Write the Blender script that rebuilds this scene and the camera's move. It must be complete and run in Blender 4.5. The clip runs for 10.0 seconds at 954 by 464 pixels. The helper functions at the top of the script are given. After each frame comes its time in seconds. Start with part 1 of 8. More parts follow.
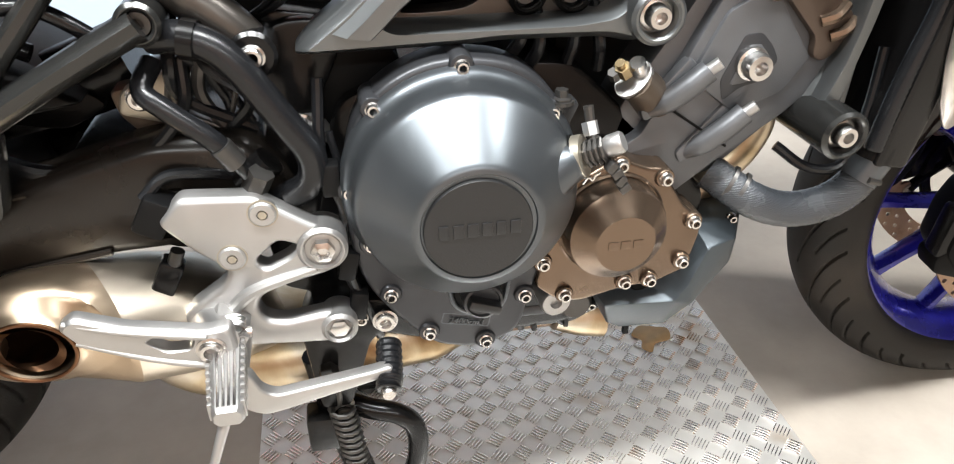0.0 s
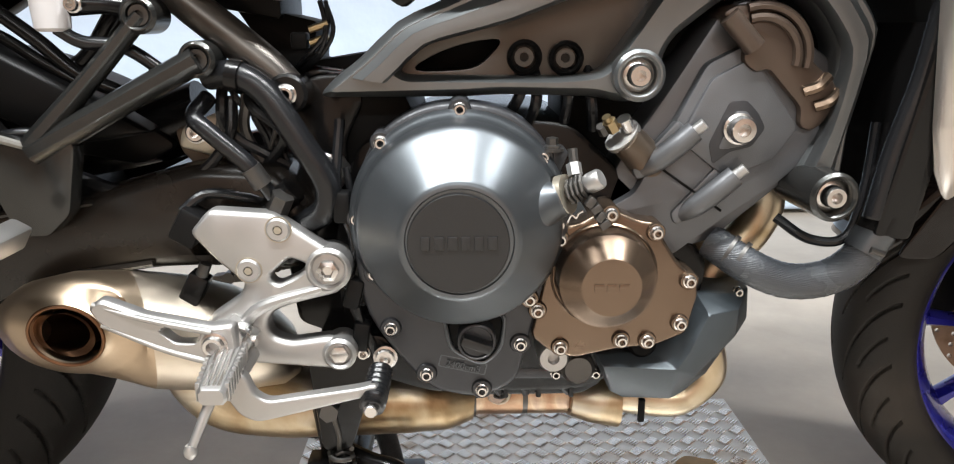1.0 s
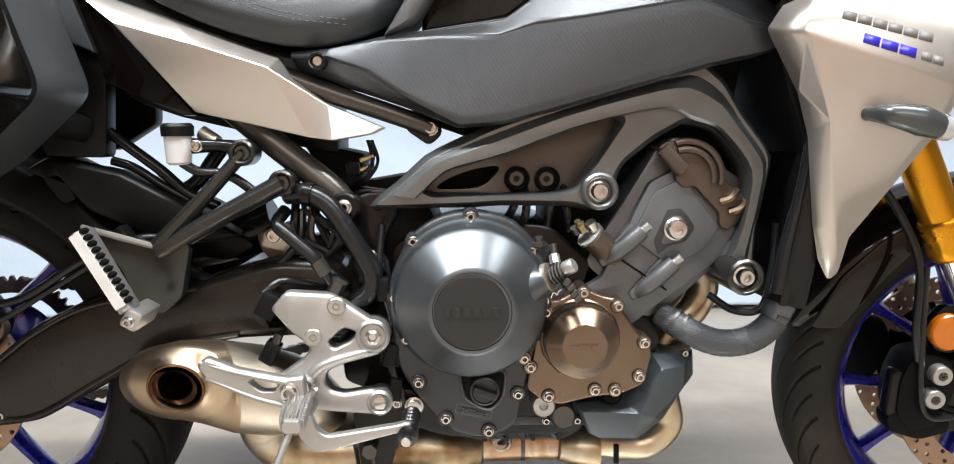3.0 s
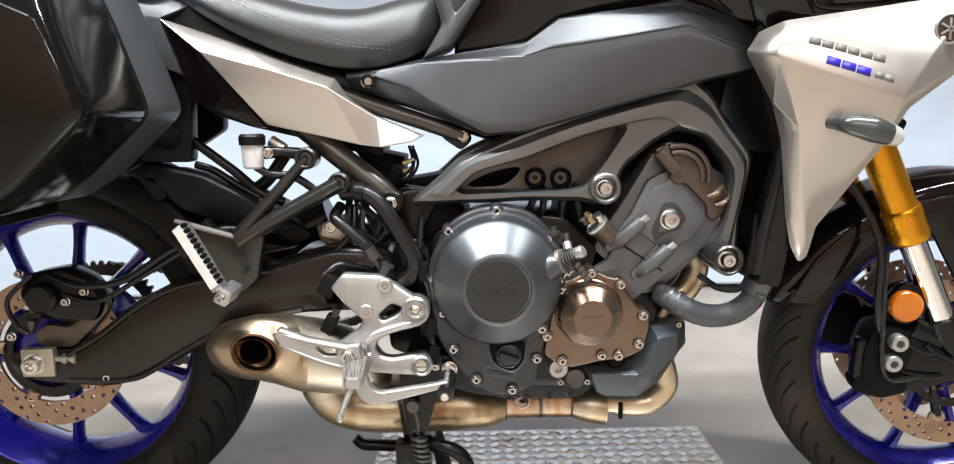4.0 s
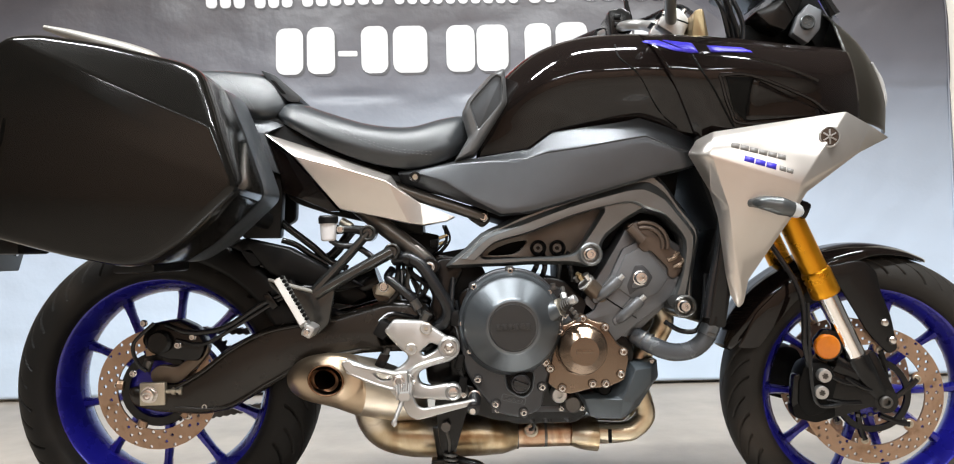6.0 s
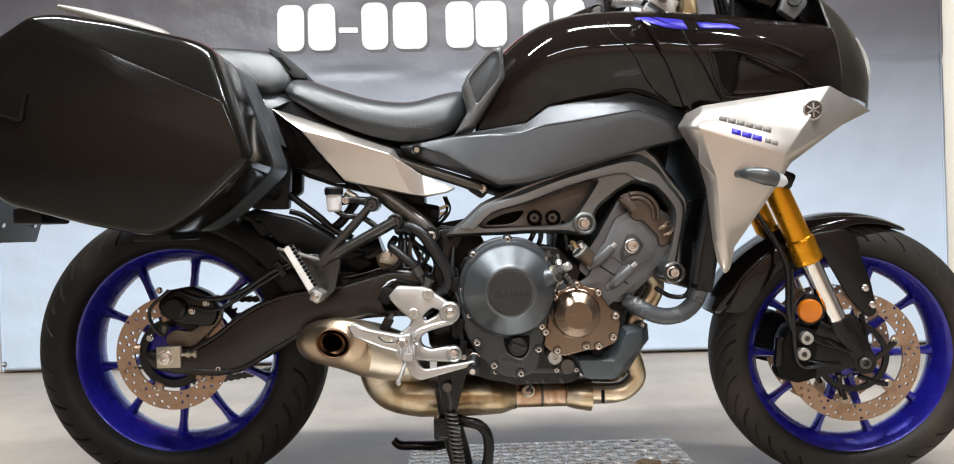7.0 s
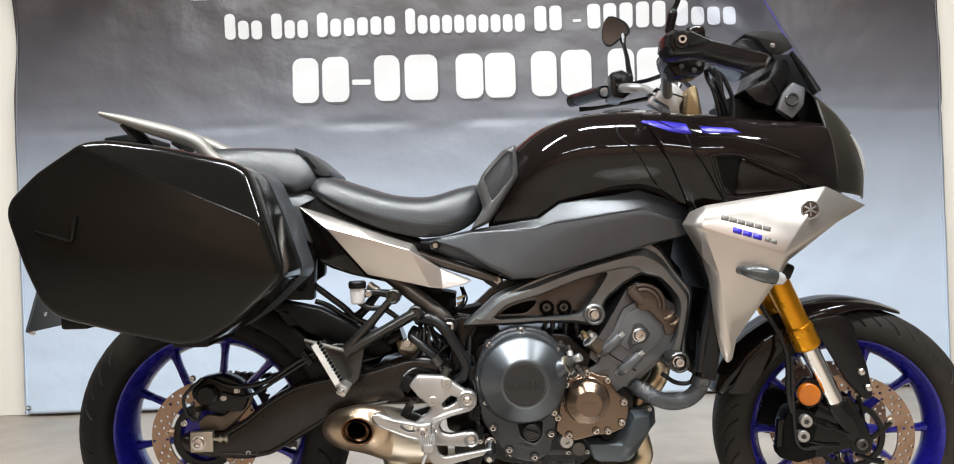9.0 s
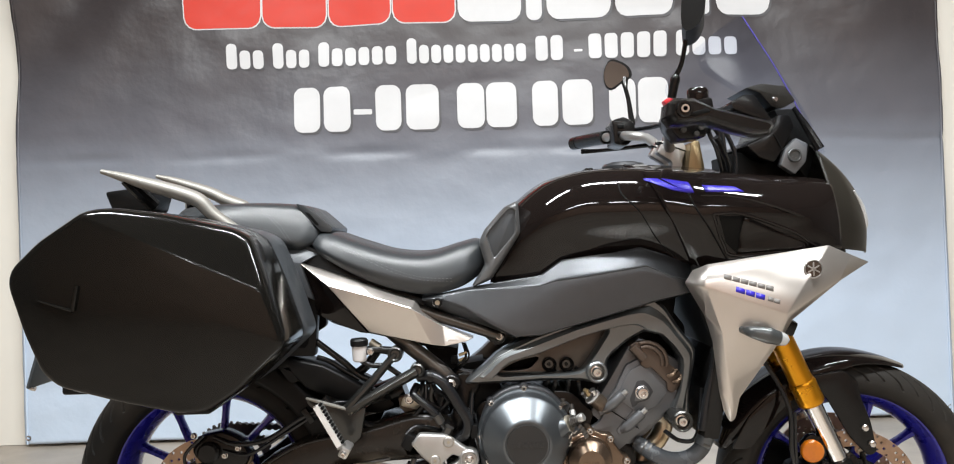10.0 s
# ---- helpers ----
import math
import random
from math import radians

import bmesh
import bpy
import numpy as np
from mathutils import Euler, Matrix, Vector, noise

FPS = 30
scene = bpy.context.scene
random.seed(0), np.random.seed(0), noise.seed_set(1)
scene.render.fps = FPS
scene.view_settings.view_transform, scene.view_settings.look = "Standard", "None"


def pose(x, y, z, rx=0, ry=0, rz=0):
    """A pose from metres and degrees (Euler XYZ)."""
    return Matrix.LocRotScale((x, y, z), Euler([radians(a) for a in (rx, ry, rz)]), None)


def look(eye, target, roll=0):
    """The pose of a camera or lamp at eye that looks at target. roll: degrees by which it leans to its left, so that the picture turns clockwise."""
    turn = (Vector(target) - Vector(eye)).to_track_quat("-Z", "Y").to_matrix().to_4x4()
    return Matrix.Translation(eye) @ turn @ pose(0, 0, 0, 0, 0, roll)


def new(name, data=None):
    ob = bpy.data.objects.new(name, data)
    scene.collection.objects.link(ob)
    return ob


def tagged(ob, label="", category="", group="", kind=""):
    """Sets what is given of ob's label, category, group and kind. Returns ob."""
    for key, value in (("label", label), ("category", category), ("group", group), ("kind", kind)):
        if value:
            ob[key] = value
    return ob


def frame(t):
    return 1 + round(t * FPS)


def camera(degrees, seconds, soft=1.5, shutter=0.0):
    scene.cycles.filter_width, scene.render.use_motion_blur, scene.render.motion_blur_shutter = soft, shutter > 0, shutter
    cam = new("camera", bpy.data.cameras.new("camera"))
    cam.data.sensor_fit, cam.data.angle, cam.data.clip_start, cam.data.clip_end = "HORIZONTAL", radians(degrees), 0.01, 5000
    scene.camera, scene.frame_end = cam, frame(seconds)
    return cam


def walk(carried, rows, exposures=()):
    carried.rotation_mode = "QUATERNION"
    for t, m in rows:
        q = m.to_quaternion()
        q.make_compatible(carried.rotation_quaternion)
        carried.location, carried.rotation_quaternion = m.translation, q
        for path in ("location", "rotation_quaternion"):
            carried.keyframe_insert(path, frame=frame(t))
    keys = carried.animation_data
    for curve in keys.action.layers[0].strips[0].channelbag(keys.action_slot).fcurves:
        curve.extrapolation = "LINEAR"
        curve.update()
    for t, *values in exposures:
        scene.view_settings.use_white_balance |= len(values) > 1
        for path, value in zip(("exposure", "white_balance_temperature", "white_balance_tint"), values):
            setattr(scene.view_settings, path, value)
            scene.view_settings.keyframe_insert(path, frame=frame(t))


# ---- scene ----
cam = camera(65.5, 10.0, soft=1.1)
EXPOSURES = [(0, 0.48), (1, 0.28), (2.5, 0.22), (3.8, 0.26), (5, 0.27), (6.5, 0.13), (7.5, 0.09), (10, -0.06)]
PATH = [
    (0, (0.635, -0.723, 0.769), (0.959, 0.954, -0.271), -0.2),
    (0.5, (0.702, -0.752, 0.697), (0.789, 1.067, -0.128), 0.1),
    (1, (0.731, -0.839, 0.651), (0.775, 1.086, 0.111), -0.1),
    (1.5, (0.749, -0.912, 0.617), (0.786, 1.051, 0.237), -0.5),
    (2, (0.753, -0.935, 0.604), (0.793, 1.034, 0.255), -0.6),
    (2.5, (0.74, -0.986, 0.631), (0.796, 0.996, 0.373), -0.5),
    (2.7, (0.728, -1.021, 0.653), (0.792, 0.962, 0.399), -0.6),
    (3.8, (0.692, -1.231, 0.71), (0.713, 0.746, 0.409), -1.0),
    (4, (0.693, -1.256, 0.717), (0.708, 0.72, 0.406), -1.1),
    (4.5, (0.69, -1.338, 0.682), (0.7, 0.647, 0.439), -1.3),
    (5, (0.65, -1.444, 0.666), (0.673, 0.554, 0.578), -1.2),
    (5.2, (0.635, -1.483, 0.668), (0.668, 0.517, 0.644), -1.3),
    (6.3, (0.647, -1.665, 0.598), (0.685, 0.334, 0.652), -1.5),
    (6.5, (0.65, -1.675, 0.594), (0.692, 0.324, 0.629), -1.5),
    (7, (0.641, -1.703, 0.602), (0.676, 0.297, 0.592), -1.6),
    (7.5, (0.626, -1.732, 0.639), (0.653, 0.268, 0.627), -1.7),
    (8, (0.619, -1.762, 0.691), (0.638, 0.238, 0.684), -1.8),
    (8.5, (0.616, -1.778, 0.744), (0.634, 0.222, 0.743), -1.8),
    (9, (0.623, -1.793, 0.791), (0.644, 0.207, 0.797), -1.8),
    (9.5, (0.621, -1.799, 0.85), (0.642, 0.201, 0.865), -1.8),
    (10, (0.623, -1.79, 0.906), (0.643, 0.21, 0.926), -1.8),
]
walk(cam, [(t, look(eye, target, roll)) for t, eye, target, roll in PATH], EXPOSURES)

# ---- light: a workshop lit by ceiling lamps, cool daylight from the back of the hall ----
world = bpy.data.worlds.new("world")
world.use_nodes = True
world.node_tree.nodes["Background"].inputs[0].default_value = (0.72, 0.84, 1.0, 1)
world.node_tree.nodes["Background"].inputs[1].default_value = 0.05
scene.world = world


def ceiling_lamp(x, y, sx, sy, watts, color):
    l = bpy.data.lights.new("ceiling_lamp", "AREA")
    l.shape, l.size, l.size_y, l.energy, l.color = "RECTANGLE", sx, sy, watts, color
    o = new("ceiling_lamp", l)
    o.matrix_world = look((x, y, 3.36), (x, y, 0))
    return o


for y, w in ((-4.7, 52), (-1.0, 118)):
    for x in (-0.8, 0.75, 2.3):
        ceiling_lamp(x, y, 1.1, 0.16, w, (0.955, 0.985, 0.99))

# ---- materials ----
def mat(name, color, rough=0.5, metal=0.0, vary=0.12, scale=30.0, bump=0.0, bump_scale=200.0, coat=0.0, coat_rough=0.05, ior=1.5, stretch=(1, 1, 1)):
    """A surface with two scales of wear: broad stains and fine grain, in colour, roughness and relief."""
    m = bpy.data.materials.new(name)
    m.use_nodes = True
    nt = m.node_tree
    b = nt.nodes["Principled BSDF"]
    b.inputs["Metallic"].default_value = metal
    b.inputs["IOR"].default_value = ior
    b.inputs["Coat Weight"].default_value = coat
    b.inputs["Coat Roughness"].default_value = coat_rough
    tex = nt.nodes.new("ShaderNodeTexCoord")
    mp = nt.nodes.new("ShaderNodeMapping")
    mp.inputs["Scale"].default_value = stretch
    nt.links.new(tex.outputs["Object"], mp.inputs[0])
    big = nt.nodes.new("ShaderNodeTexNoise")
    big.inputs["Scale"].default_value = scale
    big.inputs["Detail"].default_value = 6
    fine = nt.nodes.new("ShaderNodeTexNoise")
    fine.inputs["Scale"].default_value = bump_scale
    fine.inputs["Detail"].default_value = 3
    nt.links.new(mp.outputs[0], big.inputs[0])
    nt.links.new(mp.outputs[0], fine.inputs[0])
    mix = nt.nodes.new("ShaderNodeMix")
    mix.data_type = "RGBA"
    c = Vector(color)
    mix.inputs[6].default_value = (*(c * (1 - vary)), 1)
    mix.inputs[7].default_value = (*[min(1, v * (1 + vary)) for v in c], 1)
    nt.links.new(big.outputs["Fac"], mix.inputs[0])
    nt.links.new(mix.outputs[2], b.inputs["Base Color"])
    rr = nt.nodes.new("ShaderNodeMapRange")
    rr.inputs["To Min"].default_value = max(0.02, rough * 0.85)
    rr.inputs["To Max"].default_value = min(1, rough * 1.18)
    nt.links.new(big.outputs["Fac"], rr.inputs[0])
    nt.links.new(rr.outputs[0], b.inputs["Roughness"])
    if bump:
        bp = nt.nodes.new("ShaderNodeBump")
        bp.inputs["Strength"].default_value = bump
        bp.inputs["Distance"].default_value = 0.001
        nt.links.new(fine.outputs["Fac"], bp.inputs["Height"])
        nt.links.new(bp.outputs[0], b.inputs["Normal"])
    return m


M = dict(
    rubber=mat("tyre_rubber", (0.0165, 0.0145, 0.0125), 0.58, vary=0.3, scale=14, bump=0.25, bump_scale=400, ior=1.30),
    blue=mat("blue_wheel_paint", (0.011, 0.010, 0.24), 0.27, metal=0.4, vary=0.15, coat=0.5),
    black_plastic=mat("black_plastic", (0.0042, 0.0042, 0.0044), 0.40, vary=0.25, bump=0.2, bump_scale=900, ior=1.27),
    satin_black=mat("satin_black_metal", (0.0055, 0.0052, 0.0052), 0.22, vary=0.25, bump=0.08, ior=1.34),
    gloss_black=mat("gloss_black_paint", (0.007, 0.005, 0.0045), 0.05, vary=0.1, ior=1.38),
    case_black=mat("case_gloss_black", (0.0050, 0.0046, 0.0040), 0.13, vary=0.05, ior=1.34),
    silver=mat("matt_silver_paint", (0.56, 0.52, 0.485), 0.32, metal=0.88, vary=0.05, bump=0.05),
    frame_grey=mat("frame_grey_paint", (0.165, 0.173, 0.176), 0.34, metal=0.85, vary=0.10, bump=0.04),
    cover_grey=mat("cover_grey_paint", (0.112, 0.122, 0.132), 0.33, metal=0.82, vary=0.06, bump=0.03),
    cover_dark=mat("cover_dark_paint", (0.045, 0.046, 0.05), 0.36, metal=0.5, vary=0.1, bump=0.1),
    bronze=mat("bronze_cover", (0.170, 0.122, 0.088), 0.25, metal=0.9, vary=0.1, bump=0.04),
    alu=mat("brushed_aluminium", (0.43, 0.42, 0.41), 0.44, metal=0.9, vary=0.08, bump=0.08),
    steel=mat("bolt_steel", (0.62, 0.60, 0.58), 0.25, metal=1.0, vary=0.1),
    dark_steel=mat("dark_steel", (0.09, 0.085, 0.08), 0.4, metal=0.8, vary=0.2),
    gold=mat("gold_fork", (0.62, 0.27, 0.012), 0.28, metal=0.85, vary=0.06),
    chrome=mat("chrome_tube", (0.80, 0.78, 0.76), 0.10, metal=1.0, vary=0.03),
    leather=mat("seat_vinyl", (0.022, 0.025, 0.028), 0.36, vary=0.15, bump=0.4, bump_scale=700, ior=1.55),
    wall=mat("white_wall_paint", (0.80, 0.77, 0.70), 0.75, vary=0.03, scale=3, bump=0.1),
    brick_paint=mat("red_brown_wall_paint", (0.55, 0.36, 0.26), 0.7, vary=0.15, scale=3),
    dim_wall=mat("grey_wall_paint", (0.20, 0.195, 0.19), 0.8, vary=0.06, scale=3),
    plate=mat("tread_plate_aluminium", (0.66, 0.63, 0.59), 0.50, metal=0.75, vary=0.22, scale=14, bump=0.15),
    disc=mat("brake_disc_steel", (0.34, 0.23, 0.16), 0.40, metal=0.8, vary=0.2, scale=40, bump=0.1),
    muffler=mat("brushed_muffler_steel", (0.56, 0.49, 0.40), 0.36, metal=1.0, vary=0.20, scale=12, bump=0.08, bump_scale=500, stretch=(1, 1, 6)),
    exhaust_dark=mat("heat_browned_steel", (0.17, 0.09, 0.05), 0.32, metal=1.0, vary=0.3, scale=22),
    alu_dull=mat("dull_steel", (0.42, 0.38, 0.31), 0.42, metal=0.85, vary=0.15),
    frame_tube=mat("brown_grey_tube_paint", (0.085, 0.076, 0.068), 0.33, metal=0.75, vary=0.12),
    gold_metal=mat("brass", (0.34, 0.26, 0.15), 0.35, metal=1.0),
    tail_grey=mat("blue_grey_plastic", (0.045, 0.050, 0.056), 0.40, metal=0.2, vary=0.08, bump=0.2, bump_scale=600),
    stitch=mat("grey_thread", (0.13, 0.13, 0.135), 0.7),
    plate_blue=mat("plate_holder_plastic", (0.036, 0.046, 0.055), 0.42, vary=0.2),
    cowl_matt=mat("matt_cowl_grey", (0.014, 0.012, 0.009), 0.38, vary=0.12, bump=0.15, bump_scale=700, ior=1.38),
    signal_grey=mat("signal_grey", (0.075, 0.08, 0.082), 0.25, metal=0.5, vary=0.08),
    clear_lens=mat("clear_lens", (0.55, 0.56, 0.57), 0.08, metal=0.3, vary=0.1, coat=1.0),
    edge_blue=mat("blue_screen_edge", (0.10, 0.08, 0.38), 0.2, vary=0.05),
    mirror=mat("mirror_glass", (0.17, 0.19, 0.21), 0.03, metal=1.0, vary=0.0),
    mud=mat("ochre_dirt", (0.42, 0.27, 0.13), 0.8, vary=0.3, scale=60, bump=0.5),
    hose=mat("rubber_hose", (0.0085, 0.0088, 0.0098), 0.25, vary=0.25, bump=0.2, bump_scale=500, ior=1.42),
    coolant=mat("woven_hose", (0.042, 0.046, 0.052), 0.26, vary=0.2, bump=0.5, bump_scale=1300),
    cast_grey=mat("pebbled_casting", (0.118, 0.121, 0.128), 0.43, metal=0.5, vary=0.12, bump=0.25, bump_scale=900),
    swing_brown=mat("brown_black_arm_paint", (0.012, 0.0096, 0.0078), 0.26, vary=0.2, bump=0.06, ior=1.42),
    cap_black=mat("black_cap_plastic", (0.012, 0.012, 0.0125), 0.42, vary=0.15, bump=0.2, bump_scale=600),
    tread_bright=mat("worn_bright_aluminium", (0.80, 0.78, 0.76), 0.22, metal=1.0, vary=0.08, scale=20),
    worn_alu=mat("worn_cast_aluminium", (0.74, 0.73, 0.72), 0.50, metal=0.55, vary=0.14, scale=60, bump=0.2),
    hanger_grey=mat("hanger_grey_paint", (0.052, 0.052, 0.050), 0.24, metal=0.75, vary=0.15, bump=0.08),
    cap_steel=mat("champagne_end_cap", (0.46, 0.36, 0.26), 0.34, metal=1.0, vary=0.24, scale=12, bump=0.06, bump_scale=500),
    rail_grey=mat("grey_rail_paint", (0.24, 0.23, 0.21), 0.50, metal=0.5, vary=0.08, bump=0.06),
    brown_steel=mat("dusty_brown_steel", (0.13, 0.10, 0.075), 0.45, metal=0.7, vary=0.25),
    # tyre rubber with the shade of side case and hugger in its colour
    rubber_shaded=mat("shaded_tyre_rubber", (0.0085, 0.0078, 0.0072), 0.55, vary=0.3, scale=14, bump=0.25, bump_scale=400, ior=1.24),
    # near-black for black parts, and for shade painted in gaps and hollows
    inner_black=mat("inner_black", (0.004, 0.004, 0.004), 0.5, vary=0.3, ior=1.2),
    guard_grey=mat("chin_guard_grey", (0.050, 0.060, 0.068), 0.38, metal=0.4, vary=0.12, bump=0.1),
    pad_grey=mat("pad_grey_plastic", (0.085, 0.086, 0.088), 0.4, metal=0.3, vary=0.1, bump=0.2, bump_scale=600),
    side_grey=mat("side_cover_grey", (0.062, 0.065, 0.070), 0.30, metal=0.72, vary=0.10, bump=0.10, bump_scale=420),
    head_grey=mat("engine_grey_paint", (0.118, 0.120, 0.126), 0.40, metal=0.55, vary=0.08, bump=0.1),
    brown_metal=mat("brown_head_cover", (0.088, 0.064, 0.05), 0.38, metal=0.6, vary=0.1, bump=0.06),
    milky=mat("milky_reservoir", (0.52, 0.50, 0.50), 0.4, vary=0.05),
    amber=mat("amber_reflector", (0.52, 0.14, 0.003), 0.22, vary=0.25, scale=60, coat=0.25),
    red=mat("red_plastic", (0.55, 0.02, 0.03), 0.4),
    decal_grey=mat("grey_print", (0.17, 0.16, 0.15), 0.5),
    decal_blue=mat("blue_print", (0.03, 0.02, 0.42), 0.4),
    red_print=mat("red_print", (0.62, 0.035, 0.015), 0.55, vary=0.05),
    shadow_print=mat("grey_shadow_print", (0.09, 0.088, 0.095), 0.55, vary=0.05),
    white_vinyl=mat("white_print", (0.66, 0.66, 0.67), 0.55, vary=0.03),
)


def screen_material():
    """A thin clear sheet: light passes straight through, with a little gloss."""
    m = bpy.data.materials.new("windscreen_plastic")
    m.use_nodes = True
    nt = m.node_tree
    nt.nodes.remove(nt.nodes["Principled BSDF"])
    clear = nt.nodes.new("ShaderNodeBsdfTransparent")
    clear.inputs[0].default_value = (0.93, 0.94, 0.965, 1)
    gloss = nt.nodes.new("ShaderNodeBsdfGlossy")
    gloss.inputs["Roughness"].default_value = 0.2
    mix = nt.nodes.new("ShaderNodeMixShader")
    mix.inputs[0].default_value = 0.002
    nt.links.new(clear.outputs[0], mix.inputs[1])
    nt.links.new(gloss.outputs[0], mix.inputs[2])
    nt.links.new(mix.outputs[0], nt.nodes["Material Output"].inputs[0])
    return m


def banner_material():
    """Printed vinyl: a gradient print from dark brown above to pale blue below."""
    m = bpy.data.materials.new("printed_vinyl")
    m.use_nodes = True
    nt = m.node_tree
    b = nt.nodes["Principled BSDF"]
    tex = nt.nodes.new("ShaderNodeTexCoord")
    sep = nt.nodes.new("ShaderNodeSeparateXYZ")
    nt.links.new(tex.outputs["Object"], sep.inputs[0])
    n = nt.nodes.new("ShaderNodeTexNoise")
    n.inputs["Scale"].default_value = 1.4
    n.inputs["Detail"].default_value = 2
    nt.links.new(tex.outputs["Object"], n.inputs[0])
    add = nt.nodes.new("ShaderNodeMath")
    add.operation = "MULTIPLY_ADD"
    add.inputs[1].default_value = 0.10
    nt.links.new(n.outputs["Fac"], add.inputs[0])
    nt.links.new(sep.outputs["Z"], add.inputs[2])
    r = nt.nodes.new("ShaderNodeMapRange")
    r.inputs["From Min"].default_value, r.inputs["From Max"].default_value = 0.05, 2.4
    nt.links.new(add.outputs[0], r.inputs[0])
    ramp = nt.nodes.new("ShaderNodeValToRGB")
    ramp.color_ramp.elements[0].position, ramp.color_ramp.elements[0].color = 0.0, (0.58, 0.69, 0.83, 1)
    ramp.color_ramp.elements[1].position, ramp.color_ramp.elements[1].color = 1.0, (0.036, 0.029, 0.029, 1)
    for pos, col in ((0.25, (0.52, 0.61, 0.74)), (0.45, (0.33, 0.37, 0.44)), (0.62, (0.125, 0.125, 0.145)), (0.80, (0.060, 0.052, 0.055))):
        e = ramp.color_ramp.elements.new(pos)
        e.color = (*col, 1)
    nt.links.new(r.outputs[0], ramp.inputs[0])
    nt.links.new(ramp.outputs[0], b.inputs["Base Color"])
    b.inputs["Roughness"].default_value = 0.40
    f = nt.nodes.new("ShaderNodeTexNoise")
    f.inputs["Scale"].default_value = 7
    f.inputs["Detail"].default_value = 4
    nt.links.new(tex.outputs["Object"], f.inputs[0])
    bp = nt.nodes.new("ShaderNodeBump")
    bp.inputs["Strength"].default_value, bp.inputs["Distance"].default_value = 0.35, 0.02
    nt.links.new(f.outputs["Fac"], bp.inputs["Height"])
    nt.links.new(bp.outputs[0], b.inputs["Normal"])
    return m


def floor_material():
    """Worn concrete: broad cloudy stains, small specks, and a polish that comes and goes."""
    m = mat("concrete_floor", (0.36, 0.32, 0.28), 0.42, vary=0.25, scale=3.0, bump=0.2, bump_scale=60)
    nt = m.node_tree
    b = nt.nodes["Principled BSDF"]
    old = b.inputs["Base Color"].links[0].from_socket
    tex = nt.nodes.new("ShaderNodeTexCoord")
    cloud = nt.nodes.new("ShaderNodeTexNoise")
    cloud.inputs["Scale"].default_value, cloud.inputs["Detail"].default_value, cloud.inputs["Roughness"].default_value = 2.2, 8, 0.65
    nt.links.new(tex.outputs["Object"], cloud.inputs[0])
    ramp = nt.nodes.new("ShaderNodeValToRGB")
    ramp.color_ramp.elements[0].position, ramp.color_ramp.elements[0].color = 0.30, (0.72, 0.69, 0.65, 1)
    ramp.color_ramp.elements[1].position, ramp.color_ramp.elements[1].color = 0.70, (1.18, 1.16, 1.13, 1)
    nt.links.new(cloud.outputs["Fac"], ramp.inputs[0])
    mul = nt.nodes.new("ShaderNodeMix")
    mul.data_type, mul.blend_type = "RGBA", "MULTIPLY"
    mul.inputs[0].default_value = 1.0
    nt.links.new(old, mul.inputs[6])
    nt.links.new(ramp.outputs[0], mul.inputs[7])
    nt.links.new(mul.outputs[2], b.inputs["Base Color"])
    return m


def heat_material(name, colors, scale, rough):
    """Steel coloured by heat: patches that run from brown over gold to pale straw, with fine scratches."""
    m = mat(name, (0.4, 0.3, 0.2), rough, metal=1.0, scale=scale, bump=0.06, bump_scale=600)
    nt = m.node_tree
    b = nt.nodes["Principled BSDF"]
    tex = nt.nodes.new("ShaderNodeTexCoord")
    n = nt.nodes.new("ShaderNodeTexNoise")
    n.inputs["Scale"].default_value, n.inputs["Detail"].default_value, n.inputs["Distortion"].default_value = scale, 5, 0.6
    nt.links.new(tex.outputs["Object"], n.inputs[0])
    ramp = nt.nodes.new("ShaderNodeValToRGB")
    for k, c in enumerate(colors):
        pos = 0.30 + 0.40 * k / (len(colors) - 1)
        e = ramp.color_ramp.elements[k] if k < 2 else ramp.color_ramp.elements.new(pos)
        e.position, e.color = pos, (*c, 1)
    nt.links.new(n.outputs["Fac"], ramp.inputs[0])
    nt.links.new(ramp.outputs[0], b.inputs["Base Color"])
    return m


M["exhaust"] = heat_material("heat_tinted_steel", ((0.17, 0.10, 0.05), (0.32, 0.23, 0.13), (0.46, 0.37, 0.25), (0.55, 0.49, 0.40), (0.34, 0.27, 0.20)), 12, 0.36)
M["copper"] = heat_material("copper_tinted_steel", ((0.20, 0.11, 0.065), (0.36, 0.22, 0.14), (0.50, 0.38, 0.27), (0.30, 0.20, 0.17)), 20, 0.36)
M["gilt"] = heat_material("pale_gold_steel", ((0.34, 0.25, 0.14), (0.52, 0.43, 0.30), (0.60, 0.53, 0.42)), 14, 0.34)


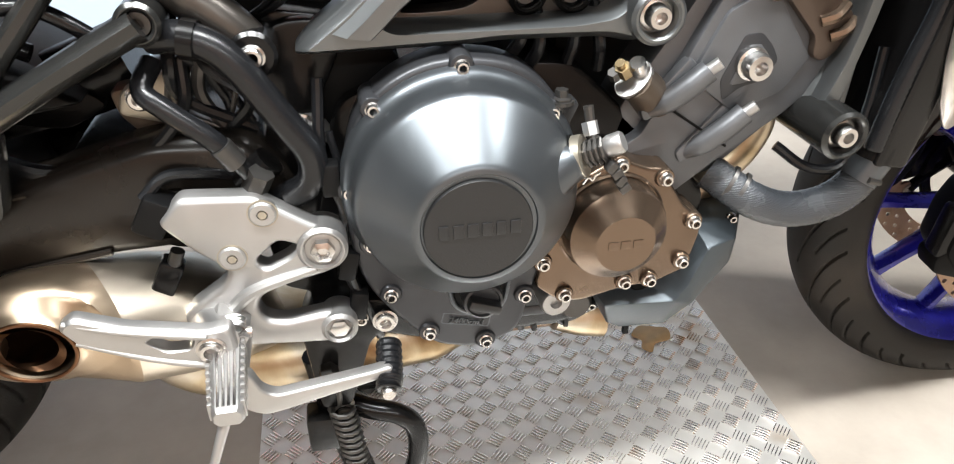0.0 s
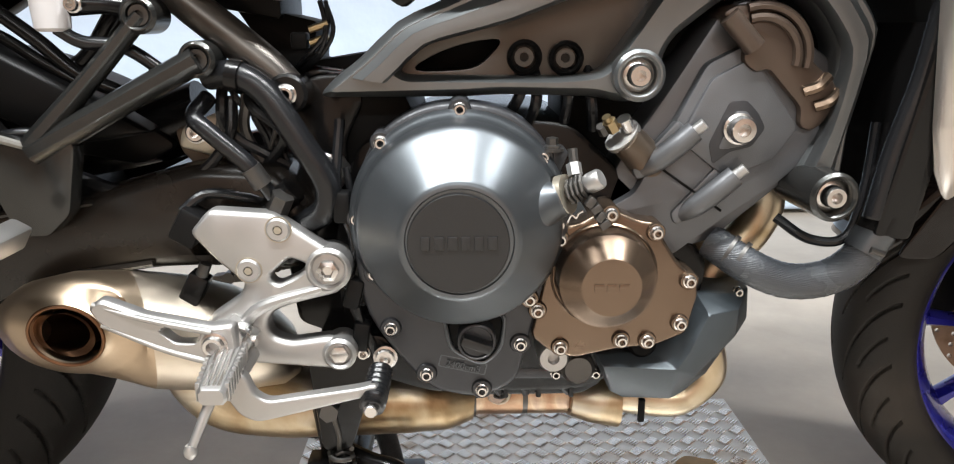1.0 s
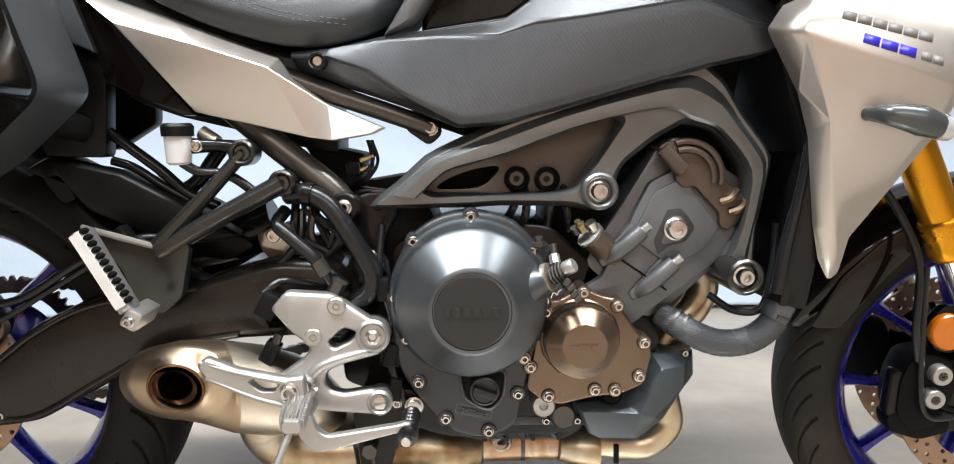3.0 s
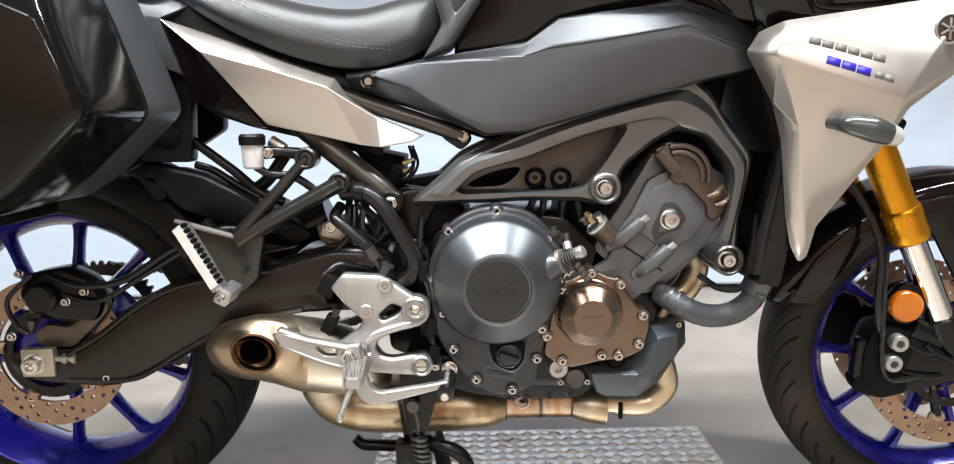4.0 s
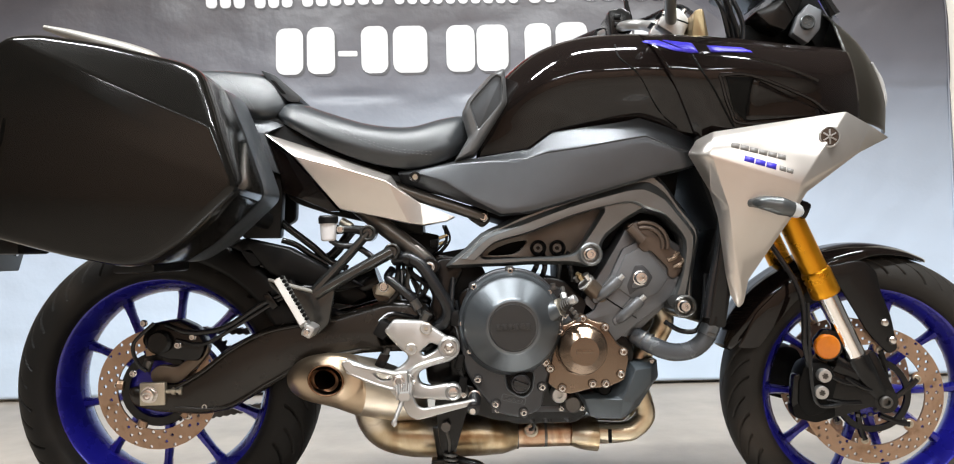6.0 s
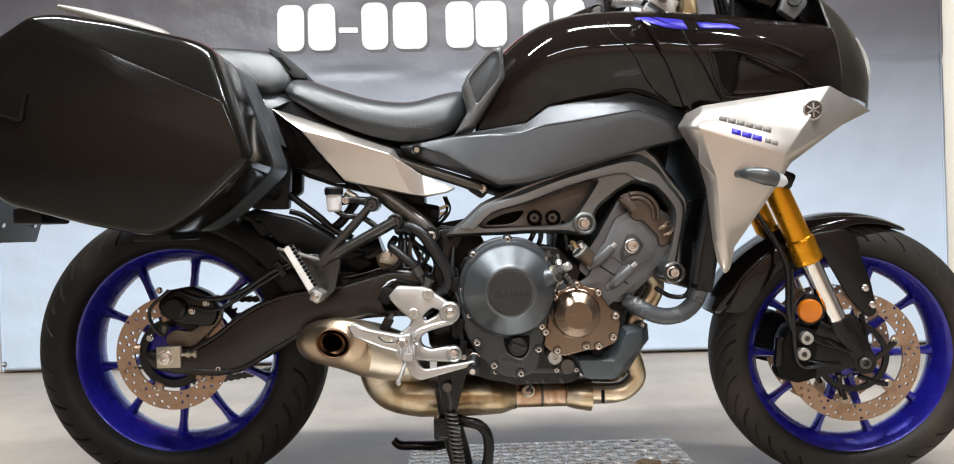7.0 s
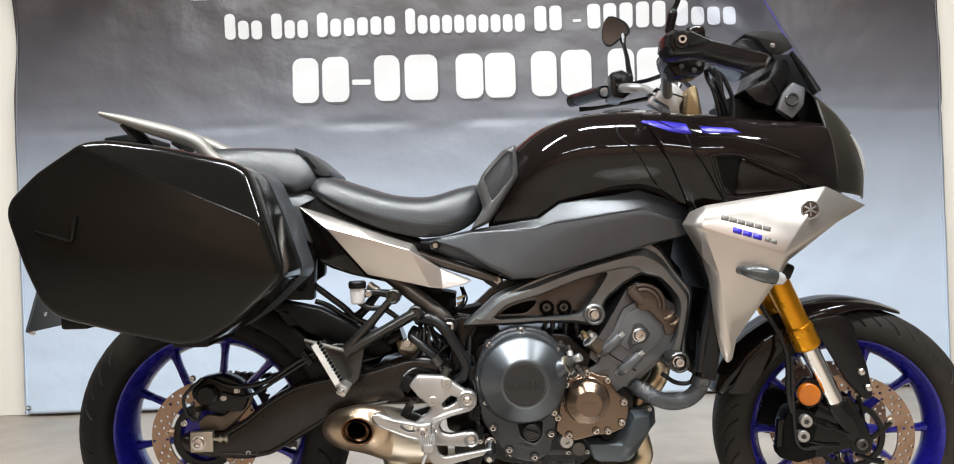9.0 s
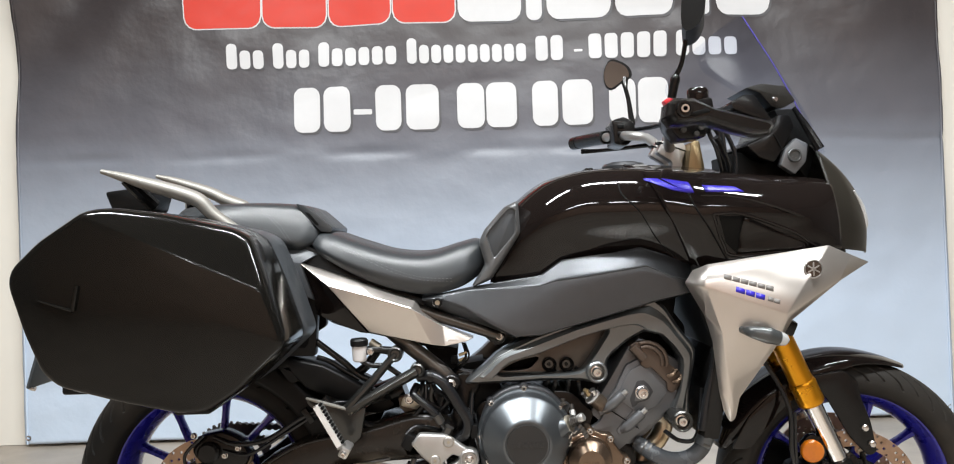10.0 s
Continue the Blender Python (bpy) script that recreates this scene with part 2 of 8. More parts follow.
def ribbed(m, scale, strength):
    """Adds fine moulded ribs to a surface."""
    nt = m.node_tree
    b = nt.nodes["Principled BSDF"]
    tex = nt.nodes.new("ShaderNodeTexCoord")
    mp = nt.nodes.new("ShaderNodeMapping")
    mp.inputs["Rotation"].default_value = (0, radians(14), 0)
    w = nt.nodes.new("ShaderNodeTexWave")
    w.bands_direction = "Z"
    w.inputs["Scale"].default_value, w.inputs["Distortion"].default_value = scale, 0.4
    bp = nt.nodes.new("ShaderNodeBump")
    bp.inputs["Strength"].default_value, bp.inputs["Distance"].default_value = strength, 0.0006
    nt.links.new(tex.outputs["Object"], mp.inputs[0])
    nt.links.new(mp.outputs[0], w.inputs[0])
    nt.links.new(w.outputs["Fac"], bp.inputs["Height"])
    if b.inputs["Normal"].links:
        nt.links.new(b.inputs["Normal"].links[0].from_socket, bp.inputs["Normal"])
    nt.links.new(bp.outputs[0], b.inputs["Normal"])


ribbed(M["side_grey"], 230, 0.14)
ribbed(M["coolant"], 160, 0.35)
def stained(m, color, scale, low, high):
    """Lays blotches of dirt over a material's colour."""
    nt = m.node_tree
    b = nt.nodes["Principled BSDF"]
    old = b.inputs["Base Color"].links[0].from_socket
    tex = nt.nodes.new("ShaderNodeTexCoord")
    n = nt.nodes.new("ShaderNodeTexNoise")
    n.inputs["Scale"].default_value, n.inputs["Detail"].default_value = scale, 6
    nt.links.new(tex.outputs["Object"], n.inputs[0])
    r = nt.nodes.new("ShaderNodeMapRange")
    r.inputs["From Min"].default_value, r.inputs["From Max"].default_value = low, high
    nt.links.new(n.outputs["Fac"], r.inputs[0])
    mix = nt.nodes.new("ShaderNodeMix")
    mix.data_type = "RGBA"
    mix.inputs[7].default_value = (*color, 1)
    nt.links.new(r.outputs[0], mix.inputs[0])
    nt.links.new(old, mix.inputs[6])
    nt.links.new(mix.outputs[2], b.inputs["Base Color"])


stained(M["plate"], (0.42, 0.29, 0.17), 9, 0.60, 0.80)
stained(M["tread_bright"], (0.40, 0.28, 0.18), 11, 0.60, 0.74)
stained(M["disc"], (0.20, 0.12, 0.07), 30, 0.55, 0.75)
stained(M["rubber"], (0.045, 0.036, 0.028), 5, 0.52, 0.80)
stained(M["rubber_shaded"], (0.030, 0.025, 0.020), 5, 0.52, 0.80)
M["floor"] = floor_material()
M["screen"] = screen_material()
M["banner"] = banner_material()


# ---- mesh tools ----
def bm_object(name, bm, material, smooth=35):
    bmesh.ops.recalc_face_normals(bm, faces=bm.faces)
    me = bpy.data.meshes.new(name)
    for f in bm.faces:
        f.smooth = True
    bm.to_mesh(me)
    bm.free()
    me.set_sharp_from_angle(angle=radians(smooth))
    if material:
        me.materials.append(material)
    return new(name, me)


def part(name, bm, material, parent, label="", smooth=35):
    ob = bm_object(name, bm, material, smooth)
    ob.parent = parent
    if label:
        tagged(ob, label)
    return ob


def lathe(profile, center, axis="y", seg=64, closed=False, bm=None):
    """Turns (radius, offset along the axis) pairs round an axis through center."""
    bm = bm or bmesh.new()
    c = Vector(center)
    rings = []
    for r, h in profile:
        ring = []
        for k in range(seg):
            a = 2 * math.pi * k / seg
            u, v = r * math.cos(a), r * math.sin(a)
            d = {"y": (u, h, v), "z": (u, v, h), "x": (h, u, v)}[axis]
            ring.append(bm.verts.new(c + Vector(d)))
        rings.append(ring)
    pairs = list(zip(rings, rings[1:])) + ([(rings[-1], rings[0])] if closed else [])
    for a, b in pairs:
        for k in range(seg):
            bm.faces.new((a[k], a[(k + 1) % seg], b[(k + 1) % seg], b[k]))
    if not closed:
        bm.faces.new(rings[0])
        bm.faces.new(rings[-1][::-1])
    return bm


def plate(outline, y0, y1, bevel=0.003, seg=2, bm=None, holes=()):
    """An (x, z) outline pushed from y0 to y1, with rounded edges; holes are outlines cut through."""
    bm = bm or bmesh.new()
    loops, edges = [], []
    made = []
    for pts in (outline, *holes):
        vs = [bm.verts.new((x, y0, z)) for x, z in pts]
        es = [bm.edges.new((vs[k], vs[(k + 1) % len(vs)])) for k in range(len(vs))]
        edges += es
        made += vs
    if holes:
        faces = [g for g in bmesh.ops.triangle_fill(bm, edges=edges, use_beauty=True, use_dissolve=False)["geom"] if isinstance(g, bmesh.types.BMFace)]
    else:
        faces = [bm.faces.new(made)]
    out = bmesh.ops.extrude_face_region(bm, geom=faces)["geom"]
    bmesh.ops.translate(bm, verts=[g for g in out if isinstance(g, bmesh.types.BMVert)], vec=(0, y1 - y0, 0))
    if bevel:
        sharp = [e for e in bm.edges if len(e.link_faces) == 2 and e.calc_face_angle(0) > 1.0 and abs(e.verts[0].co.y - e.verts[1].co.y) < 1e-6]
        bmesh.ops.bevel(bm, geom=sharp, offset=bevel, segments=seg, profile=0.5, affect="EDGES", clamp_overlap=True)
    return bm


def smooth_path(points, per=8):
    """A Catmull-Rom curve through points."""
    P = [Vector(p) for p in points]
    if len(P) < 3:
        return P
    P = [2 * P[0] - P[1], *P, 2 * P[-1] - P[-2]]
    out = []
    for i in range(1, len(P) - 2):
        a, b, c, d = P[i - 1 : i + 3]
        for k in range(per):
            t = k / per
            out.append(0.5 * (2 * b + (c - a) * t + (2 * a - 5 * b + 4 * c - d) * t * t + (3 * b - a - 3 * c + d) * t**3))
    out.append(P[-2])
    return out


def tube(points, radius, seg=12, per=8, bm=None, flat=1.0, ridge=0.0):
    """A tube along a smooth curve; radius is one number or one for each point."""
    bm = bm or bmesh.new()
    path = smooth_path(points, per)
    n = len(points)
    rs = [radius] * n if isinstance(radius, (int, float)) else list(radius)
    rings = []
    up = Vector((0, 1, 0))
    for i, p in enumerate(path):
        t = (path[min(i + 1, len(path) - 1)] - path[max(i - 1, 0)]).normalized()
        side = t.cross(up)
        if side.length < 0.05:
            side = t.cross(Vector((0, 0, 1)))
        side.normalize()
        up2 = side.cross(t).normalized()
        s = i / (len(path) - 1) * (n - 1)
        k = min(int(s), n - 2)
        r = rs[k] + (rs[k + 1] - rs[k]) * (s - k)
        r += ridge * (i % 2)
        rings.append([bm.verts.new(p + r * (math.cos(2 * math.pi * j / seg) * side + flat * math.sin(2 * math.pi * j / seg) * up2)) for j in range(seg)])
    for a, b in zip(rings, rings[1:]):
        for j in range(seg):
            bm.faces.new((a[j], a[(j + 1) % seg], b[(j + 1) % seg], b[j]))
    bm.faces.new(rings[0][::-1])
    bm.faces.new(rings[-1])
    return bm


def loft(sections, bm=None, closed=True, caps=True):
    """A skin over rings of points, all with as many points."""
    bm = bm or bmesh.new()
    rings = [[bm.verts.new(p) for p in s] for s in sections]
    for a, b in zip(rings, rings[1:]):
        n = len(a)
        for j in range(n if closed else n - 1):
            bm.faces.new((a[j], a[(j + 1) % n], b[(j + 1) % n], b[j]))
    if caps and closed:
        bm.faces.new(rings[0][::-1])
        bm.faces.new(rings[-1])
    return bm


def box(x0, x1, y0, y1, z0, z1, bevel=0.003, bm=None):
    bm = bm or bmesh.new()
    r = bmesh.ops.create_cube(bm, size=1, matrix=Matrix.LocRotScale(((x0 + x1) / 2, (y0 + y1) / 2, (z0 + z1) / 2), None, (x1 - x0, y1 - y0, z1 - z0)))
    if bevel:
        es = {e for v in r["verts"] for e in v.link_edges}
        bmesh.ops.bevel(bm, geom=list(es), offset=bevel, segments=2, profile=0.5, affect="EDGES", clamp_overlap=True)
    return bm


def turned(bm, m):
    bmesh.ops.transform(bm, matrix=m, verts=bm.verts)
    return bm


def thing(name, label, category, at=(0, 0, 0), group=""):
    ob = new(name)
    ob.location = at
    ob.empty_display_size = 0.05
    return tagged(ob, label, category, group)


def smooth_loop(pts, per=4):
    """A closed smooth outline through (x, z) points."""
    P = [Vector((x, 0, z)) for x, z in pts]
    n, out = len(P), []
    for i in range(n):
        a, b, c, d = P[i - 1], P[i], P[(i + 1) % n], P[(i + 2) % n]
        for k in range(per):
            t = k / per
            p = 0.5 * (2 * b + (c - a) * t + (2 * a - 5 * b + 4 * c - d) * t * t + (3 * b - a - 3 * c + d) * t**3)
            out.append((p.x, p.z))
    return out


def round_loop(pts, r=0.006, seg=3):
    """A closed outline with its corners rounded."""
    P = [Vector((x, z)) for x, z in pts]
    out = []
    for i, b in enumerate(P):
        a, c = P[i - 1], P[(i + 1) % len(P)]
        ra, rc = min(r, (a - b).length * 0.45), min(r, (c - b).length * 0.45)
        s, e = b + (a - b).normalized() * ra, b + (c - b).normalized() * rc
        for k in range(seg + 1):
            t = k / seg
            p = s * (1 - t) ** 2 + 2 * b * t * (1 - t) + e * t * t
            out.append((p.x, p.y))
    return out


def skin(rows, per_u=6, per_v=6, bm=None, mirror=False):
    """A smooth sheet over a net of 3D points: rows run along, points in a row run across."""
    bm = bm or bmesh.new()
    across = [smooth_path(r, per_v) for r in rows]
    lines = [smooth_path([row[j] for row in across], per_u) for j in range(len(across[0]))]
    for sy in (1, -1) if mirror else (1,):
        grid = [[bm.verts.new((p.x, p.y * sy, p.z)) for p in line] for line in lines]
        for a, b in zip(grid, grid[1:]):
            for k in range(len(a) - 1):
                bm.faces.new((a[k], a[k + 1], b[k + 1], b[k]))
    if mirror:
        bmesh.ops.remove_doubles(bm, verts=bm.verts, dist=0.0005)
    return bm


def facet(outer, inner, y0, y1, back, bm=None, bevel=0.0015):
    """A panel whose outer outline lies at y0 and whose raised inner outline (as many points) lies at y1; its back is at back."""
    bm = bm or bmesh.new()
    n = len(outer)
    rb = [bm.verts.new((x, back, z)) for x, z in outer]
    ro = [bm.verts.new((x, y0, z)) for x, z in outer]
    ri = [bm.verts.new((x, y1, z)) for x, z in inner]
    for a, b in ((rb, ro), (ro, ri)):
        for k in range(n):
            bm.faces.new((a[k], a[(k + 1) % n], b[(k + 1) % n], b[k]))
    bm.faces.new(ri)
    bm.faces.new(rb[::-1])
    if bevel:
        bmesh.ops.bevel(bm, geom=[e for e in bm.edges if e.calc_face_angle(0) > 0.15], offset=bevel, segments=2, profile=0.5, affect="EDGES", clamp_overlap=True)
    return bm


def inset(pts, d, wide=None):
    """An outline drawn in towards its middle by d on every side, times wide[i] where given."""
    P = [Vector(p) for p in pts]
    n = len(P)
    area = sum(P[i].x * P[(i + 1) % n].y - P[(i + 1) % n].x * P[i].y for i in range(n))
    s = 1 if area > 0 else -1
    out = []
    for i in range(n):
        e1, e2 = (P[i] - P[i - 1]).normalized(), (P[(i + 1) % n] - P[i]).normalized()
        n1, n2 = Vector((-e1.y, e1.x)) * s, Vector((-e2.y, e2.x)) * s
        m = n1 + n2
        m = m / max(0.5, m.length_squared / 2) if m.length > 1e-4 else n1
        out.append(tuple(P[i] + m * d * (wide.get(i, 1) if wide else 1)))
    return out


def circle(x, z, r, n=20):
    return [(x + r * math.cos(2 * math.pi * k / n), z + r * math.sin(2 * math.pi * k / n)) for k in range(n)]


def pierced(corners, holes, y0, y1, r, steps, seg=3, bm=None, wide=None):
    """A plate with holes whose front edges step in: steps are (inset, depth below the front), from the rim to the face."""
    bm = bm or bmesh.new()
    edges, back = [], []
    for sign, pts in [(1, corners)] + [(-1, h) for h in holes]:
        rings = [[bm.verts.new((x, y0, z)) for x, z in round_loop(pts, r, seg)]]
        for d, depth in steps:
            y = y1 + depth if y1 < y0 else y1 - depth
            rings.append([bm.verts.new((x, y, z)) for x, z in round_loop(inset(pts, d if sign > 0 else -d * 0.6, wide if sign > 0 else None), r, seg)])
        n = len(rings[0])
        for a, b in zip(rings, rings[1:]):
            for k in range(n):
                bm.faces.new((a[k], a[(k + 1) % n], b[(k + 1) % n], b[k]))
        edges += [bm.edges.get((rings[-1][k], rings[-1][(k + 1) % n])) for k in range(n)]
        back += [bm.edges.get((rings[0][k], rings[0][(k + 1) % n])) for k in range(n)]
    bmesh.ops.triangle_fill(bm, edges=edges, use_beauty=True)
    bmesh.ops.triangle_fill(bm, edges=back, use_beauty=True)
    return bm


def shell(ob, thick, offset=0.0):
    md = ob.modifiers.new("thickness", "SOLIDIFY")
    md.thickness, md.offset = thick, offset
    return ob


def rod(a, b, r, seg=16, bm=None, r2=None):
    return tube([a, b], [r, r if r2 is None else r2], seg, 1, bm)


def socket_bolt(r):
    """A cap screw with a hexagonal socket and a collar, its head towards -y."""
    bm = lathe([(r * 1.16, 0.002), (r * 1.16, -0.0010), (r * 0.94, -0.0018), (r * 0.94, -0.0052), (r * 0.82, -0.0063), (r * 0.54, -0.0063), (r * 0.48, 0.0015)], (0, 0, 0), seg=18)
    bmesh.ops.recalc_face_normals(bm, faces=bm.faces)
    me = bpy.data.meshes.new("bolt")
    for f in bm.faces:
        f.smooth = True
    bm.to_mesh(me)
    bm.free()
    me.set_sharp_from_angle(angle=radians(35))
    me.materials.append(M["steel"])
    return me


BOLT = {}


def bolt(parent, x, y, z, r=0.0062, name="bolt"):
    if r not in BOLT:
        BOLT[r] = socket_bolt(r)
    ob = new(name, BOLT[r])
    ob.parent, ob.location = parent, (x, y, z)
    return ob


def ring_boss(x, z, r0, r1, y0, y1, bm=None):
    """A raised collar round a bolt with a sunken floor."""
    return lathe([(r1, y0), (r1, y1 + 0.003), (r1 - 0.003, y1), (r0 + 0.002, y1), (r0, y1 + 0.002), (r0 * 0.92, y1 + 0.012)], (x, 0, z), seg=32, bm=bm)


def lie(ob, x, z):
    """The depth of a skin's near side at (x, z)."""
    near = sorted(((v.co.x - x) ** 2 + (v.co.z - z) ** 2, v.co.y) for v in ob.data.vertices if v.co.y < 0)[:4]
    w = [1 / (d + 1e-7) for d, _ in near]
    return sum(a * y for a, (_, y) in zip(w, near)) / sum(w)


def decal(name, ob, corners, material, parent, lift=0.003, nu=8, nv=3, label=""):
    """A thin four-cornered patch that follows a skin."""
    bm = bmesh.new()
    a, b, c, d = [Vector(p) for p in corners]
    g = []
    for i in range(nu + 1):
        u = i / nu
        row = []
        for j in range(nv + 1):
            p = a.lerp(b, u).lerp(d.lerp(c, u), j / nv)
            row.append(bm.verts.new((p.x, lie(ob, p.x, p.y) - lift, p.y)))
        g.append(row)
    for r, s in zip(g, g[1:]):
        for j in range(nv):
            bm.faces.new((r[j], s[j], s[j + 1], r[j + 1]))
    return shell(part(name, bm, material, parent, label, 60), 0.001)


def line_on(name, ob, pts, r, material, parent, lift=0.0):
    """A thin bead that follows a skin."""
    path = smooth_path([(x, 0, z) for x, z in pts], 5)
    return part(name, tube([(p.x, lie(ob, p.x, p.z) - lift, p.z) for p in path], r, 8, 1), material, parent)

# ---- the place: floor, walls, ceiling ----
def room_slab(name, x0, x1, y0, y1, z0, z1, material, label):
    return tagged(bm_object(name, box(x0, x1, y0, y1, z0, z1, 0), material), label, "room", kind="structure")


room_slab("floor", -5, 6, -6, 2.1, -0.1, 0.0, M["floor"], "grey smooth concrete workshop floor with soft stains")
room_slab("wall_back", -5, 6, 1.75, 2.0, 0.002, 3.4, M["wall"], "cream painted plain wall behind the printed banner")
room_slab("wall_front", -5, 6, -6.1, -6, 0.002, 3.4, M["brick_paint"], "warm red brown painted wall closing the workshop")
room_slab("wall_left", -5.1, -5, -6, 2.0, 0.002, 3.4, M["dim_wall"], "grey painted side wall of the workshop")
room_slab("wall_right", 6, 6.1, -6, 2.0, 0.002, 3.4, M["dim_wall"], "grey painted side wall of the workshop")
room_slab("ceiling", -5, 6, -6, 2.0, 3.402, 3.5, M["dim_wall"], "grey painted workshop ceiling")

# ---- the motorcycle: its right side faces -y, it drives towards +x; on its centre stand, the rear wheel is clear of the floor ----
bike = thing("motorcycle", "black and silver touring motorcycle with blue wheels on its centre stand", "motorcycle")
FRONT, REAR = Vector((1.497, 0, 0.297)), Vector((0.007, 0, 0.353))


def tyre_mesh(center, r, half, bead, grooves, skew, seg=1080):
    """A road tyre, its slanting grooves sunk into the tread."""
    prof = [(bead, -half * 0.80, 2), (bead + 0.008, -half * 0.93, 2), (bead + 0.016, -half, 2)]
    for k in range(101):
        f = -1 + 2 * k / 100
        a = math.sin(f * math.pi / 2)
        prof.append((r - (r - bead - 0.022) * (1 - math.sqrt(max(0, 1 - (abs(a) ** 2.3) * 0.985))), half * 0.995 * a, f))
    prof += [(bead + 0.016, half, 2), (bead + 0.008, half * 0.93, 2), (bead, half * 0.80, 2)]
    bm = bmesh.new()
    rings = []
    for k in range(seg):
        th = 2 * math.pi * k / seg
        ring = []
        for rr, y, f in prof:
            v, g = y / half, abs(f)
            ph = (th / (2 * math.pi) * grooves + (0.5 if v > 0 else 0.0) + skew * (1 - min(g, 1)) ** 1.9) % 1
            cut = 0.0
            if 0.12 < g < 0.90:
                cut = 0.0045 * max(0, 1 - (abs(ph - 0.5) / 0.036) ** 2) ** 0.5
                if 0.45 < g < 0.82:
                    cut = max(cut, 0.0034 * max(0, 1 - (min(ph, 1 - ph) / 0.030) ** 2) ** 0.5)
            ny = math.copysign(min(0.96, abs(v) ** 1.6), v)
            r2, y2 = rr - cut * math.sqrt(1 - ny * ny), y - cut * ny
            ring.append(bm.verts.new(center + Vector((r2 * math.cos(th), y2, r2 * math.sin(th)))))
        rings.append(ring)
    for k in range(seg):
        a, b = rings[k], rings[(k + 1) % seg]
        for j in range(len(prof)):
            bm.faces.new((a[j], a[(j + 1) % len(prof)], b[(j + 1) % len(prof)], b[j]))
    return bm


def rim_mesh(center, half, R=0.230):
    prof = [(R, -half), (R + 0.002, -half + 0.003), (R - 0.012, -half + 0.012), (R - 0.020, -half * 0.45), (R - 0.022, 0), (R - 0.020, half * 0.45), (R - 0.012, half - 0.012), (R + 0.002, half - 0.003), (R, half),
            (R - 0.006, half), (R - 0.012, half - 0.004), (R - 0.026, half * 0.55), (R - 0.034, half * 0.25), (R - 0.036, 0), (R - 0.034, -half * 0.25), (R - 0.026, -half * 0.55), (R - 0.012, -half + 0.004), (R - 0.006, -half)]
    return lathe(prof, center, seg=120, closed=True)


def spoke_mesh(center, ang, lean, y_hub, r0=0.045, r1=0.206):
    """One cast spoke, flared where it meets hub and rim."""
    secs = []
    for s in range(9):
        t = s / 8
        r = r0 + (r1 - r0) * t
        a = ang + lean * (1 - t)
        w = 0.0075 + 0.006 * (1 - t) ** 2 + 0.016 * max(0, t - 0.8) ** 1.2 * 3
        d = 0.017 - 0.004 * t
        c = center + Vector((r * math.cos(a), y_hub * (1 - t), r * math.sin(a)))
        tang = Vector((-math.sin(a), 0, math.cos(a)))
        secs.append([c + tang * (w * u) + Vector((0, d * v, 0)) for u, v in ((-1, -0.35), (-0.45, -1), (0.45, -1), (1, -0.35), (1, 0.35), (0.45, 1), (-0.45, 1), (-1, 0.35))])
    return loft(secs)


def disc_mesh(center, r0, r1, thick, cols, rows, phase=0.0):
    """A brake disc with drilled holes that go through it."""
    bm = bmesh.new()
    y = (-thick / 2, thick / 2)

    def at(r, a, k):
        return bm.verts.new(center + Vector((r * math.cos(a), y[k], r * math.sin(a))))

    for i in range(cols):
        for j in range(rows):
            a0, a1 = [2 * math.pi * (i + d) / cols + phase for d in (0, 1)]
            q0, q1 = [r0 + (r1 - r0) * (j + d) / rows for d in (0, 1)]
            am, qm = (a0 + a1) / 2, (q0 + q1) / 2
            edge = [(q0, a0), (q0, am), (q0, a1), (qm, a1), (q1, a1), (q1, am), (q1, a0), (qm, a0)]
            outer = [[at(r, a, k) for r, a in edge] for k in (0, 1)]
            if (i * 2 + j * 3) % 5 < 2:
                h = 0.0036
                hole = []
                for k in (0, 1):
                    ring = []
                    for r, a in edge:
                        ca = Vector((math.cos(am), 0, math.sin(am)))
                        p = Vector((r * math.cos(a), 0, r * math.sin(a))) - ca * qm
                        ring.append(bm.verts.new(center + ca * qm + p.normalized() * h + Vector((0, y[k], 0))))
                    hole.append(ring)
                for k in (0, 1):
                    for n in range(8):
                        bm.faces.new((outer[k][n], outer[k][(n + 1) % 8], hole[k][(n + 1) % 8], hole[k][n]))
                for n in range(8):
                    bm.faces.new((hole[0][n], hole[0][(n + 1) % 8], hole[1][(n + 1) % 8], hole[1][n]))
            else:
                bm.faces.new(outer[0])
                bm.faces.new(outer[1])
            for lo, hi in ((0, 2), (4, 6)):
                if (lo == 0 and j == 0) or (lo == 4 and j == rows - 1):
                    for n in range(lo, hi):
                        bm.faces.new((outer[0][n], outer[0][n + 1], outer[1][n + 1], outer[1][n]))
    bmesh.ops.remove_doubles(bm, verts=bm.verts, dist=0.00005)
    return bm


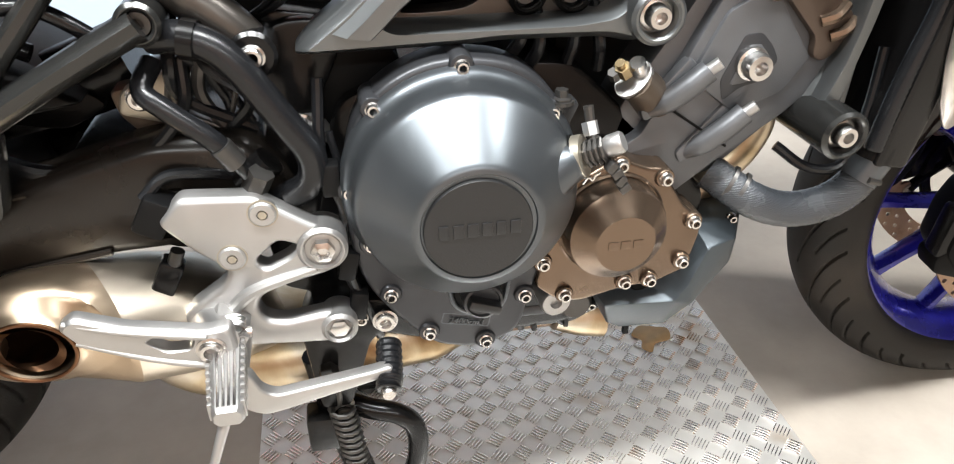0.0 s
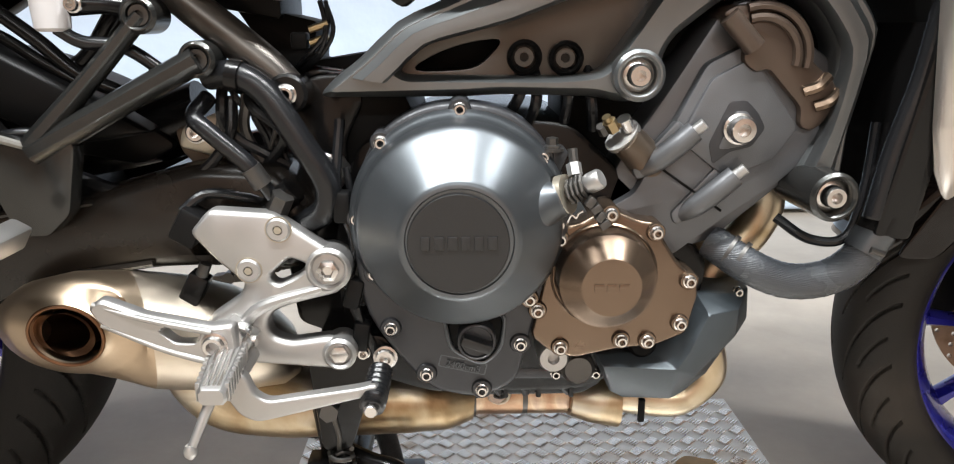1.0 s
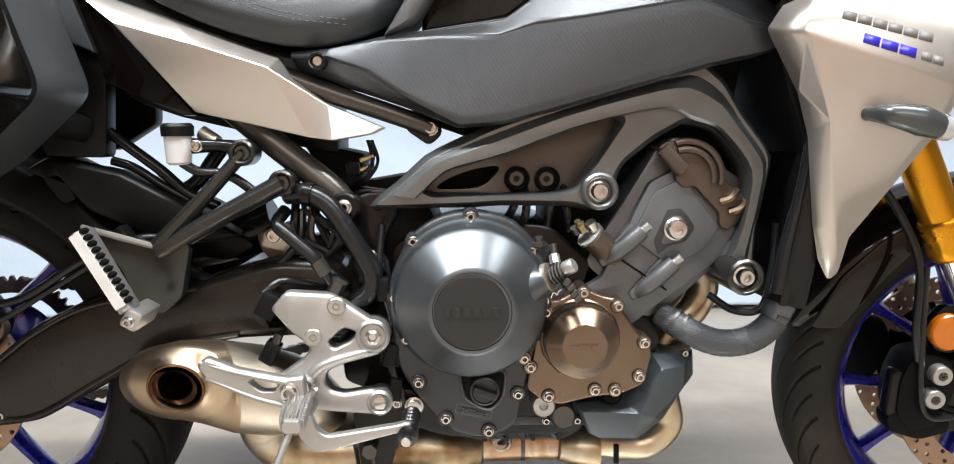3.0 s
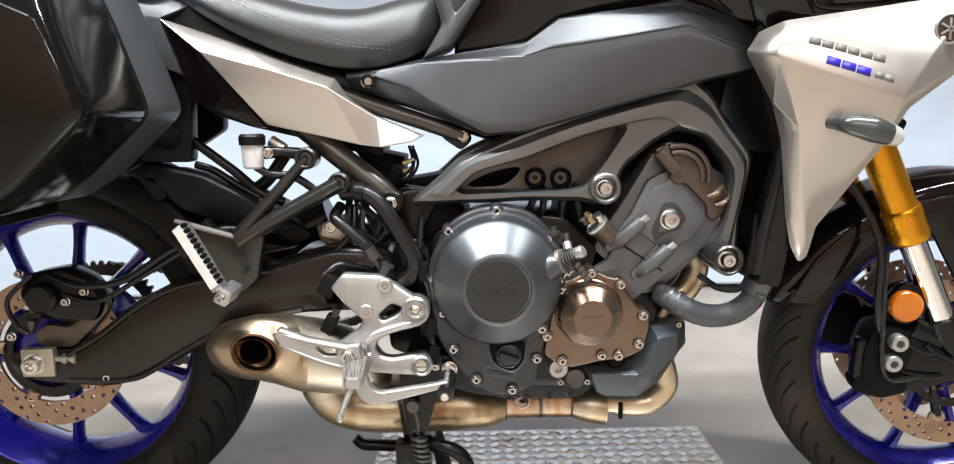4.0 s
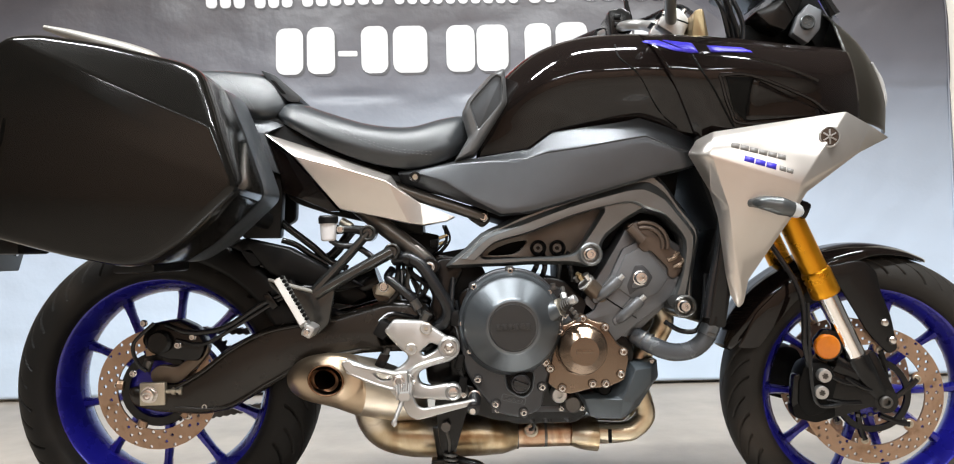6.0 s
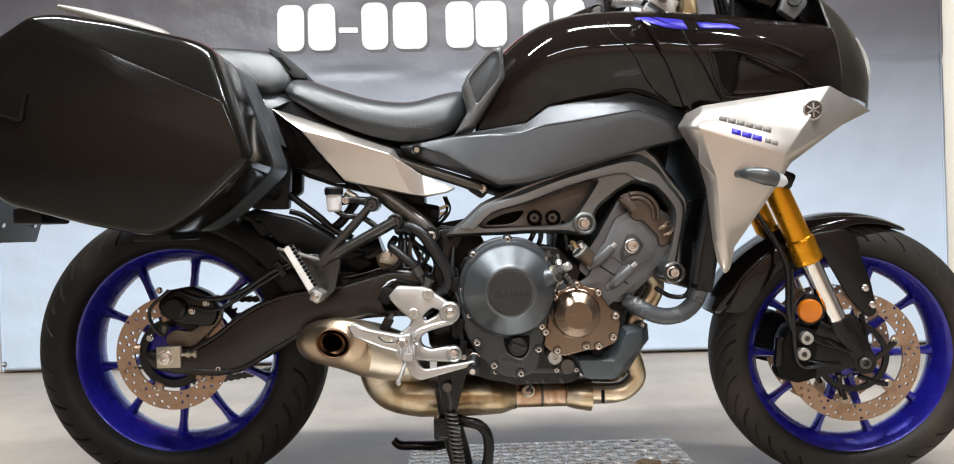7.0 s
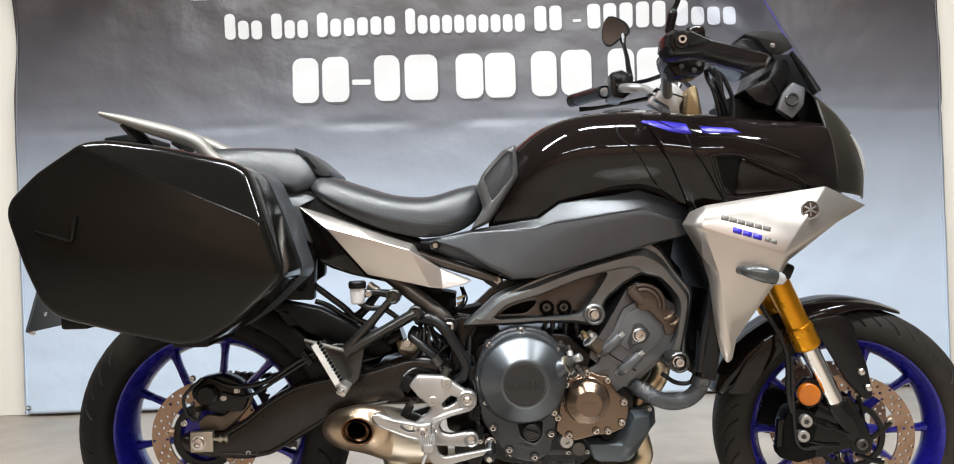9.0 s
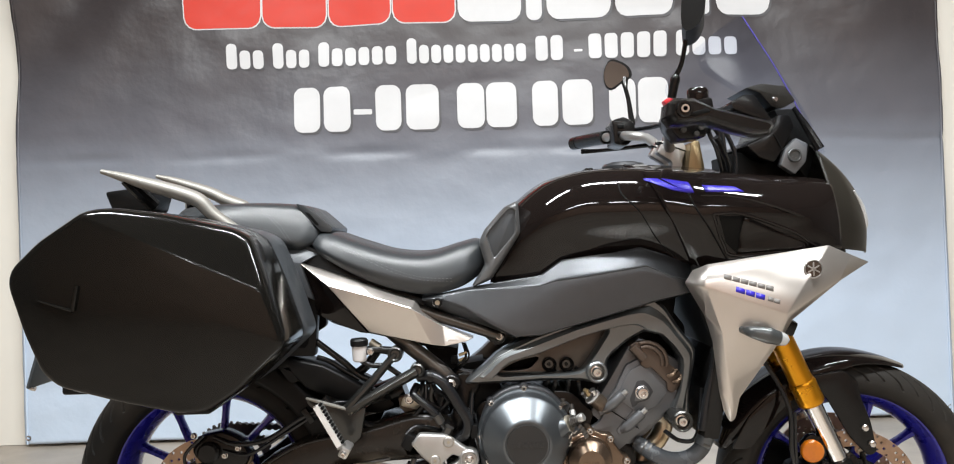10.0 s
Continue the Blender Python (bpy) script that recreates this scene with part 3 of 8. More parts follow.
def wheel(name, center, half, r, tyre_half, base, lean, y_hub, hub_r, hub_half):
    w = part(name, rim_mesh(center, half), M["blue"], bike, "deep blue painted cast wheel", 40)
    # the rear tyre gets the rubber whose colour holds the shade
    part("tyre", tyre_mesh(center, r, tyre_half, 0.222, 20, -1.9 if center.x > 1 else 1.9), M["rubber" if center.x > 1 else "rubber_shaded"], w, "black road tyre with slanting grooves", 50)
    for k in range(10):
        part("spoke", spoke_mesh(center, radians(base + 36 * k), radians(lean if k % 2 else -lean), y_hub), M["blue"], w)
    part("hub", lathe([(hub_r * 0.5, -hub_half), (hub_r, -hub_half + 0.006), (hub_r, -0.02), (hub_r * 0.9, 0), (hub_r, 0.02), (hub_r, hub_half - 0.006), (hub_r * 0.5, hub_half)], center, seg=40), M["blue"], w)
    return w


front_wheel = wheel("front_wheel", FRONT, 0.050, 0.299, 0.061, 0, 5, -0.004, 0.05, 0.055)
rear_wheel = wheel("rear_wheel", REAR, 0.068, 0.319, 0.092, 12, 5, -0.03, 0.072, 0.094)

for sy in (-1, 1):
    c = FRONT + Vector((-0.004, sy * 0.072, 0))
    d = part("brake_disc", disc_mesh(c, 0.107, 0.1445, 0.005, 60, 4, 0.02 * sy), M["disc"], front_wheel, "drilled floating steel brake disc")
    part("disc_carrier", lathe([(0.066, -0.004), (0.078, -0.004), (0.080, 0.0), (0.078, 0.004), (0.066, 0.004)], c, seg=48, closed=True), M["satin_black"], d)
    for k in range(6):
        a = radians(20 + 60 * k)
        q = c + Vector((0.096 * math.cos(a), 0, 0.096 * math.sin(a)))
        part("disc_arm", tube([c + Vector((0.045 * math.cos(a - 0.55), 0, 0.045 * math.sin(a - 0.55))), c + Vector((0.075 * math.cos(a - 0.16), 0, 0.075 * math.sin(a - 0.16))), q], [0.006, 0.0065, 0.008], 8, 3), M["satin_black"], d)
        part("disc_lug", lathe([(0.0135, -0.0024), (0.0135, 0.0024)], tuple(c + Vector((0.101 * math.cos(a), 0, 0.101 * math.sin(a)))), seg=20), M["disc"], d)
        part("rivet", lathe([(0.0088, 0.004), (0.0088, -0.0045), (0.0078, -0.0055), (0.0052, -0.0055), (0.0046, -0.0035), (0.001, -0.0035)], tuple(q), seg=20), M["alu_dull"], d)
c = REAR + Vector((0.004, -0.098, 0))
d = part("brake_disc", disc_mesh(c, 0.083, 0.1225, 0.005, 46, 4), M["disc"], rear_wheel, "rusty brown drilled steel brake disc")
part("disc_carrier", lathe([(0.058, -0.004), (0.074, -0.004), (0.076, 0.0), (0.074, 0.004), (0.058, 0.004)], c, seg=48, closed=True), M["satin_black"], d)
for k in range(5):
    a = 2 * math.pi * k / 5 + 0.5
    q = c + Vector((0.082 * math.cos(a), 0, 0.082 * math.sin(a)))
    part("disc_arm", tube([c + Vector((0.07 * math.cos(a), 0, 0.07 * math.sin(a))), q], 0.011, 10, 1), M["disc"], d)
    bolt(d, q.x, q.y - 0.003, q.z, 0.0062)
# chain and sprocket on the far side
chain = part("chain", bmesh.new(), M["dark_steel"], bike, "dark oily drive chain")
bmc = bmesh.new()
for run in (((0.02, 0.451), (0.55, 0.46)), ((0.02, 0.251), (0.55, 0.36))):
    (xa, za), (xb, zb) = run
    for k in range(34):
        t = k / 33
        x, z = xa + (xb - xa) * t, za + (zb - za) * t - 0.012 * math.sin(math.pi * t)
        lathe([(0.0085, 0.100), (0.0085, 0.116)], (x, 0, z), seg=10, bm=bmc)
        box(x - 0.012, x + 0.012, 0.103 - 0.002 * (k % 2), 0.113 + 0.002 * (k % 2), z - 0.005, z + 0.005, 0, bm=bmc)
tagged(chain, kind="stuff")
bmc.to_mesh(chain.data)
bmc.free()

# ---- engine ----
crankcase = part("engine", plate(round_loop([(0.62, 0.30), (0.70, 0.272), (0.86, 0.274), (0.97, 0.33), (0.985, 0.42), (0.90, 0.50), (0.84, 0.56), (0.72, 0.57), (0.63, 0.54), (0.60, 0.42)], 0.02), 0.13, -0.125, 0.006), M["satin_black"], bike, "black crankcase of the three-cylinder engine")
part("sump", plate(round_loop([(0.70, 0.278), (0.735, 0.263), (0.86, 0.263), (0.885, 0.278), (0.87, 0.30), (0.70, 0.30)], 0.008), 0.09, -0.115, 0.008), M["satin_black"], crankcase)
for x in (0.745, 0.775, 0.81, 0.845):
    part("sump_rib", box(x, x + 0.006, -0.124, -0.112, 0.265, 0.292, 0.002), M["satin_black"], crankcase)
part("drain_plug", lathe([(0.018, -0.10), (0.018, -0.135), (0.014, -0.14), (0.006, -0.14)], (0.852, 0, 0.305), seg=24), M["dark_steel"], crankcase)

part("sump_rim", plate(round_loop([(0.688, 0.290), (0.880, 0.288), (0.884, 0.300), (0.690, 0.303)], 0.004), -0.10, -0.126, 0.003), M["cover_dark"], crankcase)
for x in (0.70, 0.76, 0.83, 0.872):
    bolt(crankcase, x, -0.127, 0.2955, 0.0048)
for xa, za, xb, zb in ((0.760, 0.286, 0.772, 0.268), (0.795, 0.286, 0.800, 0.267), (0.830, 0.286, 0.846, 0.268)):
    part("sump_web", tube([(xa, -0.119, za), (xb, -0.117, zb)], 0.0042, 8, 1), M["cover_dark"], crankcase)

# added black filler that keeps the gap beside the clutch cover dark
part("gap_filler", plate(round_loop([(0.600, 0.490), (0.604, 0.606), (0.668, 0.606), (0.690, 0.560), (0.660, 0.490)], 0.006), 0.09, -0.108, 0.003), M["inner_black"], crankcase)
# clutch cover
CL = [(0.630, 0.465), (0.634, 0.401), (0.652, 0.357), (0.694, 0.305), (0.722, 0.291), (0.751, 0.289), (0.784, 0.305), (0.796, 0.345), (0.812, 0.398), (0.828, 0.44), (0.832, 0.49), (0.816, 0.538), (0.779, 0.573), (0.731, 0.583), (0.690, 0.576), (0.655, 0.552), (0.637, 0.515)]
clutch = part("clutch_cover", plate(smooth_loop(CL, 4), -0.12, -0.163, 0.006, 3), M["cover_dark"], crankcase, "dark grey painted clutch cover with a domed centre")
part("cover_dome", lathe([(0.1035, -0.155), (0.1030, -0.166), (0.0995, -0.171), (0.0965, -0.174), (0.0952, -0.182), (0.0938, -0.1930), (0.0925, -0.1975), (0.0907, -0.2005), (0.0880, -0.2030), (0.0542, -0.2395), (0.0525, -0.2412), (0.0507, -0.2424), (0.0490, -0.2430), (0.0465, -0.2434), (0.0455, -0.2418), (0.0445, -0.2418)], (0.7300, 0, 0.4745), seg=128), M["cover_grey"], clutch, smooth=50)
cap = part("cover_badge", lathe([(0.0432, -0.236), (0.0432, -0.2440), (0.0424, -0.2452), (0.012, -0.2457), (0.001, -0.2457)], (0.7290, 0, 0.4735), seg=96), M["cap_black"], clutch, "black round cap with embossed bars")
for k, w in enumerate((0.0095, 0.0105, 0.011, 0.0105, 0.0095, 0.0105)):
    x = 0.7300 - 0.0325 + k * 0.0112
    part("embossed_bar", box(x, x + w * 0.8, -0.2470, -0.2445, 0.4690, 0.4805, 0.0006), M["cap_black"], cap)
# black plate on the cover paints the shade inside the filler pocket
part("pocket_shade", plate(round_loop([(0.716, 0.378), (0.772, 0.378), (0.768, 0.345), (0.752, 0.328), (0.722, 0.345)], 0.01), -0.150, -0.1655, 0.0015), M["inner_black"], clutch)
part("recess_rim", tube([(x, -0.166, z) for x, z in round_loop([(0.714, 0.380), (0.774, 0.380), (0.770, 0.343), (0.752, 0.325), (0.720, 0.343), (0.714, 0.380)], 0.01)], 0.0022, 8, 1), M["cover_grey"], clutch)
oil = part("oil_filler_cap", lathe([(0.0190, -0.155), (0.0190, -0.180), (0.0182, -0.1825), (0.0160, -0.1835), (0.0148, -0.1815), (0.001, -0.1815)], (0.7455, 0, 0.357), seg=28), M["cover_dark"], clutch, "black ribbed plastic oil filler cap")
part("grip_bar", turned(box(-0.0155, 0.0155, -0.1935, -0.180, -0.0048, 0.0048, 0.0022), pose(0.7455, 0, 0.357, 0, 20, 0)), M["cap_black"], oil)
txt = bpy.data.curves.new("volume_mark", "FONT")
txt.body, txt.size, txt.extrude, txt.align_x = "2400cm3", 0.0095, 0.0006, "CENTER"
mark = new("volume_mark", txt)
mark.matrix_world = pose(0.732, -0.1645, 0.320, 90, 13, 0)
mark.data.materials.append(M["cover_grey"])
mark.parent = clutch
part("mark_frame", turned(plate(round_loop([(-0.024, -0.006), (0.024, -0.006), (0.024, 0.007), (-0.024, 0.007)], 0.002), 0.0, -0.0006, 0, holes=[round_loop([(-0.0228, -0.005), (-0.0228, 0.006), (0.0228, 0.006), (0.0228, -0.005)], 0.002)]), pose(0.732, -0.1625, 0.3235, 0, 13, 0)), M["cover_grey"], clutch)
for x, z in ((0.731, 0.577), (0.659, 0.547), (0.634, 0.476), (0.662, 0.365), (0.696, 0.316), (0.751, 0.298), (0.807, 0.533), (0.648, 0.422), (0.789, 0.347)):
    part("bolt_ear", lathe([(0.0105, -0.13), (0.0105, -0.164), (0.0092, -0.166), (0.004, -0.166)], (x, 0, z), seg=22), M["cover_dark"], clutch)
    bolt(clutch, x, -0.166, z, 0.0057)

# release lever and cable end
act = part("clutch_actuator", tube([(0.770, -0.196, 0.480), (0.789, -0.196, 0.489), (0.803, -0.195, 0.496), (0.816, -0.194, 0.501), (0.819, -0.194, 0.5025)], [0.030, 0.0275, 0.0235, 0.0190, 0.0185], 28), M["cover_grey"], crankcase, "grey clutch release boss with spring and lever", 50)
part("seal_ring", tube([(0.820, -0.172, 0.503), (0.8225, -0.173, 0.504)], 0.0192, 26), M["inner_black"], act)
part("collar", tube([(0.8222, -0.173, 0.504), (0.829, -0.177, 0.5065)], 0.0180, 26), M["alu_dull"], act)
ca, cb = Vector((0.829, -0.177, 0.507)), Vector((0.843, -0.185, 0.516))
dirn = (cb - ca).normalized()
sd = dirn.cross(Vector((0, 1, 0))).normalized()
up = sd.cross(dirn)
part("spring", tube([ca + (cb - ca) * (k / 32) + sd * 0.0105 * math.cos(k * 0.785) + up * 0.0105 * math.sin(k * 0.785) for k in range(33)], 0.0018, 6, 1), M["dark_steel"], act)
part("spindle", rod(ca, cb, 0.0085), M["dark_steel"], act)
part("spindle_end", tube([cb, cb + dirn * 0.004, cb + dirn * 0.014, cb + dirn * 0.016], [0.0075, 0.0092, 0.0092, 0.0080], 20, 1), M["alu"], act, "turned steel spindle end")
part("bracket", plate(round_loop([(0.800, 0.532), (0.808, 0.545), (0.826, 0.543), (0.832, 0.536), (0.824, 0.518), (0.813, 0.511), (0.801, 0.518)], 0.003), -0.150, -0.163, 0.003), M["cover_dark"], act)
bolt(act, 0.806, -0.167, 0.529, 0.0060)
part("hex_nut", lathe([(0.0095, 0.0), (0.0095, 0.003), (0.0058, 0.004), (0.0058, 0.010), (0.002, 0.011)], (0.816, -0.160, 0.540), axis="z", seg=6), M["dark_steel"], act)
part("nut_washer", lathe([(0.0110, -0.002), (0.0110, 0.001), (0.004, 0.001)], (0.816, -0.160, 0.540), axis="z", seg=20), M["dark_steel"], act)
part("cable_pin", tube([(0.833, -0.165, 0.545), (0.835, -0.170, 0.528), (0.836, -0.176, 0.517)], [0.0045, 0.004, 0.0035], 10), M["dark_steel"], act)
part("cable_nut", rod((0.834, -0.167, 0.532), (0.8355, -0.172, 0.522), 0.0068, 6), M["alu"], act)
part("seat_plate", plate(round_loop([(0.826, 0.478), (0.847, 0.486), (0.856, 0.471), (0.874, 0.464), (0.842, 0.452), (0.831, 0.460)], 0.003), -0.128, -0.142, 0.002), M["guard_grey"], act)
for k, (x, z) in enumerate(((0.846, 0.503), (0.851, 0.497), (0.855, 0.490), (0.859, 0.483))):
    part("clip_link", turned(box(-0.0035, 0.0035, -0.005, 0.005, -0.0048, 0.0048, 0.0014), pose(x, -0.194, z, 0, 35 + 20 * (k % 2), 0)), M["dark_steel"], act)
part("return_wire", tube([(0.829, -0.178, 0.481), (0.832, -0.181, 0.488), (0.836, -0.181, 0.485), (0.838, -0.181, 0.489), (0.842, -0.182, 0.492)], 0.0013, 6, 4), M["steel"], act)
part("lever", plate(round_loop([(0.838, 0.506), (0.848, 0.508), (0.862, 0.482), (0.858, 0.477), (0.850, 0.492)], 0.002), -0.180, -0.189, 0.002), M["satin_black"], act)

for piece in act.children:
    if not piece.name.startswith(("bracket", "bolt", "hex_nut", "nut_washer", "seat_plate")):
        piece.location = piece.location + Vector((-0.002, -0.020, -0.001))

# generator cover
BR = [(0.812, 0.448), (0.820, 0.466), (0.842, 0.469), (0.858, 0.478), (0.873, 0.484), (0.900, 0.472), (0.917, 0.470), (0.924, 0.454), (0.940, 0.430), (0.958, 0.414), (0.962, 0.398), (0.953, 0.356), (0.922, 0.343), (0.889, 0.341), (0.843, 0.331), (0.818, 0.338), (0.799, 0.355), (0.808, 0.398), (0.812, 0.42)]
gen = part("generator_cover", plate(round_loop(BR, 0.006), -0.12, -0.166, 0.004, 3), M["bronze"], crankcase, "bronze coloured generator cover with a round boss")
part("cover_boss", lathe([(0.0515, -0.160), (0.0515, -0.169), (0.0498, -0.1705), (0.0490, -0.168), (0.0480, -0.168), (0.0475, -0.184), (0.0455, -0.190), (0.041, -0.1935), (0.029, -0.2055), (0.0275, -0.2068), (0.026, -0.2068), (0.001, -0.2068)], (0.868, 0, 0.4195), seg=96), M["bronze"], gen, smooth=30)
for k in range(3):
    part("embossed_bar", box(0.852 + k * 0.0115, 0.861 + k * 0.0115, -0.2078, -0.206, 0.4155, 0.4235, 0.0004), M["bronze"], gen)
for x, z in ((0.872, 0.479), (0.916, 0.461), (0.951, 0.412), (0.945, 0.368), (0.888, 0.351), (0.828, 0.344), (0.823, 0.470), (0.825, 0.455), (0.797, 0.395), (0.805, 0.383), (0.914, 0.350)):
    part("bolt_ear", lathe([(0.0092, -0.13), (0.0092, -0.1675), (0.0082, -0.1690), (0.004, -0.1690)], (x, 0, z), seg=20), M["bronze"], gen)
    bolt(gen, x, -0.169, z, 0.0057)
part("sealing_plug", lathe([(0.0155, -0.12), (0.0155, -0.158), (0.0135, -0.161), (0.006, -0.161), (0.0055, -0.155)], (0.823, 0, 0.328), seg=26), M["alu"], crankcase, "aluminium hexagon socket plug")

# cylinders and head, leaning forward
HD = [(0.868, 0.468), (0.934, 0.425), (0.985, 0.440), (1.052, 0.498), (1.092, 0.552), (1.090, 0.615), (1.000, 0.675), (0.975, 0.662), (0.931, 0.590), (0.885, 0.520)]
head = part("cylinder_head", plate(round_loop(HD, 0.01), 0.12, -0.125, 0.006), M["head_grey"], bike, "grey painted cylinder block and head")
part("chain_cover", plate(round_loop([(0.862, 0.470), (0.900, 0.492), (0.935, 0.560), (0.962, 0.615), (1.012, 0.640), (1.045, 0.600), (1.068, 0.560), (1.085, 0.552), (1.076, 0.535), (1.040, 0.502), (0.992, 0.468), (0.940, 0.428)], 0.006), -0.118, -0.139, 0.004), M["cast_grey"], head)
part("step", plate(round_loop([(0.938, 0.545), (0.966, 0.602), (1.004, 0.622), (1.028, 0.588), (1.052, 0.556), (1.030, 0.525), (0.986, 0.508)], 0.006), -0.135, -0.1435, 0.002), M["cast_grey"], head)
part("head_cover", plate(round_loop([(0.968, 0.660), (0.983, 0.646), (0.993, 0.634), (0.991, 0.618), (1.004, 0.607), (1.016, 0.611), (1.030, 0.596), (1.050, 0.575), (1.050, 0.558), (1.061, 0.552), (1.073, 0.560), (1.086, 0.585), (1.080, 0.598), (1.056, 0.618), (1.046, 0.640), (1.028, 0.656), (1.005, 0.667), (0.982, 0.668)], 0.006), -0.10, -0.148, 0.004), M["brown_metal"], head, "brown bronze camshaft cover")
for r in (0.046, 0.036):
    part("cover_rib", tube([(1.005 + r * math.cos(a), -0.149, 0.621 + r * math.sin(a)) for a in [radians(q) for q in range(-12, 112, 12)]], 0.0046, 8, 3), M["brown_metal"], head)
for x, z in ((1.054, 0.594), (1.066, 0.580)):
    part("cover_rib", tube([(x - 0.004, -0.148, z - 0.004), (x + 0.008, -0.151, z + 0.001), (x + 0.018, -0.148, z + 0.010)], 0.0055, 8), M["bronze"], head)
part("cover_bar", rod((0.974, -0.150, 0.658), (1.000, -0.150, 0.630), 0.010), M["brown_metal"], head)
# raised darker plate: the shade of a hollow painted round the mount
part("mount_shade", plate(round_loop([(0.967, 0.541), (0.984, 0.581), (1.000, 0.582), (1.012, 0.570), (1.020, 0.556), (1.008, 0.538), (0.987, 0.533), (0.972, 0.521)], 0.004), -0.14, -0.1442, 0.0005), M["cover_dark"], head)
part("mount_web", plate(round_loop([(0.976, 0.536), (0.989, 0.572), (1.001, 0.572), (1.012, 0.556), (1.004, 0.540), (0.984, 0.536)], 0.004), -0.14, -0.1450, 0.0010), M["cast_grey"], head)
part("mount_bolt", lathe([(0.0150, -0.143), (0.0150, -0.150), (0.0128, -0.151), (0.0125, -0.160), (0.011, -0.163), (0.0062, -0.1635), (0.0056, -0.152)], (0.993, 0, 0.556), seg=26), M["steel"], head, "large flanged engine bolt")
for xa, za, xb, zb in ((0.905, 0.513, 0.958, 0.562), (0.945, 0.468, 1.000, 0.520)):
    dx, dz = xb - xa, zb - za
    part("stud_boss", tube([(xa, -0.134, za), (xa + dx * 0.25, -0.145, za + dz * 0.25), (xa + dx * 0.55, -0.151, za + dz * 0.55), (xa + dx * 0.85, -0.153, za + dz * 0.85)], [0.007, 0.0105, 0.0108, 0.0105], 14), M["head_grey"], head)
    part("boss_base", plate(round_loop([(xa - 0.004, za - 0.008), (xa + dx * 0.8 + 0.012, za + dz * 0.8 - 0.012), (xa + dx * 0.8 - 0.010, za + dz * 0.8 + 0.012), (xa - 0.010, za + 0.004)], 0.005), -0.13, -0.1425, 0.003), M["head_grey"], head)
    part("stud_tip", rod((xa + dx * 0.84, -0.153, za + dz * 0.84), (xb, -0.156, zb), 0.0056), M["alu"], head)
part("joint_line", tube([(0.905, -0.142, 0.53), (0.985, -0.142, 0.475)], 0.0012, 6, 1), M["inner_black"], head)
sens = part("coolant_sensor", tube([(0.918, -0.122, 0.516), (0.900, -0.136, 0.535), (0.884, -0.148, 0.549)], [0.0185, 0.0175, 0.0160], 22), M["brown_steel"], head, "brown housing of a sensor with a steel flange and brass nut")
part("flange", tube([(0.8855, -0.147, 0.5475), (0.882, -0.150, 0.551)], 0.0185, 20, 1, flat=0.7), M["alu"], sens)
part("brass_nut", rod((0.874, -0.152, 0.556), (0.868, -0.157, 0.565), 0.0068, 6), M["gold_metal"], sens)
part("sensor_tip", rod((0.869, -0.156, 0.563), (0.865, -0.159, 0.569), 0.0042, 12), M["gold_metal"], sens)
part("flange_bolt", rod((0.888, -0.150, 0.556), (0.882, -0.155, 0.567), 0.0070, 12), M["steel"], sens)
part("small_nut", rod((0.866, -0.150, 0.552), (0.861, -0.155, 0.560), 0.0048, 6), M["dark_steel"], sens)

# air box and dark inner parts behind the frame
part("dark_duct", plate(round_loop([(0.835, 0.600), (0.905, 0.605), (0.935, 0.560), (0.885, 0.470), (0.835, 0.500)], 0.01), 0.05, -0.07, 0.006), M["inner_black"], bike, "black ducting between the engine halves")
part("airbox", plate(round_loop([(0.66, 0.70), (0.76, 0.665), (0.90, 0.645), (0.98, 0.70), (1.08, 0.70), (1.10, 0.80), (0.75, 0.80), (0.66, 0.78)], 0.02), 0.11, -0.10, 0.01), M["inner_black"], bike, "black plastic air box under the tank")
# added filler, black so that no bright wall shows behind the head
part("head_gap_filler", plate(round_loop([(0.925, 0.605), (0.955, 0.700), (1.000, 0.762), (1.060, 0.765), (1.120, 0.690), (1.120, 0.590), (1.090, 0.565), (1.080, 0.620), (1.000, 0.650)], 0.01), 0.07, -0.055, 0.006), M["inner_black"], bike, "black filler closing the gap between the frame and the cylinder head")
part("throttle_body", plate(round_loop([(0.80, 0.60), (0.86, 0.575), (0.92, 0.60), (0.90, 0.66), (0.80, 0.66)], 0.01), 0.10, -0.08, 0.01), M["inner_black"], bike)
for k, (x, z) in enumerate(((0.785, 0.592), (0.80, 0.585), (0.83, 0.59), (0.852, 0.582))):
    part("breather_hose", tube([(x, -0.10, 0.63), (x + 0.004, -0.13, z), (x - 0.01 + 0.006 * k, -0.12, z - 0.03)], 0.0055, 10), M["hose"], bike)

# coolant hose and radiator
hose = part("coolant_hose", tube([(0.985, -0.12, 0.438), (1.015, -0.148, 0.420), (1.051, -0.155, 0.407), (1.087, -0.16, 0.411), (1.112, -0.165, 0.430), (1.127, -0.165, 0.458), (1.133, -0.165, 0.482)], 0.0176, 20, 8, ridge=0.0004), M["coolant"], bike, "grey woven rubber coolant hose with a clamp")
part("hose_clamp", rod((1.117, -0.1655, 0.440), (1.128, -0.1655, 0.461), 0.0188, 26), M["cover_grey"], hose, "dark steel clamp band")
part("clamp_screw", rod((1.114, -0.184, 0.447), (1.128, -0.183, 0.442), 0.0032), M["dark_steel"], hose)
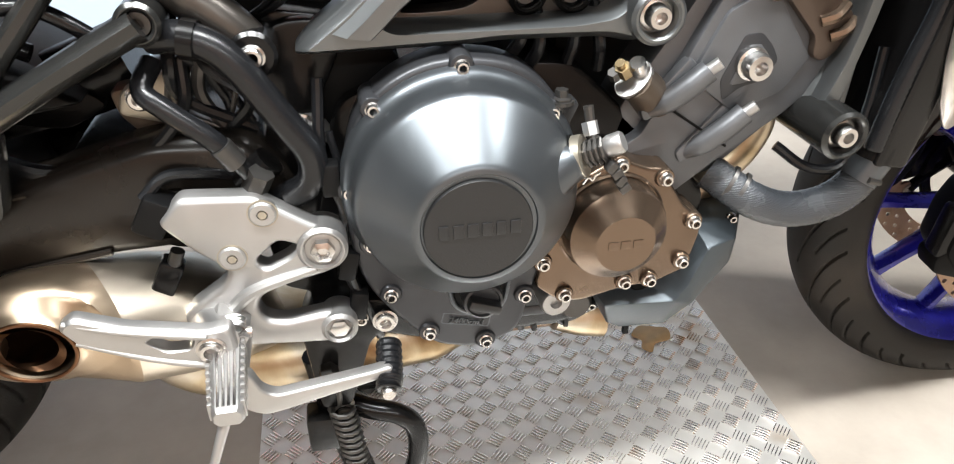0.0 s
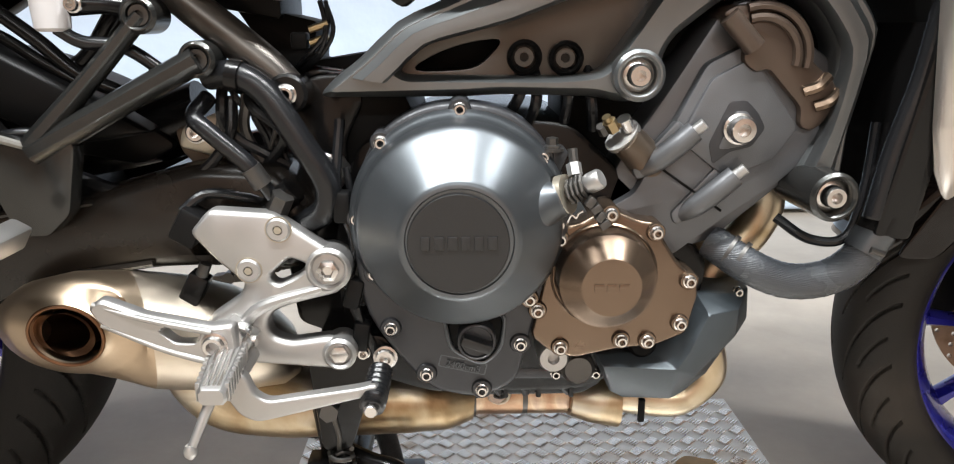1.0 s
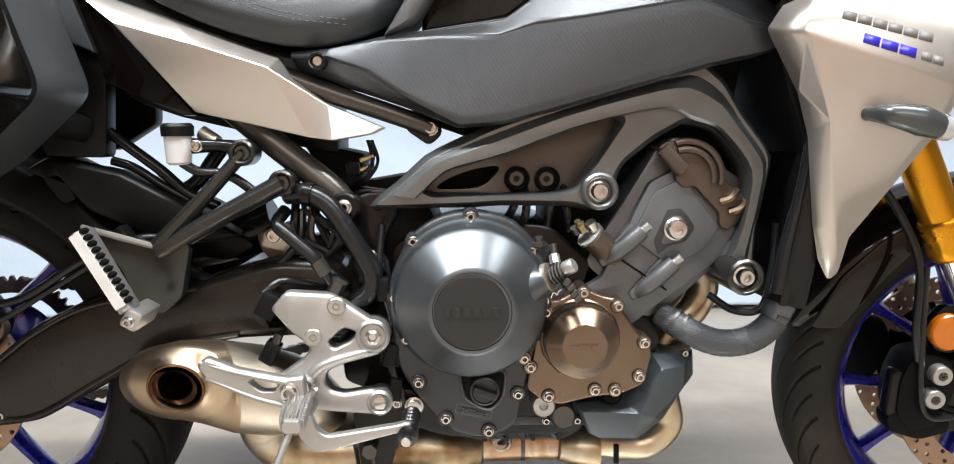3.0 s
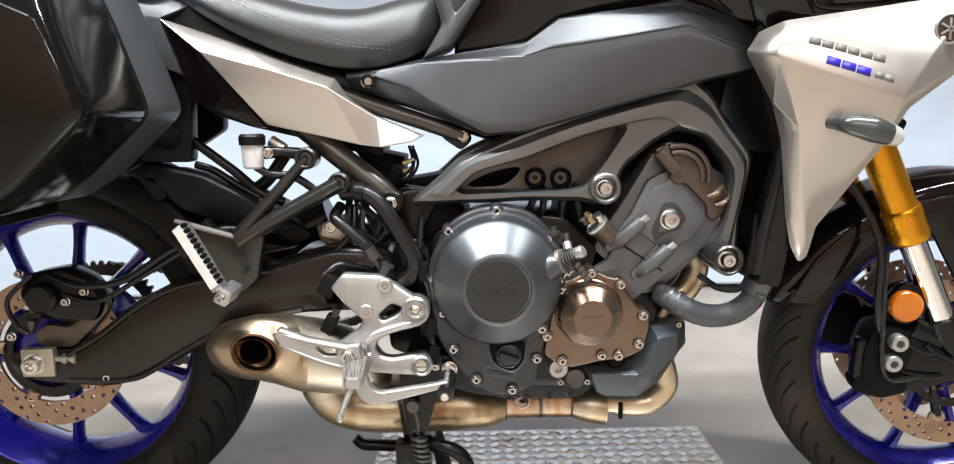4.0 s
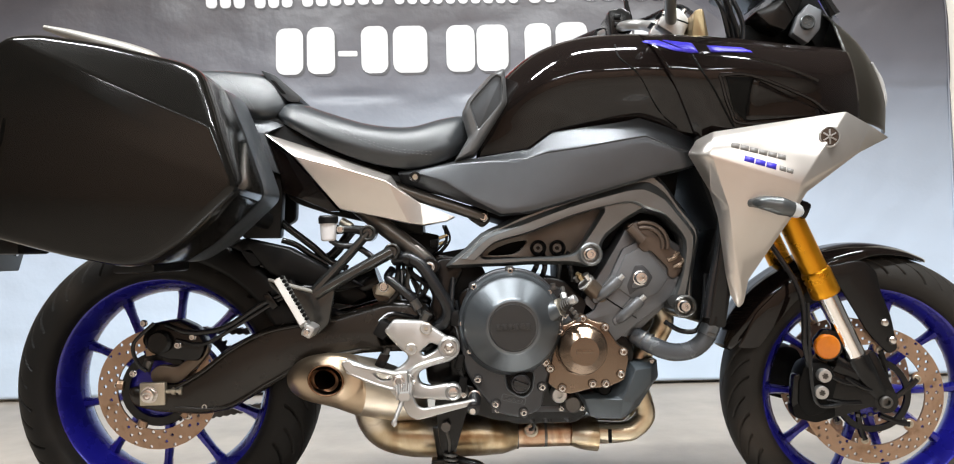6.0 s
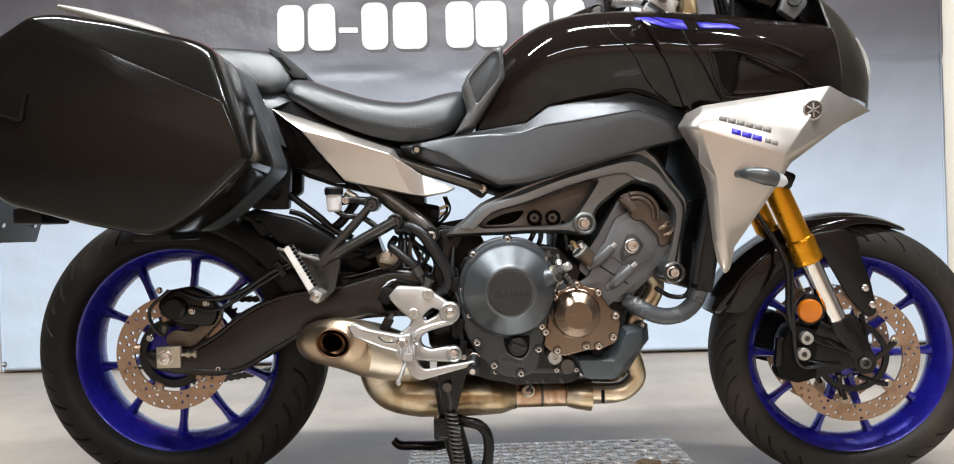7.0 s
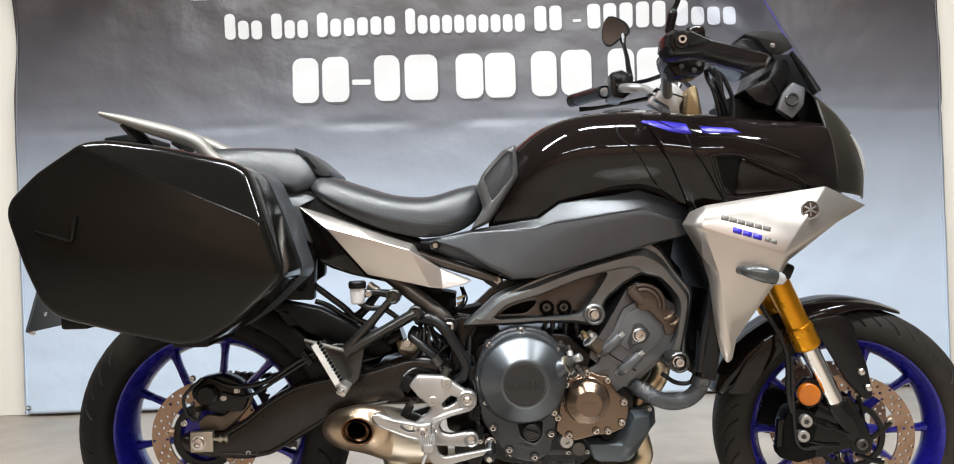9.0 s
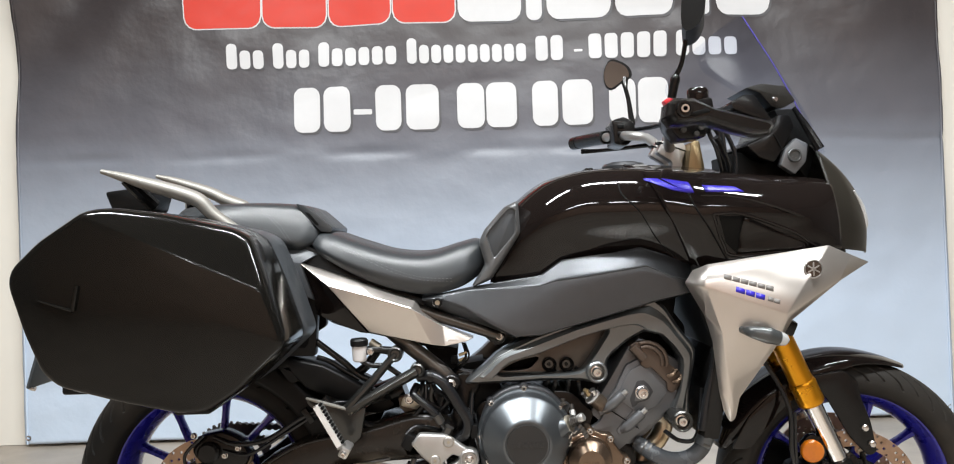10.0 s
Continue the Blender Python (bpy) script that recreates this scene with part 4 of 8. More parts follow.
part("end_collar", rod((1.128, -0.1655, 0.461), (1.134, -0.165, 0.484), 0.0200, 26), M["satin_black"], hose)
for k in range(2):
    part("wire_clamp", rod((0.999 + 0.009 * k, -0.134 - 0.007 * k, 0.431 - 0.005 * k), (1.002 + 0.009 * k, -0.136 - 0.007 * k, 0.4295 - 0.005 * k), 0.0190, 24), M["dark_steel"], hose)
part("outlet", tube([(1.133, -0.165, 0.480), (1.138, -0.155, 0.508), (1.160, -0.12, 0.535)], [0.0185, 0.0175, 0.0165], 18), M["satin_black"], hose)
part("thin_hose", tube([(1.045, -0.13, 0.465), (1.072, -0.15, 0.448), (1.105, -0.155, 0.452), (1.120, -0.15, 0.50), (1.128, -0.14, 0.56)], 0.005, 10), M["hose"], hose)
rad = part("radiator", plate(round_loop([(1.115, 0.46), (1.150, 0.455), (1.215, 0.80), (1.180, 0.81)], 0.006), 0.19, -0.185, 0.005), M["satin_black"], bike, "black radiator behind the front wheel")
for k in range(26):
    z = 0.475 + k * 0.012
    x = 1.150 + (z - 0.455) * 0.188
    part("fin", box(x - 0.001, x + 0.004, -0.17, 0.17, z, z + 0.003, 0), M["dark_steel"], rad)
part("braided_hose", tube([(1.116, -0.176, 0.475), (1.128, -0.174, 0.540), (1.146, -0.172, 0.610), (1.160, -0.168, 0.70)], 0.0085, 14, 24, ridge=0.0008), M["hose"], bike, "black braided hose along the radiator")
part("radiator_pipe", tube([(1.126, -0.176, 0.475), (1.148, -0.174, 0.575), (1.172, -0.170, 0.68)], 0.005, 10), M["gloss_black"], bike)
part("radiator_pipe", tube([(1.146, -0.17, 0.50), (1.170, -0.172, 0.60), (1.19, -0.17, 0.70)], 0.009, 10), M["satin_black"], bike)

# chin guard
def faceted(points, faces, back, bevel=0.002):
    """A closed panel from named corners: front faces by their letters, then a rim back to a flat rear side."""
    bm = bmesh.new()
    v = {k: bm.verts.new(p) for k, p in points.items()}
    for f in faces:
        bm.faces.new([v[k] for k in f])
    bmesh.ops.recalc_face_normals(bm, faces=bm.faces)
    rim = [e for e in bm.edges if len(e.link_faces) == 1]
    out = bmesh.ops.extrude_edge_only(bm, edges=rim)["geom"]
    for q in out:
        if isinstance(q, bmesh.types.BMVert):
            q.co.y = back
    bmesh.ops.bevel(bm, geom=[e for e in bm.edges if len(e.link_faces) == 2 and e.calc_face_angle(0) > 0.12], offset=bevel, segments=2, profile=0.5, affect="EDGES", clamp_overlap=True)
    return bm


CHIN = dict(A=(0.863, -0.125, 0.329), B=(0.909, -0.125, 0.332), C=(0.937, -0.125, 0.347), D=(0.966, -0.130, 0.375), E=(0.971, -0.135, 0.386), F=(1.010, -0.130, 0.385), G=(1.029, -0.120, 0.387), H=(1.031, -0.120, 0.353), I=(1.018, -0.125, 0.340), J=(0.987, -0.138, 0.300), K=(0.961, -0.144, 0.281), L=(0.947, -0.150, 0.276), M=(0.897, -0.150, 0.278), N=(0.884, -0.146, 0.284),
            P=(0.872, -0.165, 0.321), Q=(0.946, -0.168, 0.318), R=(0.958, -0.168, 0.337), S=(0.975, -0.164, 0.375), T=(1.009, -0.152, 0.376), U=(1.009, -0.150, 0.346), V=(0.966, -0.165, 0.310))
chin = part("chin_guard", faceted(CHIN, ("ABQP", "BCRQ", "CDSR", "DES", "EFTS", "FGT", "GHUT", "HIU", "RSTUV", "QRV", "PQLMN", "QVKL", "VUIJ", "VJK", "APN"), -0.02, 0.0025), M["guard_grey"], bike, "grey faceted plastic chin guard under the engine", 25)
part("grommet", lathe([(0.014, -0.12), (0.014, -0.15), (0.011, -0.153), (0.004, -0.153)], (0.914, 0, 0.338), seg=22), M["inner_black"], chin)
bolt(chin, 1.015, -0.128, 0.386, 0.0045)

# ---- exhaust ----
def pipe(name, pts, r, material, parent, label="", seg=28, per=8, flat=1.0):
    return part(name, tube(pts, r, seg, per, flat=flat), material, parent, label, 50)


collector = pipe("exhaust", [(0.446, -0.090, 0.330), (0.448, -0.075, 0.288), (0.474, -0.055, 0.253), (0.527, -0.036, 0.236), (0.60, -0.025, 0.231), (0.67, -0.02, 0.229), (0.715, -0.02, 0.226), (0.745, -0.02, 0.224)], [0.036, 0.041, 0.046, 0.050, 0.050, 0.049, 0.044, 0.033], M["exhaust"], bike, "heat tinted steel exhaust with brown and gold bands", flat=1.5)
pipe("weld_ring", [(0.858, -0.02, 0.224), (0.863, -0.02, 0.224)], 0.0312, M["exhaust_dark"], collector)
pipe("front_pipe", [(0.735, -0.02, 0.222), (0.80, -0.02, 0.222), (0.87, -0.02, 0.222)], 0.0295, M["copper"], collector)
pipe("weld_ring", [(0.742, -0.02, 0.223), (0.748, -0.02, 0.223)], 0.0335, M["dark_steel"], collector)
pipe("weld_ring", [(0.803, -0.02, 0.224), (0.809, -0.02, 0.224)], 0.0315, M["dark_steel"], collector)
pipe("merge_cone", [(0.86, -0.02, 0.224), (0.885, -0.02, 0.222), (0.915, -0.02, 0.221)], [0.0295, 0.036, 0.040], M["exhaust"], collector, flat=1.5)
pipe("weld_ring", [(0.905, -0.045, 0.226), (0.911, -0.045, 0.226)], 0.027, M["dark_steel"], collector)
for y, dz in ((-0.062, 0.006), (0.0, -0.012), (0.062, -0.004)):
    pipe("header_pipe", [(0.895, y * 0.7, 0.224 + dz), (0.965, y, 0.224 + dz), (0.992, y, 0.231 + dz), (1.014, y, 0.256 + dz), (1.010, y, 0.295), (0.998, y, 0.34), (1.010, y, 0.39), (1.048, y, 0.432), (1.060, y, 0.470), (1.035, y, 0.50)], 0.0215, M["gilt"], collector)
o2 = part("oxygen_sensor", rod((0.778, -0.046, 0.234), (0.770, -0.074, 0.242), 0.0105, 6), M["steel"], collector, "steel oxygen sensor with a cable")
for k in range(3):
    part("sensor_ring", tube([(0.774 + (0.013 - 0.001 * k) * math.cos(a), -0.058 - 0.006 * k, 0.237 + 0.002 * k + (0.013 - 0.001 * k) * math.sin(a)) for a in [q * 0.5236 for q in range(13)]], 0.0020, 8, 2), M["alu_dull"], o2)
part("cable", tube([(0.77, -0.074, 0.242), (0.776, -0.092, 0.252), (0.775, -0.10, 0.275), (0.76, -0.10, 0.295)], 0.0035, 8), M["hose"], o2)
# black bar stands in for the dark inside of a slot
part("slot_shade", box(0.932, 0.939, -0.086, -0.080, 0.212, 0.240, 0.001), M["inner_black"], collector)

def ring(c, u, v, n=40):
    c, u, v = Vector(c), Vector(u), Vector(v)
    return [c + u * math.cos(2 * math.pi * k / n) + v * math.sin(2 * math.pi * k / n) for k in range(n)]


secs = [ring((0.568, -0.075, 0.312), (-0.015, 0.030, 0), (0, 0, 0.028)), ring((0.552, -0.085, 0.322), (-0.022, 0.046, 0), (0, 0, 0.044)), ring((0.520, -0.105, 0.338), (-0.026, 0.054, 0), (0, 0, 0.055)), ring((0.480, -0.125, 0.352), (-0.028, 0.056, 0), (0, 0, 0.060)),
        ring((0.436, -0.148, 0.366), (-0.034, 0.054, 0), (-0.002, 0, 0.060)), ring((0.405, -0.165, 0.377), (-0.060, 0.040, 0), (-0.004, 0, 0.0545)), ring((0.388, -0.178, 0.382), (-0.074, 0.018, -0.003), (-0.006, 0, 0.049)),
        ring((0.385, -0.186, 0.382), (-0.071, 0.008, -0.003), (-0.006, 0, 0.0455)), ring((0.388, -0.198, 0.384), (-0.046, -0.004, 0), (-0.004, 0, 0.036)), ring((0.393, -0.204, 0.384), (-0.0345, -0.002, 0), (-0.003, 0, 0.0305)),
        ring((0.394, -0.206, 0.384), (-0.0325, -0.002, 0), (-0.003, 0, 0.0286)), ring((0.394, -0.200, 0.384), (-0.0300, -0.002, 0), (-0.003, 0, 0.0264)), ring((0.398, -0.180, 0.384), (-0.0295, -0.002, 0), (-0.003, 0, 0.0260))]
SHIFT = Vector((-0.023, 0, -0.006))
secs = [[p + SHIFT for p in s] for s in secs]
muffler = part("muffler", loft(secs[:5], caps=False), M["muffler"], bike, "short brushed steel muffler with a slash-cut tip", 60)
part("end_cap", loft(secs[4:], caps=False), M["cap_steel"], muffler, "brown heat-tinted slash-cut end cap", 60)
part("tip_ring", tube(ring((0.3710, -0.2062, 0.3780), (-0.0325, -0.002, 0), (-0.003, 0, 0.0287), 28) + [ring((0.3710, -0.2062, 0.3780), (-0.0325, -0.002, 0), (-0.003, 0, 0.0287), 28)[0]], 0.0018, 8, 2), M["exhaust_dark"], muffler)
part("tail_pipe", loft([ring((0.3720, -0.2035, 0.3780), (-0.0225, -0.002, 0), (-0.003, 0, 0.0215)), ring((0.3630, -0.200, 0.3790), (-0.0255, -0.002, 0), (-0.003, 0, 0.019)), ring((0.3770, -0.165, 0.3760), (-0.0250, -0.002, 0), (-0.003, 0, 0.019)), ring((0.4020, -0.130, 0.3700), (-0.0250, 0.0, 0), (-0.003, 0, 0.019))], caps=False), M["exhaust_dark"], muffler)
part("baffle", loft([ring((0.4010, -0.131, 0.3700), (-0.0255, 0.0, 0), (-0.003, 0, 0.0195)), ring((0.4050, -0.125, 0.3690), (-0.0255, 0.0, 0), (-0.003, 0, 0.0195))]), M["inner_black"], muffler)
part("rivet", lathe([(0.004, 0), (0.003, -0.002), (0.001, -0.002)], (0.372, -0.178, 0.332), seg=12), M["steel"], muffler)

# ---- frame ----
FR = [(0.600, 0.586), (0.613, 0.601), (0.641, 0.622), (0.675, 0.653), (0.709, 0.669), (0.762, 0.692), (0.842, 0.718), (0.935, 0.746), (0.995, 0.765), (1.020, 0.771), (1.053, 0.743), (1.080, 0.700), (1.114, 0.656), (1.117, 0.636), (1.101, 0.555), (1.099, 0.506), (1.096, 0.482), (1.080, 0.470), (1.058, 0.478), (1.048, 0.505), (1.074, 0.555), (1.083, 0.610), (1.077, 0.640), (1.043, 0.680), (1.004, 0.690), (0.967, 0.670), (0.928, 0.640), (0.918, 0.622), (0.918, 0.596), (0.904, 0.583), (0.880, 0.580), (0.856, 0.586), (0.768, 0.588), (0.734, 0.586)]
FH = [(0.674, 0.610), (0.681, 0.605), (0.829, 0.604), (0.863, 0.608), (0.890, 0.645), (0.923, 0.694), (0.917, 0.700), (0.883, 0.691), (0.775, 0.652), (0.701, 0.633)]
SPAR = [((0.620, 0.606), (0.664, 0.600)), ((0.641, 0.622), (0.676, 0.611)), ((0.675, 0.653), (0.701, 0.633)), ((0.709, 0.669), (0.735, 0.643)), ((0.762, 0.692), (0.778, 0.654)), ((0.842, 0.718), (0.860, 0.684)),
        ((0.935, 0.746), (0.945, 0.704)), ((0.990, 0.764), (0.985, 0.706)), ((1.020, 0.771), (1.006, 0.694)), ((1.053, 0.743), (1.035, 0.685)), ((1.080, 0.700), (1.052, 0.672)), ((1.112, 0.656), (1.077, 0.641)), ((1.116, 0.632), (1.084, 0.612)), ((1.101, 0.555), (1.074, 0.555)), ((1.098, 0.510), (1.060, 0.520))]
rows = [[(xo + (xi - xo) * f, y, zo + (zi - zo) * f) for f, y in ((0, -0.120), (0.0, -0.136), (0.05, -0.142), (0.50, -0.159), (0.58, -0.161), (0.94, -0.162), (1.0, -0.150), (1.0, -0.12))] for (xo, zo), (xi, zi) in SPAR]
base = pierced(FR, [FH], -0.105, -0.152, 0.010, ((0, 0.014), (0.001, 0.012), (0.006, 0.002), (0.008, 0)))
spar = skin(rows, 2, 2, bm=base)
main_frame = part("frame", spar, M["frame_grey"], bike, "satin grey cast aluminium frame spar", 30)
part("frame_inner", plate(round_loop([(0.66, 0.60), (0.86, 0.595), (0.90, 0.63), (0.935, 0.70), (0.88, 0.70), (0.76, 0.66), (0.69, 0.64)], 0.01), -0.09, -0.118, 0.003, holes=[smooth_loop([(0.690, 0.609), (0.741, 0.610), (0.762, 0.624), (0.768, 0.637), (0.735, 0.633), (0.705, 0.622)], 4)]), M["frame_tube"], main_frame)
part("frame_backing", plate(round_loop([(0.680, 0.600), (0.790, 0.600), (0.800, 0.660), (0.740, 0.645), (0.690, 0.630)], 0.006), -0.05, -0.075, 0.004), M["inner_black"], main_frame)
part("far_spar", plate(round_loop(FR, 0.012), 0.105, 0.150, 0.004, 2, holes=[round_loop(FH[::-1], 0.008)]), M["frame_grey"], main_frame)
for x, z in ((0.792, 0.621), (0.831, 0.620)):
    part("bolt_cup", ring_boss(x, z, 0.0115, 0.0165, -0.11, -0.133), M["satin_black"], main_frame)
    part("bolt_head", lathe([(0.009, -0.115), (0.009, -0.124), (0.0045, -0.124), (0.004, -0.12)], (x, 0, z), seg=20), M["dark_steel"], main_frame)
for x, z, r, y in ((0.893, 0.606, 0.0235, -0.166), (1.069, 0.4995, 0.0228, -0.196)):
    part("bolt_cup", ring_boss(x, z, 0.0165, r, -0.11, y), M["frame_grey" if x < 1 else "hanger_grey"], main_frame)
    part("flange_bolt", lathe([(0.0135, y + 0.02), (0.0135, y + 0.010), (0.0105, y + 0.009), (0.0100, y + 0.000), (0.0088, y - 0.002), (0.0052, y - 0.002), (0.0046, y + 0.008)], (x, 0, z), seg=24), M["steel"], main_frame)
pivot = part("pivot_plate", plate(round_loop([(0.548, 0.575), (0.565, 0.592), (0.593, 0.606), (0.625, 0.607), (0.640, 0.58), (0.620, 0.54), (0.625, 0.46), (0.640, 0.38), (0.61, 0.33), (0.56, 0.35), (0.55, 0.45), (0.575, 0.53)], 0.01), -0.07, -0.112, 0.006), M["satin_black"], main_frame, "black frame plate round the swingarm pivot")
part("frame_lobe", plate(round_loop([(0.557, 0.587), (0.585, 0.612), (0.652, 0.603), (0.652, 0.580), (0.628, 0.558), (0.619, 0.521), (0.592, 0.522), (0.583, 0.551)], 0.005), -0.05, -0.098, 0.006), M["satin_black"], main_frame, "black cast lobe behind the frame spar")
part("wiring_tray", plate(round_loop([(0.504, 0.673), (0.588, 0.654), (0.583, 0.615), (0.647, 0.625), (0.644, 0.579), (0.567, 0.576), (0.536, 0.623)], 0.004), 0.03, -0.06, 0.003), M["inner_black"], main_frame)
part("eye", lathe([(0.019, -0.11), (0.019, -0.143), (0.016, -0.146), (0.004, -0.146)], (0.572, 0, 0.589), seg=26), M["satin_black"], pivot)
bolt(pivot, 0.572, -0.147, 0.589, 0.0085)
part("pivot_nut", lathe([(0.017, -0.10), (0.017, -0.122), (0.012, -0.13), (0.005, -0.13)], (0.607, 0, 0.512), seg=6), M["alu"], pivot)
bolt(pivot, 0.600, -0.125, 0.520, 0.010)
part("lower_plate", plate(round_loop([(0.59, 0.355), (0.655, 0.350), (0.668, 0.325), (0.64, 0.30), (0.615, 0.22), (0.585, 0.22), (0.575, 0.32)], 0.008), -0.10, -0.150, 0.004), M["satin_black"], main_frame)
bolt(main_frame, 0.655, -0.158, 0.331, 0.0105)
bolt(main_frame, 0.633, -0.155, 0.335, 0.006)

# swingarm
SW = [(-0.040, 0.362), (0.06, 0.364), (0.11, 0.395), (0.168, 0.441), (0.246, 0.478), (0.376, 0.496), (0.480, 0.524), (0.557, 0.520), (0.590, 0.47), (0.575, 0.415), (0.500, 0.420), (0.430, 0.418), (0.330, 0.402), (0.256, 0.361), (0.164, 0.312), (0.110, 0.304), (0.02, 0.312), (-0.030, 0.326)]
swing = part("swingarm", pierced(SW, [circle(0.492, 0.452, 0.021, 12)], -0.102, -0.140, 0.014, ((0, 0.014), (0.002, 0.009), (0.007, 0.003), (0.014, 0))), M["swing_brown"], bike, "long black box-section swingarm")
part("far_arm", plate(round_loop(SW, 0.02), 0.100, 0.134, 0.006), M["satin_black"], swing)
part("cross_member", box(0.40, 0.56, -0.11, 0.11, 0.43, 0.50, 0.012), M["satin_black"], swing)
adj = part("axle_block", box(-0.008, 0.042, -0.146, -0.132, 0.328, 0.373, 0.002), M["alu_dull"], swing, "dull steel chain adjuster block with the axle nut")
part("axle_nut", lathe([(0.0165, -0.144), (0.0165, -0.149), (0.0135, -0.149), (0.0125, -0.162), (0.0095, -0.163), (0.0075, -0.163), (0.007, -0.150)], (0.013, 0, 0.350), seg=24), M["steel"], adj)
part("adjuster_bolt", rod((0.042, -0.138, 0.354), (0.072, -0.138, 0.354), 0.0042), M["alu_dull"], adj)
part("adjuster_nut", rod((0.054, -0.138, 0.354), (0.061, -0.138, 0.354), 0.0085, 6), M["alu_dull"], adj)
part("adjuster_nut", rod((0.068, -0.138, 0.354), (0.074, -0.138, 0.354), 0.0085, 6), M["alu_dull"], adj)
bolt(swing, 0.118, -0.136, 0.322, 0.006)
part("arm_ridge", tube([(0.06, -0.1385, 0.360), (0.115, -0.1400, 0.391), (0.175, -0.1405, 0.434), (0.25, -0.1405, 0.468), (0.38, -0.1405, 0.487)], 0.0035, 8), M["swing_brown"], swing)
part("arm_ridge", tube([(0.06, -0.1385, 0.322), (0.16, -0.1400, 0.321), (0.25, -0.1405, 0.369), (0.33, -0.1405, 0.409), (0.43, -0.1405, 0.426)], 0.0035, 8), M["swing_brown"], swing)
# rear sprocket and chain on the far side
teeth = 45
gear = []
for k in range(teeth * 4):
    a = 2 * math.pi * k / (teeth * 4)
    r = 0.112 if k % 4 in (0, 1) else 0.104
    gear.append((r * math.cos(a), 0.351 + r * math.sin(a)))
part("sprocket", plate(gear, 0.105, 0.111, 0, holes=[circle(0.0, 0.351, 0.085, 40)[::-1]]), M["dark_steel"], bike, "dark steel rear sprocket")
# rear brake caliper on its bracket
cal = part("rear_caliper", plate(round_loop([(-0.012, 0.455), (0.005, 0.488), (0.060, 0.497), (0.098, 0.478), (0.120, 0.440), (0.105, 0.41), (0.045, 0.415), (0.005, 0.43)], 0.012), -0.08, -0.132, 0.008), M["satin_black"], bike, "black rear brake caliper on a grey bracket")
part("piston_housing", lathe([(0.024, -0.12), (0.024, -0.143), (0.019, -0.148), (0.003, -0.148)], (0.030, 0, 0.452), seg=30), M["satin_black"], cal)
part("caliper_bracket", plate(round_loop([(0.005, 0.368), (0.060, 0.366), (0.100, 0.402), (0.122, 0.428), (0.116, 0.446), (0.090, 0.425), (0.055, 0.398), (0.02, 0.405), (0.0, 0.390)], 0.01), -0.10, -0.118, 0.003), M["brown_steel"], cal)
part("bleed_nipple", rod((-0.004, -0.125, 0.395), (0.004, -0.125, 0.415), 0.009), M["dark_steel"], cal)
for x, z in ((0.065, 0.445), (-0.002, 0.49), (0.095, 0.46), (-0.024, 0.391)):
    bolt(cal, x, -0.135, z, 0.006)
part("brake_line", tube([(0.02, -0.14, 0.49), (-0.02, -0.142, 0.45), (-0.012, -0.14, 0.41), (0.004, -0.138, 0.395)], 0.004, 10), M["hose"], cal)
line = part("brake_hose", tube([(0.04, -0.13, 0.485), (0.09, -0.138, 0.470), (0.16, -0.142, 0.478), (0.24, -0.145, 0.525), (0.31, -0.14, 0.552), (0.35, -0.12, 0.548)], 0.0055, 12), M["hose"], bike, "black rubber hoses running along the swingarm")
part("sensor_cable", tube([(0.06, -0.132, 0.455), (0.12, -0.140, 0.447), (0.20, -0.143, 0.490), (0.28, -0.145, 0.535), (0.33, -0.14, 0.545)], 0.004, 10), M["hose"], line)
for x, z in ((0.255, 0.530), (0.30, 0.553)):
    part("clip", turned(box(-0.007, 0.007, -0.155, -0.130, -0.018, 0.018, 0.002), pose(x, 0, z, 0, -35, 0)), M["satin_black"], line)

# subframe, shock and footrest hanger
sub = part("subframe", tube([(0.573, -0.124, 0.589), (0.552, -0.124, 0.612), (0.518, -0.122, 0.641), (0.484, -0.118, 0.668), (0.445, -0.112, 0.700), (0.37, -0.11, 0.765)], [0.017, 0.018, 0.0178, 0.0175, 0.0175, 0.017], 18), M["frame_tube"], bike, "grey brown steel tube subframe")
part("upper_rail", tube([(0.684, -0.119, 0.687), (0.640, -0.119, 0.703), (0.540, -0.119, 0.738), (0.45, -0.118, 0.775)], 0.0125, 16), M["frame_tube"], sub)
part("rail_end", plate(round_loop([(0.645, 0.712), (0.690, 0.705), (0.698, 0.680), (0.680, 0.664), (0.650, 0.685)], 0.008), -0.105, -0.122, 0.003), M["satin_black"], sub)
bolt(sub, 0.682, -0.124, 0.687, 0.0085)
part("far_rail", tube([(0.556, 0.11, 0.59), (0.45, 0.11, 0.72), (0.30, 0.11, 0.78), (0.1, 0.11, 0.82)], 0.016, 14), M["frame_tube"], sub)
part("lower_rail", tube([(0.41, -0.10, 0.665), (0.36, -0.09, 0.612), (0.28, -0.085, 0.60), (0.22, -0.085, 0.60)], [0.010, 0.010, 0.010, 0.010], 14), M["satin_black"], sub)
part("tank_bolt", rod((0.395, -0.13, 0.685), (0.415, -0.135, 0.672), 0.009), M["alu_dull"], sub)
hang = part("footrest_hanger", tube([(0.451, -0.150, 0.659), (0.400, -0.156, 0.603), (0.345, -0.162, 0.545)], [0.0085, 0.0095, 0.012], 10, flat=1.3), M["hanger_grey"], bike, "dark grey forked hanger with an aluminium passenger footrest")
